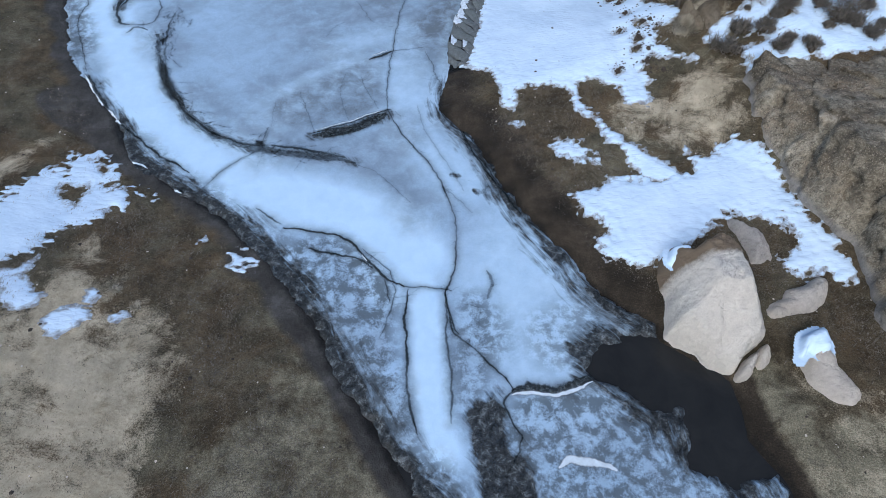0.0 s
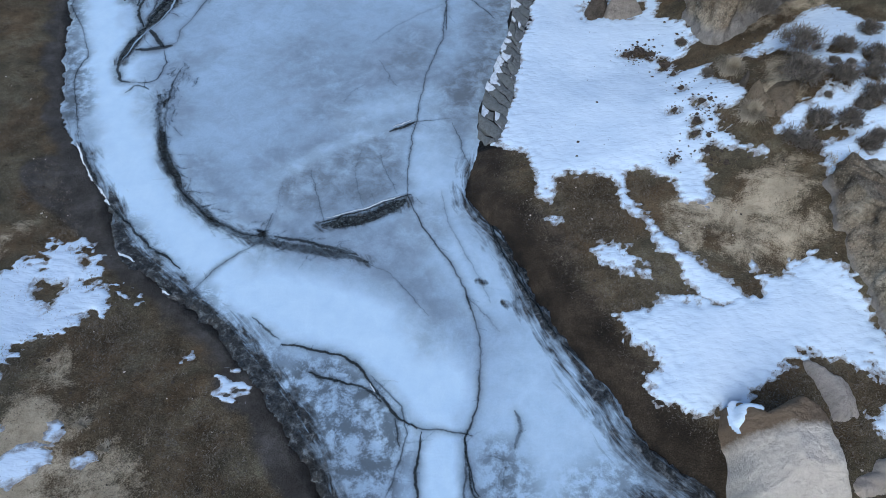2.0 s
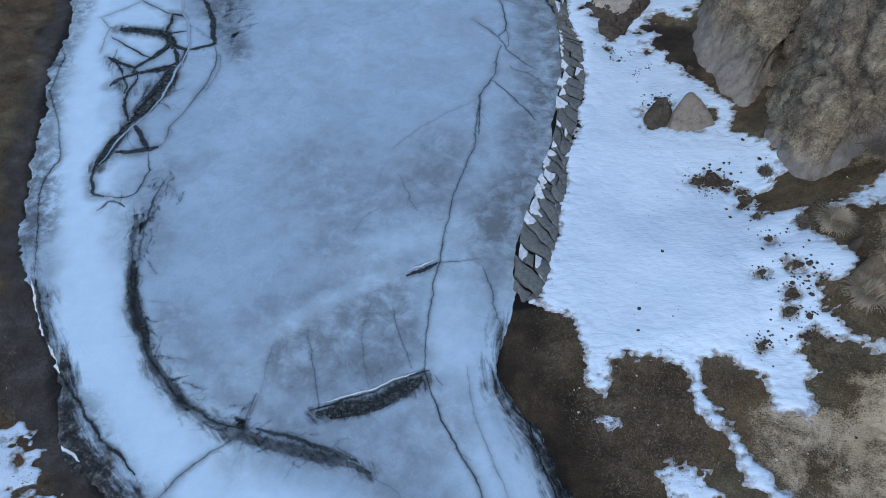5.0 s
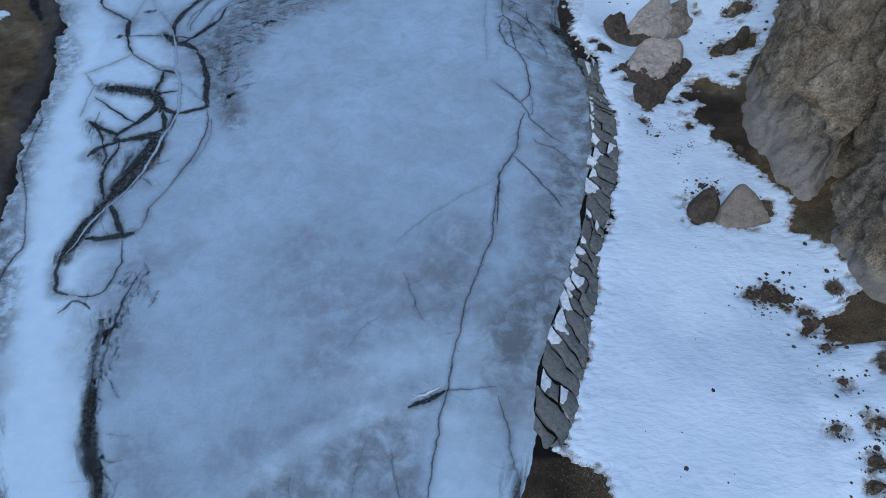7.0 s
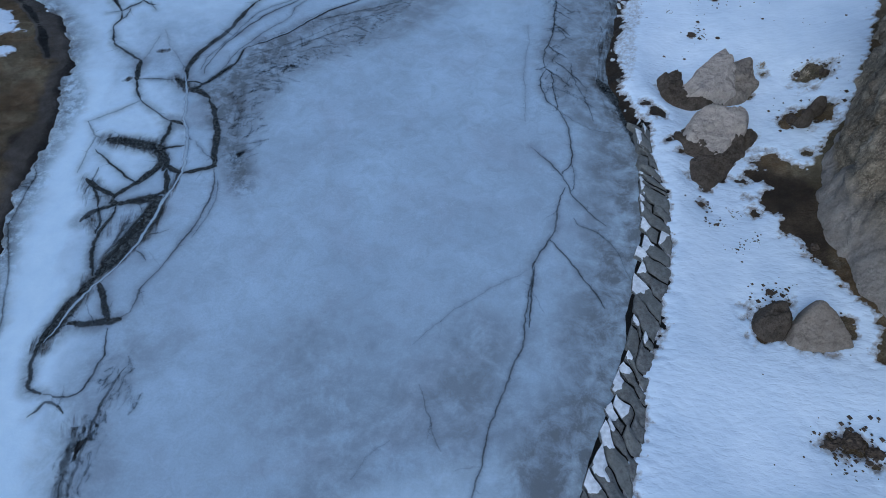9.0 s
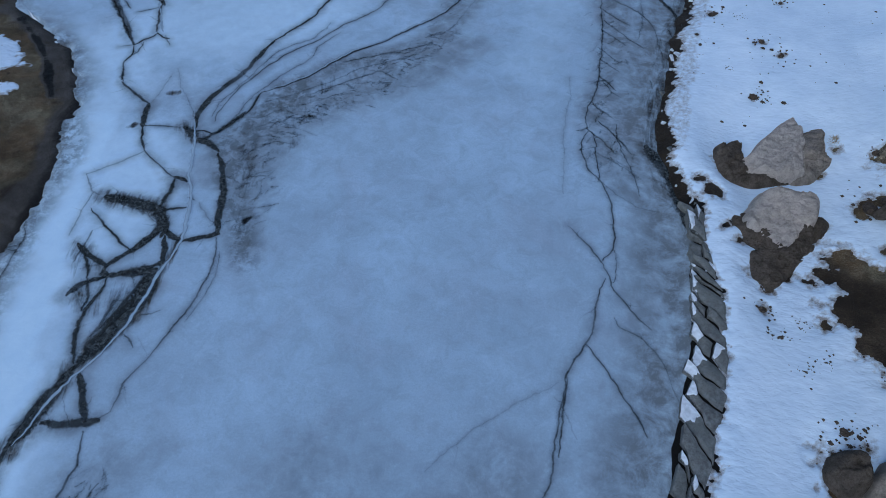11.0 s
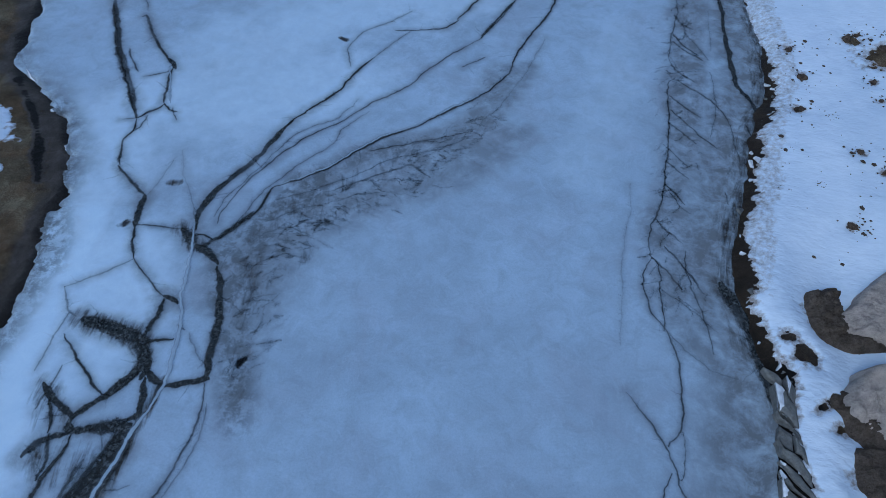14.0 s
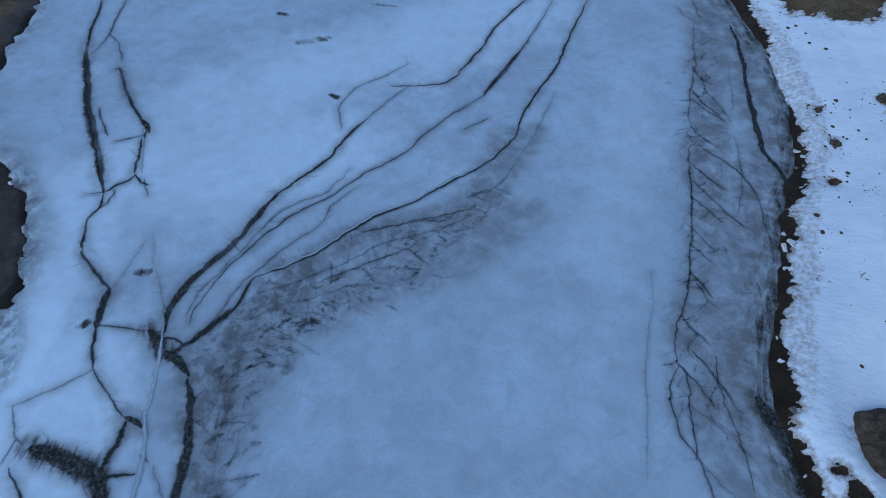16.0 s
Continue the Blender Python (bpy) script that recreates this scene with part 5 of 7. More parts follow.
def crack(points, width, deep=1.0, name="crack", mat=None, spurs=True):
    width = width * (1.2 if spurs and width >= 0.18 else 1.1)
    if width < 0.065 and spurs:
        width, deep = 0.85 * width, 0.78 * deep
    half = max(0.12, (1.9 if width < 0.12 else 1.35) * width) if spurs else max(0.065, 1.3 * width)
    core = (0.42 if width < 0.12 else 0.55) * width / half + 0.02
    verts, faces, edge, run, lateral = ribbon(points, half, lift=0.006 if spurs else 0.014)
    n = len(edge)
    pale = np.clip(0.30 + 1.35 * fbm(verts[:, 0], verts[:, 1], 0.8, 4, 83, 0.6), 0.4, 1.1) if spurs else 1.0
    sets = [(verts, faces, edge, np.full(n, core), np.full(n, deep) * pale, run, lateral)]
    if spurs and len(trail(points, 0.05)) > 12:                                             # short side cracks
        c = trail(points, 0.05)
        a = np.random.RandomState(int(1000 * abs(c[0, 0]) + 10 * abs(c[0, 1])) % 100000)
        for k in range(int(len(c) * 0.05 / 0.8)):
            at = a.randint(2, len(c) - 2)
            d = c[at + 1] - c[at - 1]
            d = d / (np.linalg.norm(d) + 1e-9) * (1 if a.rand() < 0.5 else -1)
            turn = (0.5 + 0.8 * a.rand()) * (1 if a.rand() < 0.5 else -1)
            d = np.array([d[0] * math.cos(turn) - d[1] * math.sin(turn), d[0] * math.sin(turn) + d[1] * math.cos(turn)])
            l = (0.12 + 0.8 * a.rand() ** 2) * (0.6 + 2 * min(width, 0.2))
            v2, f2, e2, r2, l2 = ribbon([c[at], c[at] + d * l * 0.5, c[at] + d * l + 0.08 * l * a.randn(2)], 0.05)
            sets.append((v2, f2, e2, np.full(len(e2), 0.10), np.full(len(e2), (0.25 + 0.3 * a.rand()) * deep), r2, l2))
    base, V, F = 0, [], []
    for s in sets:
        V.append(s[0]), F.append(s[1] + base)
        base += len(s[0])
    torn = np.full(base, min(0.4 + 3.0 * width, 1.0) if spurs else 0.35)
    both = lambda k: np.concatenate([s[k] for s in sets])
    return mesh_object(name, np.vstack(V), np.vstack(F), mat or CRACK, ice, edge=both(2), core=both(3), deep=both(4), run=both(5), lateral=both(6), torn=torn)


for line, width, deep in FISSURES:
    crack(line, width, deep)


def feathers(points, count, spread, lean, seed):
    """Many short smears of dark ice beside a line, in one mesh."""
    a = np.random.RandomState(seed)
    c = trail(points, 0.05)
    V, F, rest, base = [], [], [], 0
    for k in range(count):
        at = a.randint(2, len(c) - 2)
        d = c[at + 1] - c[at - 1]
        d = d / (np.linalg.norm(d) + 1e-9)
        start = c[at] + np.array([-d[1], d[0]]) * spread * a.randn() + 0.1 * a.randn(2)
        turn = lean + 0.45 * a.randn()
        d = np.array([d[0] * math.cos(turn) - d[1] * math.sin(turn), d[0] * math.sin(turn) + d[1] * math.cos(turn)])
        l = 0.12 + 0.5 * a.rand() ** 2
        v, f, edge, run, lateral = ribbon([start, start + 0.5 * l * d + 0.04 * a.randn(2), start + l * d], 0.07 + 0.09 * a.rand(), 0.04)
        V.append(v), F.append(f + base)
        base += len(v)
        rest.append(np.stack([edge, np.full(len(v), 0.06), np.full(len(v), 0.20 + 0.55 * a.rand() ** 2), run, lateral, np.full(len(v), 1.0)]))
    edge, core, deep, run, lateral, torn = np.concatenate(rest, 1)
    return mesh_object("crack", np.vstack(V), np.vstack(F), CRACK, ice, edge=edge, core=core, deep=deep, run=run, lateral=lateral, torn=torn)


feathers(FEATHER, 260, 0.28, -0.9, 31)
feathers(BAND, 120, 0.25, -0.25, 32)
feathers([(-8.93, 16.62), (-8.53, 15.59), (-7.82, 14.64), (-6.86, 13.57), (-5.94, 13.12), (-5.26, 12.95), (-4.31, 12.85), (-3.23, 12.56)], 120, 0.12, 0.5, 33)
feathers([(-9.30, 20.2), (-9.35, 18.69), (-9.20, 17.81), (-9.06, 17.13), (-8.85, 16.51)], 90, 0.16, 0.1, 34)
feathers([(-1.75, 46.0), (-1.60, 42.5), (-1.45, 38.5), (-1.15, 35.0), (-1.0, 32.5), (-0.5, 30.6)], 150, 0.35, -0.75, 35)
RIDGE_A = [(-12.60, 29.45), (-12.25, 28.82), (-11.96, 28.21), (-11.68, 27.41), (-11.33, 26.89), (-11.09, 26.37), (-10.85, 25.68), (-10.76, 25.35), (-10.74, 24.84), (-10.80, 24.32), (-10.71, 23.71), (-10.75, 23.32), (-10.70, 22.82), (-10.80, 22.45), (-10.85, 22.02), (-11.00, 21.66), (-11.15, 21.23), (-11.20, 20.85), (-11.23, 20.32), (-11.30, 19.85)]
RIDGE_C = [(-11.31, 31.23), (-10.81, 31.72), (-10.23, 32.38), (-9.83, 33.19), (-9.37, 33.96), (-8.46, 34.91), (-7.83, 35.91), (-7.18, 36.73), (-6.87, 37.44)]
RIDGE_E = [(-16.99, 34.96), (-16.36, 34.04), (-15.86, 33.27)]
LIP_A = [(1.45, 5.48), (1.88, 5.53), (2.43, 5.47), (2.88, 5.59), (3.28, 5.78)]
LIP_B = [(-11.23, 16.01), (-10.86, 15.41), (-10.52, 14.93), (-10.11, 14.47)]
LIP_C = [(2.30, 3.89), (2.50, 4.06), (2.90, 4.06), (3.29, 3.95), (3.47, 3.84)]
LIP_D = [(-21.04, 33.20), (-19.63, 32.29), (-18.45, 31.55), (-17.40, 30.59)]
LIP_E = [(-3.77, 13.71), (-3.22, 13.91), (-2.85, 14.05), (-2.37, 14.37), (-1.87, 14.61)]
LIP_F = [(-2.32, 17.29), (-2.05, 17.51), (-1.81, 17.66)]
LIP_G = [(-9.36, 12.53), (-8.86, 12.30), (-8.40, 12.17), (-8.18, 12.01)]
LIP_H = [(-7.74, 11.51), (-7.42, 11.35), (-7.03, 11.11)]
LIP_I = [(-9.99, 14.40), (-9.66, 14.03), (-9.44, 13.78)]
LIP_J = [(-2.07, 9.16), (-1.91, 8.98)]
LIP_K = [(-5.54, 9.77), (-5.26, 9.44), (-4.87, 9.10)]

for ridge, width in ((RIDGE_A, 0.075), (RIDGE_C, 0.04), (RIDGE_E, 0.05)):
    crack(ridge, width, 0.85, "frost_ridge", RIDGE, False)
for lip, width in ((LIP_A, 0.07), (LIP_B, 0.06), (LIP_C, 0.12), (LIP_D, 0.06), (LIP_E, 0.03), (LIP_F, 0.06), (LIP_G, 0.055), (LIP_H, 0.05),
                   (LIP_I, 0.07), (LIP_J, 0.06), (LIP_K, 0.06)):
    crack(lip, width, 1.0, "snow_lip", LIP, False)

# ---------------------------------------------------------------- snow
SHELF = [(0.65, 16.60), (0.87, 17.10), (1.05, 18.13), (1.24, 19.26), (1.46, 20.53), (1.56, 21.74), (1.81, 23.10), (2.10, 24.84), (2.16, 26.27), (1.93, 27.75), (1.74, 28.71), (1.61, 29.59), (0.94, 31.02), (0.84, 31.88), (0.71, 33.54), (0.92, 34.94), (1.05, 36.77), (1.06, 37.61), (1.40, 39.06), (1.38, 40.78), (1.03, 42.61), (0.53, 44.31), (0.35, 46.36), (-0.05, 48.19)]
BARE = []


def bare(points):
    """Ground that stays free of snow: (x, y, radius)."""
    BARE.extend(points)


bare([(5.09, 20.68, 0.21), (5.35, 20.47, 0.22), (5.93, 19.80, 0.19), (5.97, 19.16, 0.09), (5.99, 18.24, 0.12), (5.63, 17.29, 0.14), (6.06, 16.67, 0.17), (5.29, 15.48, 0.12), (6.25, 17.40, 0.23), (5.89, 16.25, 0.12), (6.54, 15.17, 0.13), (7.23, 15.39, 0.10)])
bare([(4.88, 26.94, 0.43), (5.16, 26.19, 0.42), (6.25, 32.05, 0.43), (6.56, 32.01, 0.34), (6.16, 30.53, 0.49), (5.58, 30.24, 0.32), (4.92, 20.58, 0.24), (5.25, 20.62, 0.28)])
bare([(5.51, 27.36, 0.45), (5.63, 26.43, 0.38), (5.67, 25.56, 0.25), (5.55, 20.21, 0.15), (5.79, 20.11, 0.20), (5.80, 19.65, 0.19)])
bare([(1.83, 42.05, 0.09), (2.22, 40.54, 0.11), (2.10, 38.89, 0.09), (3.44, 37.05, 0.09), (3.98, 36.32, 0.09), (3.18, 34.34, 0.09), (3.68, 42.87, 0.27), (4.48, 41.92, 0.73), (4.07, 40.53, 0.12), (4.22, 39.60, 0.09)])
bare([(2.92, 48.12, 1.41), (1.69, 48.22, 1.02), (2.16, 40.68, 0.11), (1.98, 38.94, 0.12), (1.80, 42.22, 0.10)])
bare([(-9.74, 10.89, 0.36), (-10.06, 11.18, 0.18), (-9.32, 11.88, 0.16)])
bare([(9.81, 18.29, 0.27), (9.4, 16.92, 0.29), (9.42, 17.73, 0.12), (9.31, 17.14, 0.23), (10.37, 17.73, 0.3), (10.1, 17.06, 0.26), (9.93, 16.22, 0.3), (10.7, 19.02, 0.25), (8.66, 15.91, 0.26), (9.26, 15.72, 0.28), (9.43, 14.9, 0.24), (9.68, 15.06, 0.16), (8.13, 15.28, 0.39), (9.61, 16.03, 0.19), (8.94, 16.54, 0.07), (9.75, 17.58, 0.09), (9.31, 18.6, 0.07), (11.18, 15.6, 0.49), (11.36, 15.21, 0.22), (11.7, 14.75, 0.23), (12.07, 15.1, 0.16), (10.68, 15.22, 0.11), (11.89, 15.89, 0.21), (10.77, 16.18, 0.18), (10.08, 14.63, 0.24)])
bare([(1.91, 30.25, 0.3), (1.64, 30.59, 0.2), (2.14, 30.12, 0.15), (3.19, 27.46, 0.25), (3.6, 27.99, 0.25), (2.84, 27.71, 0.2), (2.3, 29.14, 0.25), (2.6, 28.78, 0.2), (4.25, 29.13, 0.2), (4.58, 29.68, 0.2), (2.09, 31.62, 0.15), (2.24, 31.12, 0.2), (5.1, 32.34, 0.15), (4.6, 31.48, 0.2), (4.85, 28.55, 0.45), (4.5, 28.1, 0.28), (4.2, 27.8, 0.2), (4.15, 27.2, 0.12), (4.3, 26.6, 0.16), (4.93, 28.11, 0.4), (5.08, 27.46, 0.45), (5.42, 27.67, 0.45), (5.34, 26.77, 0.5), (5.94, 28.94, 0.2), (3.03, 26.8, 0.12), (4.2, 23.2, 0.5), (4.0, 22.9, 0.3), (5.1, 23.0, 0.45), (5.6, 23.3, 0.3), (5.75, 23.3, 0.15), (4.65, 23.8, 0.12)])


def snow(name, outline, label, thick=0.09, ragged=0.55, seed=1, step=0.05, category="snow", pierced=0.16):
    g = signed(outline, 0.1, 0.8)
    x, y = np.meshgrid(np.arange(g.x0, g.x.max(), step), np.arange(g.y0, g.y.max(), step), indexing="ij")
    s = g(x, y) + ragged * (1.1 * (fbm(x, y, 0.9, 3, seed) - 0.5) + 1.3 * (fbm(x, y, 0.3, 4, seed + 1, 0.8) - 0.5)) + pierced * (vnoise(x * 0.45, y, 0.07, seed + 5) - 0.5)
    soiled = np.zeros(x.shape)
    for bx, by, r in BARE:
        box = (np.abs(x - bx) < r + 0.8) & (np.abs(y - by) < r + 0.8)
        if box.any():
            d = np.hypot(x[box] - bx, y[box] - by) - (0.75 if r > 0.25 else 0.45) * r + (0.18 + 1.7 * min(r, 0.6)) * (fbm(x[box], y[box], 0.35, 4, seed + 3, 0.8) - 0.5)
            s[box] = np.minimum(s[box], d)
            soiled[box] = np.maximum(soiled[box], 0.85 * (1 - smooth(0.0, 0.1 + 1.1 * min(r, 0.7), d)))
    soiled = np.maximum(soiled, 0.7 * (1 - smooth(0.7, 1.1, plan(x, y) + 0.4 * (fbm(x, y, 0.4, 4, seed + 11) - 0.5))) * smooth(29, 33, y))
    depth = thick * (1 - np.exp(-np.maximum(s, 0) / 0.3)) + np.minimum(s, 0) * 0.5
    depth = depth + 0.014 * (fbm(x, y, 0.22, 3, seed + 7) - 0.5) * smooth(0, 0.2, s)
    z = ground_level(x, y) * (1 - smooth(0.02, 0.25, s)) + ground_height(x, y, 0.15) * smooth(0.02, 0.25, s) + depth
    v, f, used = sheet(x, y, z, s > -0.08)
    ob = mesh_object(name, v, f, SNOW, thin=np.maximum(soiled, 1 - smooth(0.0, 0.3, s)).ravel()[used])
    return tagged(ob, label, category, kind="stuff")


FIELD_A = [(0.82, 16.38), (1.23, 16.27), (1.56, 16.09), (1.65, 15.02), (1.89, 14.32), (2.20, 14.46), (2.42, 15.18), (2.93, 15.21), (3.54, 15.12), (3.75, 14.76), (3.74, 14.06), (4.06, 13.86), (4.48, 13.16), (4.52, 12.67), (4.87, 12.21), (5.18, 11.56), (5.52, 11.26), (6.42, 11.30), (6.19, 11.60), (5.87, 12.02), (5.61, 12.23), (5.27, 12.69), (4.72, 13.29), (4.48, 13.93), (4.20, 14.48), (4.16, 15.19), (4.75, 15.05), (5.17, 14.69), (5.29, 14.07), (6.06, 14.01), (6.15, 14.75), (6.37, 14.95), (6.17, 15.39), (6.32, 15.88), (6.74, 15.26), (7.57, 15.18), (7.60, 15.43), (6.93, 15.99), (6.57, 16.35), (7.08, 15.76), (7.12, 16.03), (6.78, 16.3), (6.58, 16.9), (6.98, 17.08), (7.26, 17.22), (7.28, 17.64), (6.86, 18.1), (6.7, 18.65), (6.93, 19.15), (7.26, 19.12), (7.67, 19.06), (7.77, 18.64), (8.12, 18.83), (8.4, 19.12), (8.0, 19.35), (7.62, 19.19), (6.7, 19.19), (6.12, 19.28), (6.26, 19.86)]
FIELD_B = [(6.90, 20.45), (6.86, 21.05), (6.60, 22.05), (6.05, 22.50), (6.25, 23.60), (5.75, 24.45)]
FIELD_C = [(5.25, 25.40), (5.10, 26.20), (4.75, 26.95), (4.75, 28.15), (4.98, 28.72), (5.65, 28.20), (6.20, 28.98), (6.52, 29.36), (6.83, 30.05), (7.24, 31.12), (7.70, 32.65), (8.20, 34.30)]
snow("snow_field", FIELD_A + FIELD_B + FIELD_C + [(9.5, 38.5), (10.5, 46), (9, 53), (0.2, 53)] + SHELF[::-1],
     "wide field of old white snow on the river bank", 0.10, 0.35, 2)
snow("snow_patch", [(3.40, 11.00), (4.19, 11.40), (4.96, 11.60), (5.64, 11.29), (6.21, 11.57), (6.53, 11.50), (6.50, 12.50), (7.02, 12.00), (7.70, 12.38), (8.45, 11.90), (8.90, 11.30), (9.05, 10.80), (9.28, 9.98), (9.50, 9.35), (9.67, 8.60), (9.66, 7.99), (9.33, 8.32), (8.83, 8.38), (8.25, 8.16), (8.03, 8.70), (8.48, 8.99), (8.38, 9.63), (7.38, 10.04), (6.90, 9.73), (6.12, 9.29), (5.49, 8.85), (4.65, 8.74), (4.07, 8.94), (3.93, 9.45), (4.25, 9.76), (3.76, 10.33)], "ragged white snow patch round the pale boulders", 0.10, 0.5, 3, pierced=0.25)
snow("snow_patch", [(3.06, 12.86), (3.47, 13.03), (3.92, 12.86), (4.20, 12.08), (4.02, 11.84), (3.67, 12.05), (3.24, 12.31)], "small thin snow patch on brown soil", 0.05, 0.5, 4)
snow("snow_patch", [(1.43, 13.67), (1.93, 13.90), (2.42, 13.84), (2.16, 13.62)], "thin streak of snow on dark soil", 0.04, 0.35, 5)
snow("snow_patch", [(7.8, 19.23), (8.74, 19.88), (9.67, 20.56), (10.16, 20.4), (11.28, 19.37), (12.39, 19.44), (13.75, 18.0), (13.58, 16.32), (12.16, 14.19), (10.45, 14.23), (9.64, 14.28), (9.02, 14.27), (8.53, 14.29), (8.33, 14.71), (8.57, 15.05), (8.77, 15.34), (9.14, 15.32), (9.07, 15.52), (8.58, 15.66), (8.01, 15.75), (7.81, 15.99), (8.1, 16.32), (8.42, 16.47), (8.86, 16.87), (9.15, 17.42), (9.14, 17.99), (8.74, 18.77), (8.38, 18.86), (8.04, 18.64), (8.04, 19.08)], "snow between dark shrubs on the slope", 0.10, 0.35, 6)
snow("snow_patch", [(-11.82, 10.02), (-11.45, 10.68), (-10.98, 11.23), (-10.78, 11.60), (-10.16, 11.68), (-10.24, 12.30), (-10.09, 12.41), (-9.11, 12.00), (-9.03, 11.65), (-8.45, 11.37), (-7.94, 11.25), (-7.73, 10.86), (-8.44, 10.38), (-9.08, 9.86), (-9.47, 9.67), (-9.85, 9.00), (-10.83, 8.31)], "ragged old snow patch on brown soil", 0.05, 0.75, 7, pierced=0.5)
snow("snow_patch", [(-10.24, 8.07), (-9.79, 8.13), (-9.34, 7.71), (-9.09, 7.63), (-9.13, 7.32), (-9.41, 7.11), (-9.71, 7.15), (-10.02, 7.58)], "small ragged snow patch on tan soil", 0.05, 0.16, 8)
snow("snow_patch", [(-8.92, 6.92), (-8.64, 7.30), (-8.18, 7.39), (-7.86, 7.11), (-8.04, 6.88), (-8.42, 6.52), (-8.73, 6.59)], "tiny thin snow patch on tan soil", 0.04, 0.12, 9)
snow("snow_patch", [(-8.34, 7.64), (-8.22, 7.96), (-7.95, 7.76), (-7.88, 7.41), (-8.13, 7.30)], "small patch of snow on tan soil", 0.05, 0.10, 14)
snow("snow_patch", [(-7.62, 7.17), (-7.19, 7.36), (-7.16, 7.12), (-7.47, 6.95)], "tiny streak of snow on tan soil", 0.04, 0.08, 15)
snow("snow_patch", [(-10.85, 8.20), (-10.08, 8.30), (-9.73, 8.80), (-9.66, 8.47), (-9.90, 8.11), (-10.58, 7.64)], "thin ragged streak of snow on tan soil", 0.05, 0.14, 16)
snow("snow_patch", [(-5.42, 9.10), (-5.04, 9.22), (-4.77, 8.96), (-5.06, 8.65)], "tiny melting snow patch near the shore", 0.04, 0.4, 10, pierced=0.6)
snow("snow_patch", [(-6.29, 9.26), (-6.17, 9.62), (-6.05, 9.83), (-5.98, 9.43)], "specks of melting snow near the shore", 0.04, 0.5, 11)
snow("snow_patch", [(-21.02, 30.14), (-20.78, 31.54), (-19.59, 31.00), (-19.36, 30.64), (-18.83, 30.46), (-19.30, 29.94), (-20.04, 29.17)], "thin snow patch on the dark bank", 0.05, 0.5, 12)
snow("snow_patch", [(-19.53, 29.01), (-18.78, 29.37), (-18.35, 29.40), (-18.46, 29.01), (-19.03, 28.49)], "thin snow streak on the dark bank", 0.05, 0.4, 13)


# ---------------------------------------------------------------- rocks
def ball(rows, cols):
    """Unit sphere directions on a grid, with its quads."""
    phi, theta = np.meshgrid(np.linspace(-0.35 * math.pi, 0.5 * math.pi, rows), np.linspace(0, 2 * math.pi, cols, endpoint=False), indexing="ij")
    i = np.arange(rows * cols).reshape(rows, cols)
    j = np.roll(i, -1, 1)
    faces = np.stack([i[:-1], j[:-1], j[1:], i[1:]], -1).reshape(-1, 4)
    return phi, theta, faces


def broken(p):
    """Flat faces at odd angles, one for each cell of space."""
    near, cells = noise.voronoi(p)
    return (p - cells[0]).dot(noise.noise_vector(cells[0] * 7.3)) + 0.25 * noise.noise(cells[0] * 9.1)


def boulder_relief(p, seed):
    p = p + Vector((seed * 3.1, seed * 1.7, 0))
    near, cells = noise.voronoi(p * 1.3)
    return 0.3 * (min(1.0, (near[1] - near[0]) * 6.0) - 1) + 0.55 * noise.fractal(p * 4.0, 0.6, 2.0, 5) + 0.7 * noise.fractal(p * 1.2, 1.0, 2.0, 2)


def rock(name, outline, base, height, mat, label, boxy=0.55, tilt=(0.0, 0.0), seed=1, rough=0.06, category="boulder", size=(48, 100), parent=None, chips=9, keep=0.72):
    """A boulder over a plan outline: steep sides, a tilted and worn top, chipped faces."""
    p = np.array(outline, float)
    c = p.mean(0)
    ring = spline(p, 0.08, True) - c
    angle, reach = np.arctan2(ring[:, 1], ring[:, 0]), np.hypot(ring[:, 0], ring[:, 1])
    o = np.argsort(angle)
    phi, theta, faces = ball(*size)
    t = (theta + math.pi) % (2 * math.pi) - math.pi
    r = np.interp(t, angle[o], reach[o], period=2 * math.pi)
    across = np.cos(phi) ** boxy
    up = np.sign(phi) * np.abs(np.sin(phi)) ** boxy
    x, y, z = r * across * np.cos(t), r * across * np.sin(t), height * up
    z = z + np.where(up > 0, up, 0) * (tilt[0] * x + tilt[1] * y)
    mean = reach.mean()
    for k in range(chips):                               # broken faces
        a = np.random.RandomState(seed * 31 + k)
        n = np.array([a.randn(), a.randn(), 0.1 + 1.1 * a.rand()])
        n /= np.linalg.norm(n)
        cut = (keep + (0.97 - keep) * 0.88 * a.rand()) * np.percentile(x * n[0] + y * n[1] + z * n[2], 98)
        over = np.maximum(0, x * n[0] + y * n[1] + z * n[2] - cut) * 0.93
        x, y, z = x - over * n[0], y - over * n[1], z - over * n[2]
    wx, wy = x + c[0] + 0.6 * z, y + c[1] - 0.7 * z
    push = rough * mean * (2.2 * (fbm(wx, wy, 0.9 * mean, 3, seed) - 0.5) + 1.0 * (fbm(wx * 1.3, wy, 0.22 * mean, 4, seed + 2, 0.6) - 0.5)
                           - 0.35 * (1 - smooth(0.0, 0.025, np.abs(fbm(wx, wy, 0.8 * mean, 3, seed + 9) - 0.5))))
    flat = np.stack([x + c[0], y + c[1], z], -1).reshape(-1, 3)
    push = push + rough * mean * 1.1 * np.array([boulder_relief(Vector(q) / mean, seed) for q in flat]).reshape(x.shape)
    fade = smooth(0, 0.12, np.cos(phi))
    x, y = x * (1 + fade * push / mean), y * (1 + fade * push / mean)
    z = z + push * 0.6
    v = np.stack([x + c[0], y + c[1], z + base], -1).reshape(-1, 3)
    ob = mesh_object(name, v, faces, mat, parent, level=np.clip(z / height, 0, 1))
    return tagged(ob, label, category) if not parent else ob


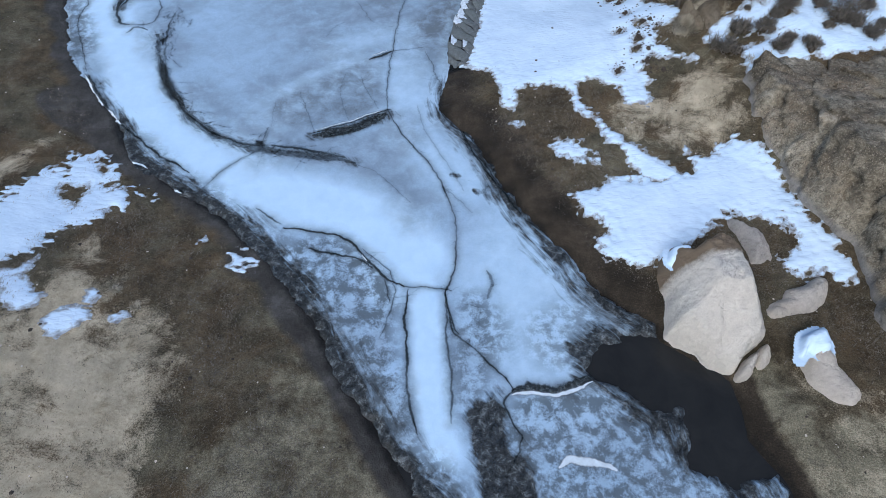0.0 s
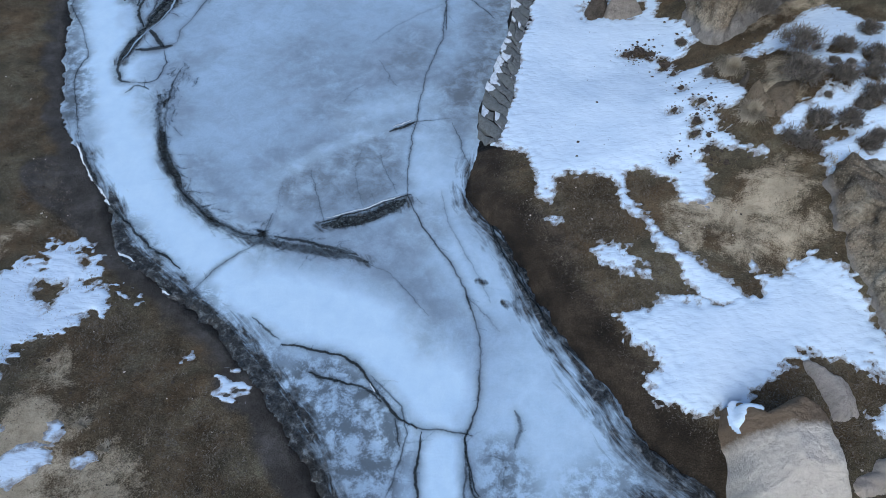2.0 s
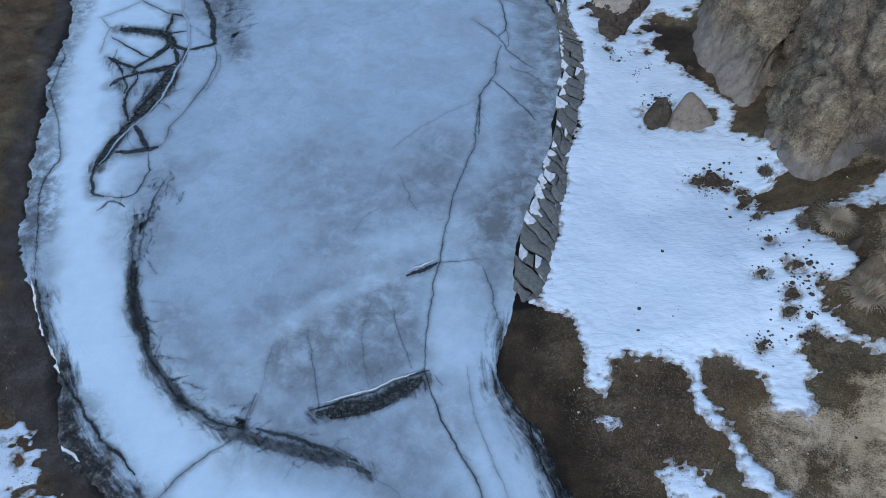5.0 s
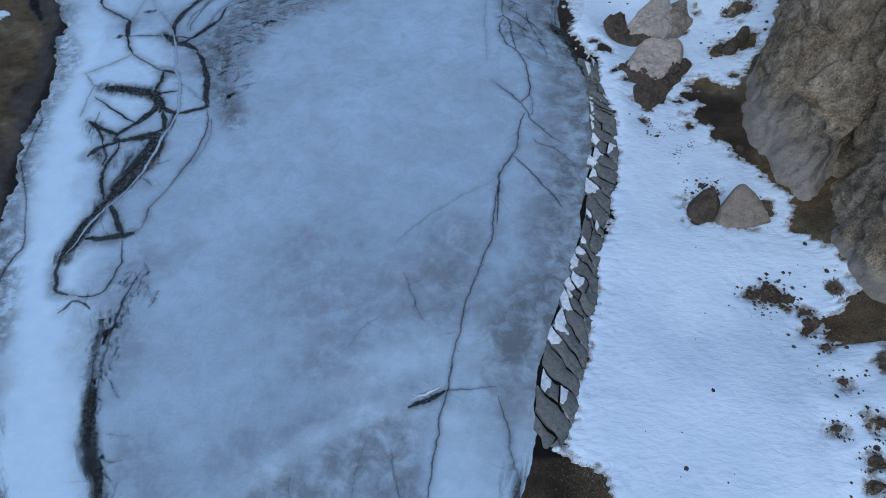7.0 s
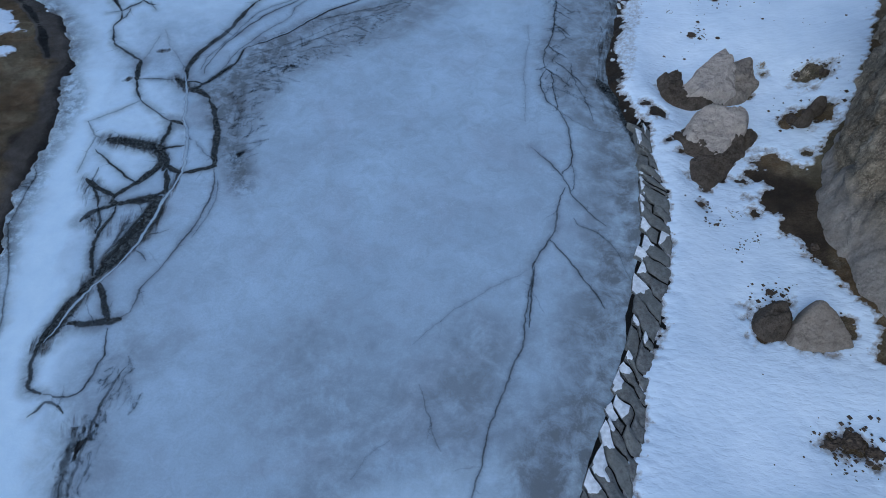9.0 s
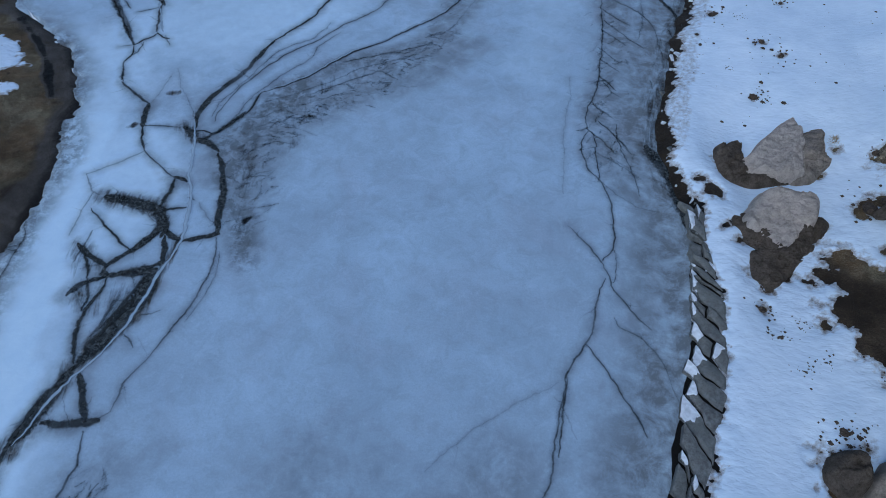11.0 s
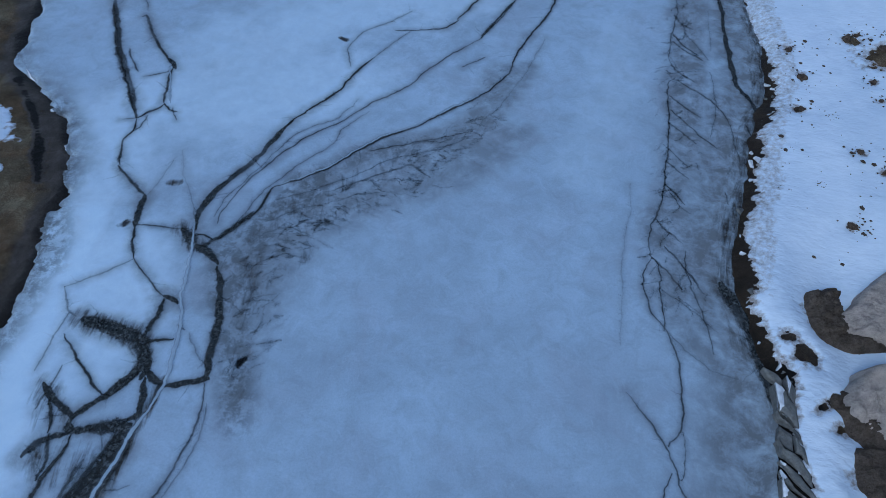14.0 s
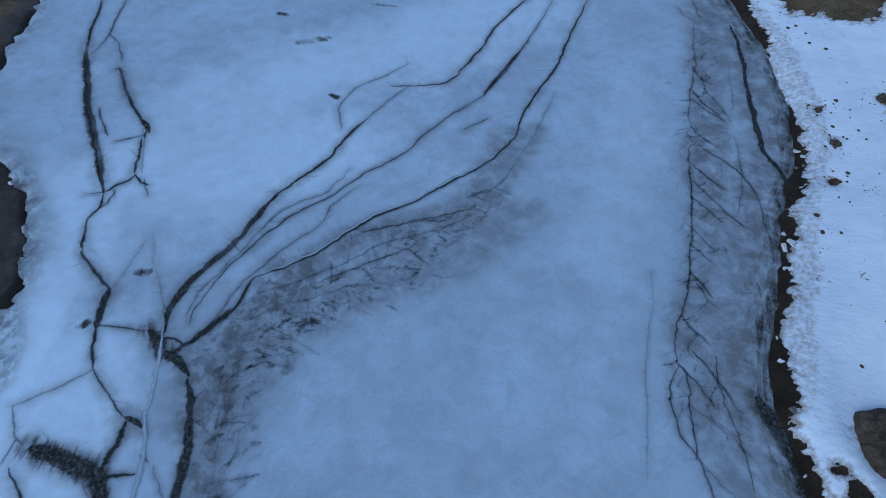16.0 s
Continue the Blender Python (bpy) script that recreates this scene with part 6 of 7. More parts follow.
def faceted(name, outline, base, facets, mat, label, seed=1, edge=0.09, category="boulder", step=0.035, cap=False, rugged=0.36, skirt=0.45):
    """A broken boulder over a plan outline: its top is cut by planes (height, slope to the east, slope to the north)."""
    c = np.array(outline, float).mean(0)
    g = signed(outline, 0.05, 0.3)
    x, y = np.meshgrid(np.arange(g.x0, g.x.max(), step), np.arange(g.y0, g.y.max(), step), indexing="ij")
    s = g(x, y) + 0.16 * (fbm(x, y, 0.45, 4, seed, 0.55) - 0.5)
    z = np.min([h + sx * (x - c[0]) + sy * (y - c[1]) for h, sx, sy in facets], axis=0)
    z = z + 0.12 * (fbm(x, y, 0.6, 3, seed + 1) - 0.5) + 0.10 * (fbm(x, y, 0.16, 4, seed + 2, 0.65) - 0.5)
    z = z + rugged * np.array([broken(Vector((p * 1.6, q * 1.6 + 0.4 * p, seed))) + 0.35 * broken(Vector((p * 5.0, q * 5.0, seed))) for p, q in zip(x.ravel(), y.ravel())]).reshape(x.shape)
    z = np.maximum(z, 0.15) * (1 - np.exp(-np.maximum(s, 0) / edge * 2.2)) - 4.0 * np.maximum(-s, 0)
    v, f, used = sheet(x, y, base + np.maximum(z, -skirt), s > -0.12)
    ob = mesh_object(name, v, f, mat, level=np.clip(0.8 * (y - c[1]) - 0.12 if cap else z, 0, 1).ravel()[used])
    return tagged(ob, label, category)


faceted("boulder", [(5.25, 8.79), (5.14, 8.37), (5.21, 7.73), (5.08, 6.88), (5.53, 6.53), (5.85, 6.26), (6.21, 5.99), (6.48, 5.96), (6.68, 6.22), (7.34, 6.74), (7.21, 7.03), (6.69, 7.61), (6.62, 8.09), (6.53, 8.36), (6.27, 8.63), (6.02, 8.62), (5.65, 8.42), (5.43, 8.73), (5.33, 8.83)], -0.1, [(2.37, 0.25, 1.25), (2.05, 0.02, 0.05), (2.35, 1.5, 0.1), (2.83, -1.6, 0.33)], CAPPED_ROCK, "large pale cream boulder with a brown cap at the water's edge", 3, 0.1, cap=True, rugged=0.10)
faceted("boulder", [(6.47, 6.0), (6.63, 6.23), (6.94, 6.44), (7.03, 6.33), (6.89, 6.0), (6.68, 5.8), (6.47, 5.8)], 0.05, [(0.45, 0.1, 0.3), (0.5, -0.4, 0.3)], PALE_ROCK, "small pale stone leaning on the large boulder", 4, 0.1, rugged=0.15)
faceted("boulder", [(6.94, 6.41), (7.28, 6.62), (7.29, 6.31), (7.13, 6.04), (6.89, 5.96)], 0.1, [(0.42, 0.2, 0.2), (0.5, 0.5, -0.3)], PALE_ROCK, "small broken stone beside the large pale boulder", 34, 0.1, rugged=0.15)
faceted("boulder", [(7.07, 9.92), (7.25, 9.98), (7.55, 9.67), (7.94, 9.38), (8.07, 8.79), (7.9, 8.57), (7.39, 8.57), (7.39, 8.89), (7.23, 9.39), (7.08, 9.69)], 0.45, [(0.62, 0.1, 0.2), (0.7, 0.5, 0.1), (0.7, -0.5, 0.3)], GREY_ROCK, "grey-brown boulder half sunk in snow", 5, 0.2, rugged=0.2)
faceted("boulder", [(7.9, 7.67), (8.0, 7.91), (8.41, 8.0), (8.78, 8.2), (9.08, 7.97), (8.97, 7.65), (8.64, 7.34), (8.05, 7.21), (7.55, 7.16), (7.48, 7.43)], 0.4, [(0.48, 0.1, 0.3), (0.6, 0.4, 0.1)], PALE_ROCK, "low brown-grey boulder between snow and soil", 6, 0.3, rugged=0.25)
faceted("boulder", [(7.84, 6.13), (7.92, 6.38), (8.13, 6.4), (8.43, 6.18), (8.54, 5.95), (8.78, 5.55), (8.91, 5.27), (8.64, 4.96), (8.35, 4.96), (7.96, 5.32), (7.81, 5.69)], 0.2, [(0.72, 0.05, 0.50), (0.95, 0.0, 0.05), (1.3, 0.9, 0.0)], PALE_ROCK, "pale rounded boulder with snow on its top", 7, 0.22, rugged=0.10)
faceted("snow_cap", [(7.51, 5.9), (7.65, 6.2), (7.78, 6.43), (8.17, 6.65), (8.27, 6.54), (8.25, 6.2), (8.19, 6.1), (7.95, 6.07), (7.85, 6.25), (7.71, 6.12), (7.56, 5.9)], 0.9, [(0.24, 0.1, 0.1), (0.26, 0.0, 0.0)], SNOW, "white snow cap lying on the pale boulder", 8, 0.08, "snow", rugged=0.05, skirt=0.06)
faceted("snow_cap", [(5.19, 8.36), (5.31, 8.6), (5.49, 8.57), (5.64, 8.46), (5.54, 8.25), (5.37, 8.26), (5.25, 8.23)], 1.1, [(0.28, 1.0, 0.1), (0.5, 0.2, 0)], SNOW, "small snow cap on the large pale boulder", 9, 0.06, "snow", rugged=0.05, skirt=0.06)
faceted("boulder", [(2.6, 31.49), (2.95, 31.95), (3.57, 32.9), (4.02, 33.37), (4.21, 32.78), (4.31, 31.98), (4.27, 31.27), (4.06, 31.0), (3.28, 30.99), (2.66, 31.1)], 0.1, [(0.67, 0.24, 0.05), (0.85, -0.3, 0.2), (0.95, 0.6, 0.25)], GREY_ROCK, "angular grey boulder with a sharp crest on snow", 11, 0.08, rugged=0.14)
faceted("boulder", [(4.07, 32.7), (4.6, 33.15), (4.94, 32.96), (4.84, 32.09), (5.05, 31.93), (4.62, 31.25), (4.32, 30.99), (3.94, 30.98), (4.03, 31.59), (4.0, 32.26)], 0.3, [(0.52, 0.06, 0.24), (0.7, -0.5, 0.1), (0.7, 0.4, -0.3)], BROWN_ROCK, "brown boulder behind the crested one", 12, 0.2, rugged=0.25)
# dark base rock, drawn out eastward to paint the shaded underside of the crest
faceted("boulder", [(1.94, 31.87), (2.18, 32.17), (2.78, 32.26), (2.82, 31.98), (2.98, 31.74), (2.96, 31.26), (4.18, 31.45), (4.36, 31.09), (3.04, 30.72), (2.36, 30.71), (2.05, 31.13)], 0.05, [(0.45, 0.09, 0.15)], DARK_ROCK, "low dark rock ledge, also the painted shade under the crested boulder", 13, 0.25, rugged=0.4)
faceted("boulder", [(2.62, 29.46), (2.92, 30.12), (3.38, 30.39), (3.48, 30.29), (4.0, 30.28), (4.41, 30.24), (4.47, 29.84), (4.22, 29.32), (3.88, 28.8), (3.76, 28.48), (3.47, 28.44), (2.99, 28.79), (2.67, 29.06)], 0.0, [(0.71, 0.14, 0.31), (0.98, 0.3, 0.02), (1.05, 0.6, 0.2), (1.15, -0.5, 0.1)], GREY_ROCK, "large grey boulder with a fissured top", 14, 0.1, rugged=0.16)
faceted("boulder", [(2.14, 29.51), (2.32, 29.76), (2.83, 29.72), (3.66, 29.96), (4.55, 30.02), (4.87, 29.64), (4.27, 28.59), (3.8, 27.95), (3.48, 27.45), (3.23, 27.09), (2.87, 27.4), (2.67, 27.56), (2.63, 28.08), (2.75, 28.43), (2.39, 28.98)], 0.0, [(0.41, 0.09, 0.02)], DARK_ROCK, "dark gravelly rock base under the grey boulder", 15, 0.3, rugged=0.4)
faceted("boulder", [(3.74, 23.13), (3.90, 23.50), (4.32, 23.72), (4.60, 23.55), (4.66, 23.18), (4.42, 22.80), (4.10, 22.68), (3.84, 22.84)], 0.3, [(0.66, 0.1, 0.2), (0.74, -0.5, 0.2), (0.76, 0.4, -0.3)], DARK_ROCK, "small rounded dark grey rock in the snow", 16, 0.25, rugged=0.3)
faceted("boulder", [(4.33, 22.74), (4.42, 23.02), (4.70, 23.42), (4.92, 23.52), (5.25, 23.30), (5.68, 22.88), (5.72, 22.66), (5.15, 22.50), (4.44, 22.55)], 0.3, [(0.70, 0.14, 0.85), (1.05, -0.4, 0.3), (1.1, 0.4, 0.3)], BROWN_ROCK, "pointed grey boulder in the snow", 17, 0.12, rugged=0.16)
faceted("rock_outcrop", [(7.16, 17.02), (7.31, 17.15), (7.48, 16.89), (7.79, 16.31), (7.8, 16.29), (7.41, 16.45), (7.26, 16.82)], 1.7, [(0.75, 0.3, 0.75), (0.95, -1.0, 0.3), (1.0, 1.2, 0.3)], CLIFF_ROCK, "brown slab of rock among shrubs and dead grass", 19, 0.1, rugged=0.2)
faceted("rock_outcrop", [(7.22, 17.59), (7.25, 17.79), (7.44, 17.71), (7.33, 17.39), (7.34, 17.41)], 1.72, [(0.65, 0.5, 0.5), (0.8, -1.0, 0.2)], DARK_ROCK, "dark upright rock beside the brown slab", 20, 0.1, rugged=0.2)
faceted("rock_outcrop", [(7.65, 17.3), (8.18, 17.71), (8.8, 17.53), (8.92, 17.12), (8.72, 16.72), (8.3, 16.33), (7.92, 16.2), (7.79, 16.41)], 1.88, [(0.75, -0.25, 0.1), (0.85, -0.7, 0.1), (0.8, 0.3, -0.3)], CLIFF_ROCK, "low earthy mound behind the brown slab", 24, 0.8, rugged=0.15)
rock("boulder", [(5.51, 29.92), (5.77, 30.07), (6.01, 30.03), (5.99, 29.88), (5.68, 29.80)], 0.95, 0.3, DARK_ROCK, "small dark rock on the snow by the cliff", 0.7, (0, 0), 22, 0.08, size=(20, 40))
rock("boulder", [(5.95, 30.41), (6.12, 30.64), (6.38, 30.58), (6.36, 30.38), (6.11, 30.30)], 1.0, 0.35, DARK_ROCK, "small dark rock on the snow by the cliff", 0.7, (0, 0), 23, 0.08, size=(20, 40))



def crag(x, y, z, seed):
    """Relief of weathered rock: broken faces of three sizes, joints and fissures."""
    p = Vector((x + seed, y, z))
    slant = Vector((p.x + 0.3 * z, p.y - 0.2 * z, p.z * 0.45))
    joint = noise.voronoi(slant * 0.55)[0]
    split = noise.voronoi(p * 1.5 + 0.3 * noise.noise_vector(p * 2.0))[0]
    return (0.35 * noise.fractal(p * 0.35, 1.0, 2.0, 3) + 0.9 * broken(slant * 0.6) + 0.5 * broken(p * 1.5) + 0.22 * broken(p * 4.0)
            + 0.22 * noise.fractal(p * 3.0, 0.5, 2.0, 4) - 0.9 * math.exp(-9 * (joint[1] - joint[0])) - 0.3 * math.exp(-12 * (split[1] - split[0])))


def cliff(name, foot, depth, mat, label, seed=1, relief=0.5, rise=0.6, foot_high=3.0, step=0.09):
    """A rock wall along a foot line (x, y, z, height, lean), rising on its left side, with a rough top running back."""
    foot = np.array(foot, float)
    line = spline(foot[:, :2], step)
    nearest = [int(np.argmin(np.hypot(*(line - p).T))) for p in foot[:, :2]]
    z0, tall, lean = (np.interp(np.arange(len(line)), nearest, foot[:, k]) for k in (2, 3, 4))
    tangent = np.gradient(line, axis=0)
    kernel = np.ones(15) / 15
    tangent = np.stack([np.convolve(np.pad(tangent[:, k], 7, "edge"), kernel, "valid") for k in (0, 1)], 1)
    tangent /= np.linalg.norm(tangent, axis=1)[:, None]
    inward = np.stack([-tangent[:, 1], tangent[:, 0]], 1)
    rows = []
    for a in np.concatenate([np.linspace(0, 1, int(tall.max() / step)), 1 + np.linspace(0.01, 1, 40)]):
        h, beyond = min(a, 1.0), max(0, a - 1)
        back = lean * tall * h + 1.5 * 0.25 * tall * max(0, h - 0.75) ** 2 + beyond * depth
        z = z0 - 0.5 + (tall + 0.5) * h + beyond * rise
        here = np.array([crag(q[0], q[1], w, seed) for q, w in zip(line + inward * back[:, None], z)])
        here = here * (0.35 + 0.65 * smooth(0.0, 0.9, z - z0))
        p = line + inward * (back - relief * here)[:, None]
        rows.append(np.column_stack([p, z + 0.45 * relief * here * smooth(0.8, 1.05, a)]))
    v = np.array(rows)
    n, k = v.shape[:2]
    i = np.arange(n * k).reshape(n, k)
    faces = np.stack([i[:-1, :-1], i[1:, :-1], i[1:, 1:], i[:-1, 1:]], -1).reshape(-1, 4)
    level = np.clip((v[:, :, 2] - z0) / foot_high, 0, 1)
    return tagged(mesh_object(name, v.reshape(-1, 3), faces[:, ::-1], mat, level=level), label, "cliff", kind="structure")


cliff("cliff_north", [(15.0, 36.0, 1.8, 6.5, 0.12), (10.0, 35.2, 1.5, 6.5, 0.12), (7.95, 33.9, 1.2, 6.5, 0.12), (7.3, 31.75, 1.0, 6.5, 0.12), (6.8, 30.3, 0.9, 6.5, 0.12), (6.05, 28.6, 0.8, 6.5, 0.12),
      (5.9, 27.8, 0.75, 6.5, 0.12), (6.15, 26.9, 0.75, 6.4, 0.12), (6.5, 25.5, 0.75, 6.4, 0.12), (6.9, 24.1, 0.8, 6.4, 0.12), (6.85, 23.1, 0.85, 6.4, 0.1), (6.75, 22.5, 0.9, 6.4, 0.08),
      (6.68, 21.8, 1.0, 6.5, 0.07), (6.8, 20.9, 1.3, 6.5, 0.08), (7.05, 20.05, 1.5, 6.3, 0.25), (7.4, 19.75, 1.6, 6.0, 0.55), (8.1, 19.9, 1.8, 5.5, 0.85), (8.9, 20.4, 1.9, 5.3, 0.85), (9.6, 20.65, 2.0, 5.3, 0.8), (13.0, 21.8, 2.5, 5.0, 0.5), (17.0, 22.3, 2.7, 5.0, 0.5)],
      5.0, FOOT_ROCK, "weathered brown rock cliff with pale foot", 31, 0.42, foot_high=1.8)
cliff("cliff_spur", [(6.9, 28.0, 0.8, 2.6, 0.3), (6.1, 27.75, 0.8, 2.6, 0.2), (5.7, 27.4, 0.75, 2.7, 0.15), (5.6, 26.6, 0.75, 2.8, 0.2), (5.7, 25.3, 0.75, 2.7, 0.4), (6.0, 23.95, 0.8, 2.2, 0.45), (6.3, 23.35, 0.85, 1.8, 0.4), (6.7, 23.2, 0.85, 1.6, 0.3), (7.4, 23.9, 0.9, 1.6, 0.3)],
      1.6, FOOT_ROCK, "pale lobe of rock at the foot of the cliff", 59, 0.32, rise=0.5, foot_high=5.0)
cliff("cliff_south", [(17.0, 15.9, 2.6, 0.6, 0.3), (13.0, 15.3, 2.4, 0.6, 0.3), (10.6, 14.95, 2.1, 0.5, 0.3), (9.3, 14.65, 1.85, 0.5, 0.3), (8.6, 14.45, 1.8, 0.8, 0.3), (8.25, 14.2, 1.8, 0.8, 0.3), (8.2, 13.7, 1.7, 0.9, 0.3), (8.15, 13.06, 1.5, 1.1, 0.3),
      (8.25, 12.5, 1.3, 1.4, 0.3), (8.5, 11.7, 1.1, 1.7, 0.28), (8.75, 11.15, 1.05, 1.8, 0.26), (8.88, 10.42, 1.0, 2.0, 0.26), (9.28, 9.72, 0.9, 2.1, 0.26), (9.66, 8.8, 0.8, 2.2, 0.26), (9.78, 7.9, 0.7, 2.2, 0.26), (9.65, 6.85, 0.7, 2.2, 0.26),
      (9.95, 6.0, 0.7, 2.1, 0.3), (11.0, 5.2, 1.0, 2.0, 0.3), (14.0, 4.5, 1.2, 2.0, 0.3), (17.0, 4.0, 1.4, 2.0, 0.3)],
      5.5, FOOT_ROCK, "sloping brown rock face with pale foot", 47, 0.42, rise=0.5, foot_high=1.3)


# ---------------------------------------------------------------- broken ice along the east shore
shore = spline(RIGHT, 0.05)
bank = spline(SHELF, 0.05)


def shore_point(s, across):
    p = shore[np.argmin(np.abs(shore[:, 1] - s))]
    q = bank[np.argmin(np.abs(bank[:, 1] - s))]
    return p + (q - p) * across


def slab(near, far, lo, hi, white, seed):
    """One tipped plate of shore ice between two gaps; white: share of it under snow at the river end."""
    a = np.random.RandomState(seed)
    rows, cols = 13, 5
    u, w = np.meshgrid(np.linspace(lo, hi, rows), np.linspace(0, 1, cols), indexing="ij")
    tread = np.linspace(0, 1, len(near))

    def spot(u, w):
        p = np.stack([np.interp(u, tread, near[:, k]) for k in (0, 1)], -1)
        q = np.stack([np.interp(u, tread, far[:, k]) for k in (0, 1)], -1)
        return p + (q - p) * w[..., None]

    xy = spot(u, w)
    xy = xy + 0.03 * (np.stack([vnoise(xy[..., 0], xy[..., 1], 0.16, seed), vnoise(xy[..., 0], xy[..., 1], 0.16, seed + 50)], -1) - 0.5)
    middle = xy.reshape(-1, 2).mean(0)
    thing = new("ice_slab")
    thing.location = (middle[0], middle[1], 0.0)
    tagged(thing, "tipped grey-green slab of broken shore ice with snowy end" if white else "tipped bare grey-green slab of broken shore ice", "ice slab", "broken ice slabs along the shore")
    across = (u - lo) / (hi - lo)
    top = 0.07 + 0.07 * a.rand() + 0.13 * (1 - across) * (0.3 + a.rand()) + (0.02 + 0.06 * a.rand()) * (w - 0.4) + 0.12 * u
    top = top + 0.02 * (vnoise(xy[..., 0], xy[..., 1], 0.12, seed + 9) - 0.5)
    top = np.maximum(top, ground_level(xy[..., 0], xy[..., 1]) + 0.04 + 0.03 * (1 - across))
    rim = (w == 0) | (w == 1) | (across == 0) | (across == 1)

    def plate(name, keep, base, mat):
        n = int(keep * rows)
        p = xy[:n] - middle
        upper = np.concatenate([p, base[:n, :, None]], 2).reshape(-1, 3)
        lower = np.concatenate([p * 1.0, np.full((n, cols, 1), -0.08)], 2).reshape(-1, 3)
        if mat is SNOW_LIP:
            lower[:, 2] = upper[:, 2] - 0.06
        i = np.arange(n * cols).reshape(n, cols)
        quads = np.stack([i[:-1, :-1], i[1:, :-1], i[1:, 1:], i[:-1, 1:]], -1).reshape(-1, 4)
        edge = np.concatenate([i[0, :], i[1:, -1], i[-1, -2::-1], i[-2:0:-1, 0]])
        skirt = np.stack([edge, np.roll(edge, -1), np.roll(edge, -1) + n * cols, edge + n * cols], -1)
        bm = bmesh.new()
        vs = [bm.verts.new(q) for q in np.vstack([upper, lower])]
        for f in np.vstack([quads, skirt]):
            bm.faces.new([vs[k] for k in f])
        bmesh.ops.recalc_face_normals(bm, faces=bm.faces)
        loose = [q for q in bm.verts if not q.link_faces]
        bmesh.ops.delete(bm, geom=loose, context="VERTS")
        me = bpy.data.meshes.new(name)
        bm.to_mesh(me), bm.free()
        me.materials.append(mat)
        new(name, me).parent = thing

    plate("slab", 1.0, top - 0.02 * rim, BLOCK)
    if white:
        inset = middle + (xy - middle) * 1.0
        start = 0.06 * a.rand()
        white = white + start
        edge_of_snow = 0.012 - 0.05 * (1 - smooth(start - 0.06, start + 0.02, across + 0.12 * w)) - 0.05 * smooth(white - 0.15, white + 0.1, across + 0.5 * np.maximum(0.45 - w, 0) + 0.3 * (vnoise(inset[..., 0], inset[..., 1], 0.13, seed + 3) - 0.5)) - 0.006 * rim
        plate("snow_top", min(1.0, white + 0.12), top + edge_of_snow, SNOW_LIP)


def gap(s, seed):
    """A wavy break that runs slantwise from the river to the snow bank."""
    a = np.random.RandomState(seed)
    wide = np.linalg.norm(shore_point(s, 1.0) - shore_point(s, 0.0))
    slant = wide * (1.15 + 0.5 * (float(vnoise(np.array([s]), np.array([0.0]), 1.3, 7)[0]) - 0.5))
    f = np.linspace(-0.05, 1.12, 14)
    p = np.array([shore_point(s + slant * (0.5 - k), k) for k in f])
    bend = 0.11 * (vnoise(f * wide, f * 0 + s, 0.25, 5) - 0.5) + 0.02 * np.sin(7 * f + 0.8 * s)
    return p + np.column_stack([bend, bend])


along, last = 16.6, None
for k in range(60):
    if along > 30.2:
        break
    a = np.random.RandomState(900 + k)
    line = gap(along, 700 + k)
    if last is not None:
        open_by = (0.035 + 0.05 * a.rand()) * np.linspace(1.3, 0.5, len(line))[:, None] * (0, 1)
        near, far = last + open_by, line - open_by
        lo = 0.18 * a.rand() ** 1.5
        snowy = 0.4 if along < 17.8 else 0.45 if along > 27.5 else 0.92
        if a.rand() < 0.35:                                                              # broken across as well
            cut = 0.45 + 0.25 * a.rand()
            slab(near, far, lo, cut - 0.02, (0.45 + 0.3 * a.rand()) if a.rand() < snowy else 0, 40 + k)
            slab(near, far, cut + 0.02, 1.0, (0.25 + 0.25 * a.rand()) if a.rand() < 0.2 else 0, 140 + k)
        else:
            slab(near, far, lo, 1.0, (0.22 + 0.2 * a.rand()) if a.rand() < snowy else 0, 40 + k)
    last = line
    along += 0.26 + 0.36 * a.rand() ** 1.3


def shard(x, y, size, seed):
    """A loose tilted splinter of ice at the shore."""
    a = np.random.RandomState(seed)
    bm = bmesh.new()
    ring = [(size * (0.6 + 0.6 * a.rand()) * math.cos(t), 0.7 * size * (0.6 + 0.6 * a.rand()) * math.sin(t)) for t in np.sort(a.uniform(0, 6.28, 5))]
    up = [bm.verts.new((u, w, 0.03)) for u, w in ring]
    low = [bm.verts.new((u, w, -0.03)) for u, w in ring]
    bm.faces.new(up), bm.faces.new(low[::-1])
    for j in range(5):
        bm.faces.new((up[j], low[j], low[(j + 1) % 5], up[(j + 1) % 5]))
    bmesh.ops.recalc_face_normals(bm, faces=bm.faces)
    me = bpy.data.meshes.new("ice_shard")
    bm.to_mesh(me), bm.free()
    me.materials.append(SNOW_LIP if a.rand() < 0.4 else BLOCK)
    ob = new("ice_shard", me)
    ob.matrix_world = pose(x, y, float(max(ground_level(x, y), 0)) + 0.05, 35 * a.randn() * 0.5, 18 * a.randn(), 360 * a.rand())
    tagged(ob, "small broken splinter of shore ice", "ice shard", "loose ice shards at the shore")


for k in range(18):
    a = np.random.RandomState(1500 + k)
    y = 29.4 + 11.0 * a.rand() ** 1.3
    p = shore[np.argmin(np.abs(shore[:, 1] - y))]
    q = bank[np.argmin(np.abs(bank[:, 1] - y))]
    w = a.rand()
    shard(p[0] + (q[0] - p[0]) * w, y, 0.05 + 0.11 * a.rand() ** 2, 1600 + k)


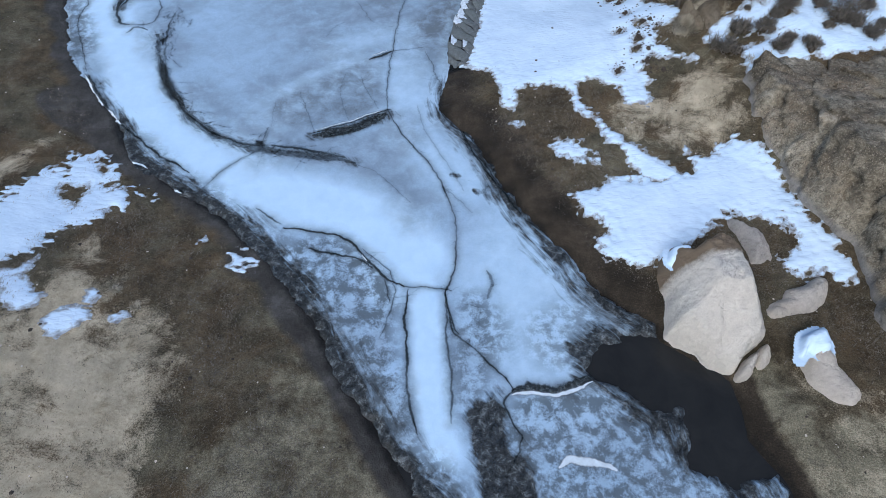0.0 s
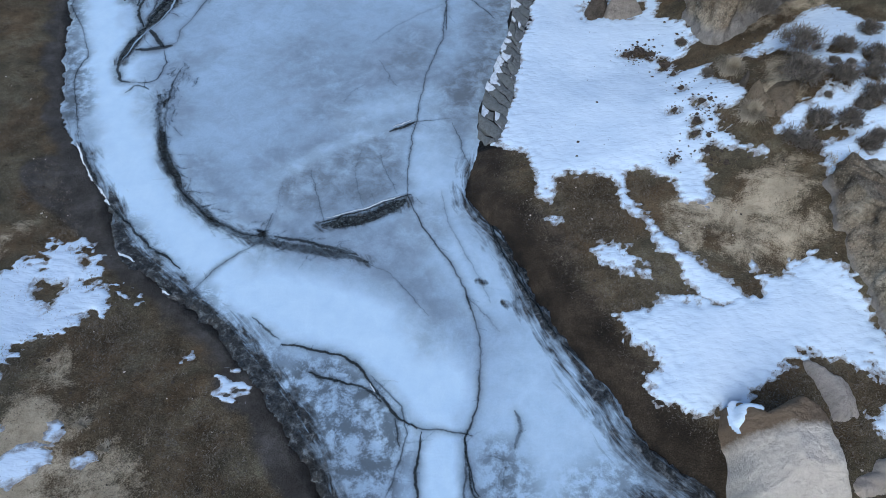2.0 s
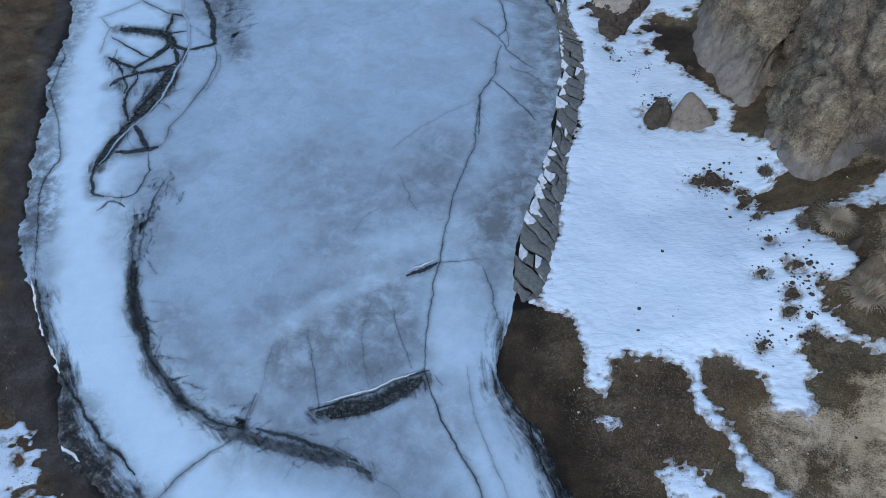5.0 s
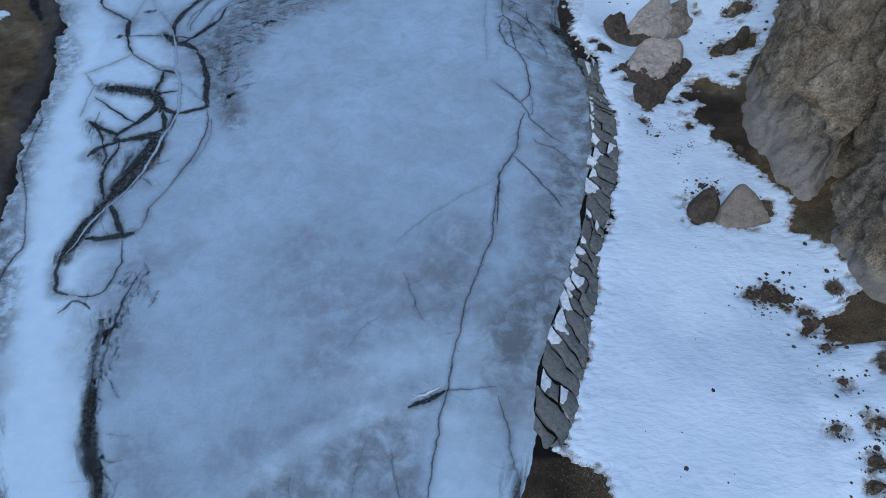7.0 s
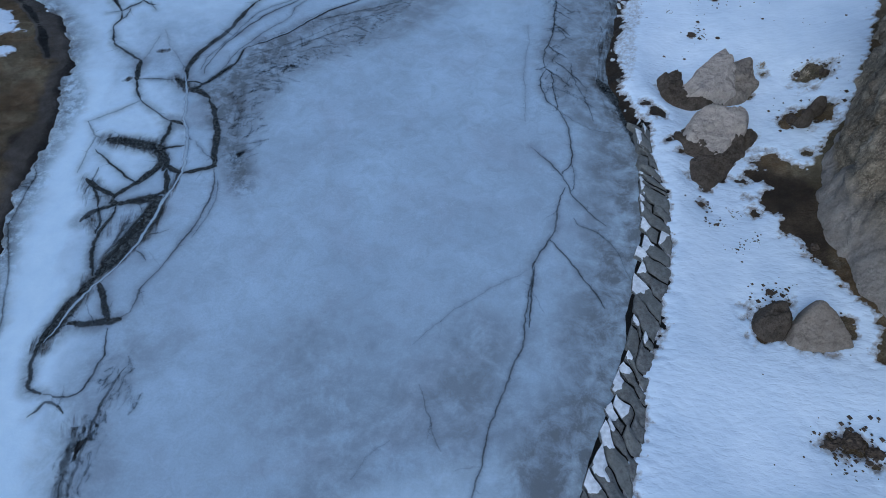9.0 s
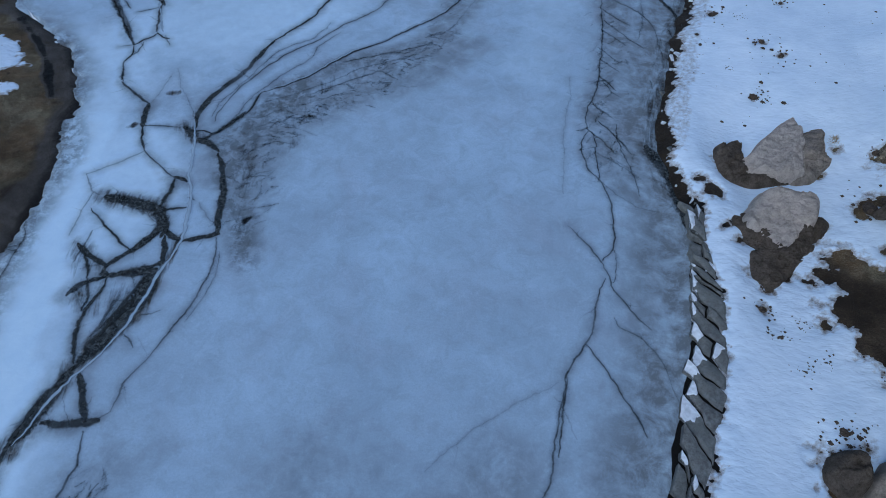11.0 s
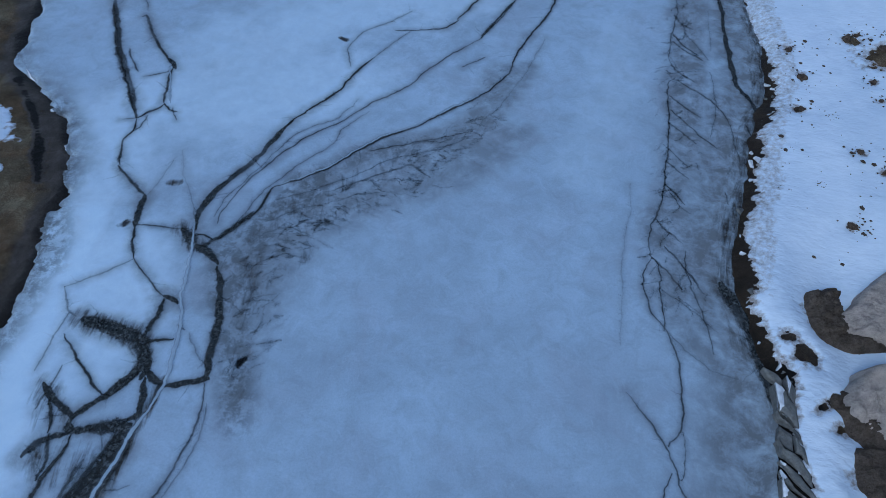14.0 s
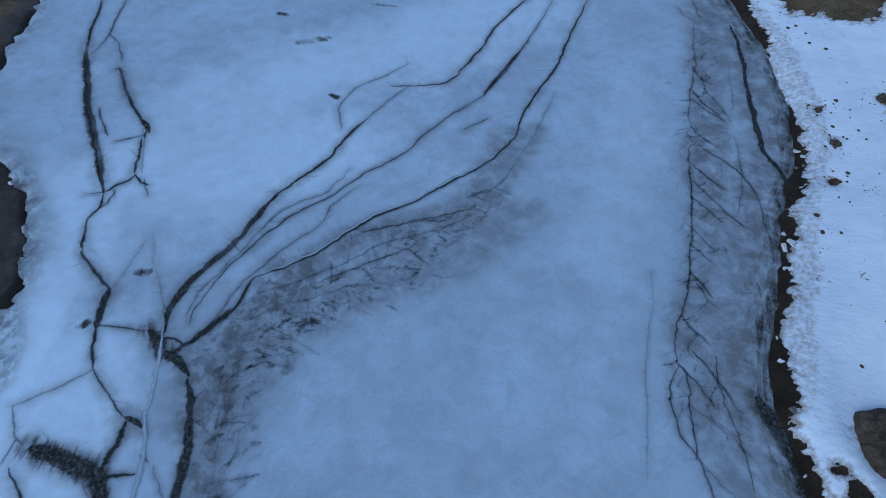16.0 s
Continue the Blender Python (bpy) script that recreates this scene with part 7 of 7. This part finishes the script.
# ---------------------------------------------------------------- plants
def blades(bm_v, bm_f, root, tip, width, bend):
    root, tip = np.array(root), np.array(tip)
    middle = (root + tip) / 2 + np.array(bend)
    d = tip - root
    s = np.cross(d, (0.3, 0.2, 1.0))
    s = s / (np.linalg.norm(s) + 1e-9) * width
    n = len(bm_v)
    bm_v.extend([root - s, root + s, middle - s * 0.8, middle + s * 0.8, tip - s * 0.25, tip + s * 0.25])
    bm_f.extend([(n, n + 1, n + 3, n + 2), (n + 2, n + 3, n + 5, n + 4)])


def tuft(x, y, r, h, seed=1, count=150, mat=None, name="grass_tuft", label="pale dead bunchgrass tuft with arching blades", category="grass tuft", lift=0.0):
    a = np.random.RandomState(seed)
    vs, fs = [], []
    for k in range(count):
        t, lay = 2 * math.pi * a.rand(), a.rand() ** 0.6
        out = r * lay * (0.7 + 0.5 * a.rand())
        root = (0.18 * r * a.randn(), 0.18 * r * a.randn(), -0.04)
        tip = (out * math.cos(t), out * math.sin(t), h * (1.05 - 0.75 * lay) * (0.7 + 0.5 * a.rand()))
        blades(vs, fs, root, tip, 0.005 + 0.006 * a.rand(), (0, 0, 0.25 * h))
    ob = mesh_object(name, vs, fs, mat or STRAW)
    ob.location = (x, y, float(ground_level(x, y)) + lift)
    return tagged(ob, label, category)


def shrub(x, y, r, h, seed=1, lift=0.0, label="dark leafless sagebrush shrub", mat=None, dense=1.0):
    """Woody stems that fork into many short twigs, with an uneven outline."""
    a = np.random.RandomState(seed)
    thing = new("shrub")
    thing.location = (x, y, float(ground_level(x, y)) + lift)
    tagged(thing, label, "shrub")
    vs, fs, ws, wf = [], [], [], []
    for k in range(int(34 * dense)):
        t, lay = 2 * math.pi * a.rand(), a.rand() ** 0.5
        reach = r * lay * (0.75 + 0.3 * a.rand())
        top = np.array((reach * math.cos(t), reach * math.sin(t), h * math.sqrt(max(0.06, 1.0 - 0.85 * lay * lay)) * (0.75 + 0.25 * a.rand())))
        blades(ws, wf, (0.1 * r * a.randn(), 0.1 * r * a.randn(), -0.05), 0.85 * top, 0.010, (0, 0, 0.1 * h))
        for j in range(34):
            start = top * (0.55 + 0.45 * a.rand()) + 0.10 * r * a.randn(3)
            end = start + 0.17 * r * np.array((a.randn() + 0.5 * math.cos(t), a.randn() + 0.5 * math.sin(t), 0.5 + 0.6 * a.randn()))
            blades(vs, fs, start, end, 0.006 + 0.005 * a.rand(), 0.02 * a.randn(3))
    for name, v, f in (("stem", ws, wf), ("crown", vs, fs)):
        mesh_object(name, v, f, mat or TWIG, thing)
    return thing


for k, (x, y) in enumerate([(7.2, 18.4), (7.22, 16.42)]):
    tuft(x, y, 0.55, 0.55, 200 + k, 900)
for k, (x, y, r, h) in enumerate([(5.10, 32.68, .25, .25), (6.13, 32.07, .25, .25)] + [(-3.73, 8.46, .2, .2), (-7.62, 7.81, .2, .2), (-7.04, 7.37, .2, .2)]):
    tuft(x, y, r, h, 220 + k, 80)
for k, (x, y, r) in enumerate([(9.81, 18.29, 0.34), (9.4, 16.92, 0.36), (9.31, 17.14, 0.29), (10.37, 17.73, 0.37), (10.1, 17.06, 0.32), (9.93, 16.22, 0.38), (10.7, 19.02, 0.31), (8.66, 15.91, 0.32), (9.26, 15.72, 0.35), (9.43, 14.9, 0.3), (9.68, 15.06, 0.2), (8.13, 15.28, 0.49), (9.61, 16.03, 0.24), (11.18, 15.6, 0.61), (11.36, 15.21, 0.27), (11.7, 14.75, 0.29), (12.07, 15.1, 0.2), (11.89, 15.89, 0.26), (10.77, 16.18, 0.23), (10.08, 14.63, 0.3), (9.42, 17.73, 0.15), (8.94, 16.54, 0.09), (9.75, 17.58, 0.11), (9.31, 18.6, 0.09), (10.68, 15.22, 0.14)] + [(6.48, 20.64, 0.2), (6.70, 18.61, 0.2)]):
    shrub(x, y, 1.1 * r, 0.85 * r, 240 + k)
for k, (x, y, r) in enumerate([(8.61, 18.31, 0.65), (8.32, 17.03, 0.59)]):
    shrub(x, y, r, 0.6 * r, 270 + k, 0.45, dense=1.6)
for k, (x, y) in enumerate([(8.76, 14.34)]):
    shrub(x, y, 0.42, 0.5, 280 + k, label="pale bare twiggy bush on snow", mat=STRAW, dense=0.4)
for x, y, z, r in ((8.05, 19.75, 2.75, 0.45), (8.75, 20.3, 2.85, 0.32)):
    shrub(x, y, r, 0.9 * r, 290 + int(10 * r), z - float(ground_level(x, y)), "dark leafless shrub growing on the cliff face")


# ---------------------------------------------------------------- clods, stones, straw
CLODS = [(5.00, 20.61, 0.19), (5.24, 20.67, 0.25), (5.57, 20.44, 0.19), (5.93, 19.80, 0.20), (5.97, 19.16, 0.12), (6.00, 18.29, 0.15), (6.29, 17.37, 0.22), (6.50, 17.34, 0.17), (5.63, 17.29, 0.11), (6.06, 16.67, 0.14), (5.94, 16.24, 0.12), (6.24, 16.10, 0.11), (5.29, 15.48, 0.15), (5.37, 15.60, 0.12), (6.10, 16.92, 0.11), (6.15, 15.66, 0.14), (6.54, 15.17, 0.10)]
CLODS += [(3.35, 26.05, 0.13), (3.74, 25.28, 0.12), (4.15, 25.58, 0.11), (2.99, 26.76, 0.15), (3.79, 26.40, 0.07), (5.65, 30.25, 0.27), (6.16, 30.53, 0.34), (6.56, 32.01, 0.22), (6.00, 32.17, 0.18), (4.26, 24.05, 0.20), (4.00, 23.79, 0.12), (4.54, 23.99, 0.15), (5.41, 25.49, 0.12), (4.91, 20.52, 0.17), (5.27, 20.68, 0.22), (5.03, 20.00, 0.09), (3.36, 34.13, 0.12), (5.45, 20.27, 0.12), (5.43, 20.59, 0.11)]
CLODS += [(1.83, 42.05, 0.20), (2.22, 40.54, 0.22), (2.10, 38.89, 0.18), (3.04, 38.48, 0.10), (1.83, 37.01, 0.10), (3.44, 37.05, 0.19), (3.98, 36.32, 0.17), (2.43, 35.66, 0.09), (3.18, 34.34, 0.16), (3.51, 42.86, 0.20), (3.85, 43.05, 0.18), (4.07, 40.53, 0.19), (4.22, 39.60, 0.14), (4.50, 43.10, 0.16), (4.68, 42.43, 0.36)]
for k, (x, y, r) in enumerate(CLODS):
    turn, n = 1.7 * k, 6
    r = r * (0.42 + 0.45 * ((k * 13) % 7) / 7)
    ring = [(x + 1.3 * r * (0.6 + 0.7 * ((k * 7 + j * 5) % 6) / 6) * math.cos(turn + j * 1.047), y + r * (0.7 + 0.5 * ((k * 3 + j * 4) % 5) / 5) * math.sin(turn + j * 1.047)) for j in range(6)]
    clod = rock("dirt_clod", ring, float(ground_level(x, y)) + 0.04, 0.04 + 0.4 * r, CLOD, "dark clod of earth poking through the snow", 0.8, (0, 0), 300 + k, 0.34, "clod", (8, 16))
    clod["group"] = "dark clods on the snow"
    for face in clod.data.polygons:
        face.use_smooth = False
crumb = np.random.RandomState(77)
spots = [(x + 1.1 * r * crumb.randn() + 0.1 * crumb.randn(), y + 1.1 * r * crumb.randn() + 0.1 * crumb.randn(), 0.22 * r * crumb.rand() + 0.012) for x, y, r in CLODS for j in range(18)]
cx, cy, cr = np.array(spots).T
shape = np.array([(1, 0, 0), (0.2, 0.9, 0), (-0.9, 0.3, 0), (-0.1, -0.9, 0), (0, 0, 0.8)])
v = np.stack([cx[:, None] + shape[:, 0] * cr[:, None], cy[:, None] + shape[:, 1] * cr[:, None], ground_level(cx, cy)[:, None] + 0.09 + shape[:, 2] * cr[:, None]], -1)
f = np.array([(0, 1, 4), (1, 2, 4), (2, 3, 4), (3, 0, 4)])[None] + 5 * np.arange(len(cx))[:, None, None]
tagged(mesh_object("dirt_crumbs", v.reshape(-1, 3), f.reshape(-1, 3), CLOD), "dark crumbs of earth round the clods", "dirt", kind="stuff")



def scatter(name, label, count, where, size, mat, seed, category, flat=0.55, lift=0.0):
    """Many small lumps as one object; where(x, y): chance of one at that place."""
    a = np.random.RandomState(seed)
    x, y = a.uniform(-24, 12, count * 30), a.uniform(2, 52, count * 30)
    keep = np.nonzero(a.rand(len(x)) < where(x, y))[0][:count]
    x, y = x[keep], y[keep]
    r = size * (0.35 + a.rand(len(x)) ** 3 * 1.6)
    shape = np.array([(1, 0, 0), (0.3, 0.95, 0), (-0.8, 0.6, 0), (-0.8, -0.6, 0), (0.3, -0.95, 0), (0.1, 0.05, 1), (0, 0, -0.6)])
    faces = np.array([(0, 1, 5), (1, 2, 5), (2, 3, 5), (3, 4, 5), (4, 0, 5)])
    turn = a.uniform(0, 6.3, len(x))
    local = shape[None] * r[:, None, None] * (0.75 + 0.5 * a.rand(len(x), 7, 1))
    vx = local[:, :, 0] * np.cos(turn)[:, None] - local[:, :, 1] * np.sin(turn)[:, None]
    vy = local[:, :, 0] * np.sin(turn)[:, None] + local[:, :, 1] * np.cos(turn)[:, None]
    v = np.stack([vx + x[:, None], vy + y[:, None], local[:, :, 2] * flat + ground_level(x, y)[:, None] + lift], -1)
    f = faces[None] + 7 * np.arange(len(x))[:, None, None]
    ob = mesh_object(name, v.reshape(-1, 3), f.reshape(-1, 3), mat)
    return tagged(ob, label, category, kind="stuff")


on_east = lambda x, y: (plan(x, y) > 0.9) * (side(x, y) > 0.5)
scatter("dirt_specks", "small dark dirt specks and stones on the snow", 650,
        lambda x, y: on_east(x, y) * (y > 15) * np.clip(0.002 + 0.3 * smooth(0.6, 0.8, fbm(x, y, 2.0, 3, 81)) * smooth(2.0, 4.0, x) + 0.3 * smooth(4.6, 6.3, x) * (y < 26), 0, 1), 0.035, CLOD, 5, "dirt", 0.5, 0.095)
scatter("pebbles", "pale pebbles lying on the brown soil", 900,
        lambda x, y: (plan(x, y) > 0.7) * (y < 20) * 0.5, 0.018, PALE_ROCK, 6, "pebbles", 0.6, 0.0)
scatter("dark_stones", "dark stones and clods on the soil", 1300,
        lambda x, y: (plan(x, y) > 0.3) * (0.25 * (y < 22) + 0.9 * (x > 4.2) * (y > 22) * (y < 29)), 0.03, CLOD, 8, "stones", 0.6, 0.0)


def straw(name, label, count, where, length, mat, seed):
    a = np.random.RandomState(seed)
    x, y = a.uniform(-16, 12, count * 12), a.uniform(2, 18, count * 12)
    keep = np.nonzero(a.rand(len(x)) < where(x, y))[0][:count]
    x, y = x[keep], y[keep]
    t = 6.28 * vnoise(x, y, 0.5, 91) * 1.5 + a.randn(len(x)) * 1.4
    l = length * (0.5 + a.rand(len(x)))
    dx, dy, w = np.cos(t) * l, np.sin(t) * l, 0.003 + 0.003 * a.rand(len(x))
    z = ground_level(x, y)
    nx, ny = -np.sin(t) * w, np.cos(t) * w
    rise = l * (0.3 + 0.4 * a.rand(len(x)))
    v = np.stack([np.stack([x - nx, y - ny, z - 0.005], -1), np.stack([x + nx, y + ny, z - 0.005], -1),
                  np.stack([x + dx + nx, y + dy + ny, z + rise], -1), np.stack([x + dx - nx, y + dy - ny, z + rise], -1)], 1)
    f = np.arange(len(x) * 4).reshape(-1, 4)
    return tagged(mesh_object(name, v.reshape(-1, 3), f, mat), label, "dry grass", kind="stuff")


sands = [signed(outline) for outline in SAND]
grassy = lambda x, y: (plan(x, y) > 0.35) * (1 - 0.95 * smooth(-0.6, 0.3, np.max([g(x, y) for g in sands], axis=0))) * (0.3 + smooth(0.4, 0.65, fbm(x, y, 2.2, 5, 95))) * smooth(0.35, 1.2, plan(x, y))
straw("dry_grass", "short matted dead grass on the soil", 60000, grassy, 0.05, DULL_STRAW, 15)
scatter("dirt_specks", "small dark clods and specks strewn over the snow", 420,
        lambda x, y: (plan(x, y) > 0.7) * (side(x, y) > 0.5) * (y > 33) * np.clip(0.10 + 0.5 * smooth(0.5, 0.75, fbm(x, y, 1.6, 3, 85)) + 0.5 * (1 - smooth(0.7, 1.5, plan(x, y))), 0, 1), 0.05, CLOD, 9, "dirt", 0.5, 0.10)
straw("dark_grass", "short dark dead grass on the soil", 30000, grassy, 0.05, TWIG, 16)
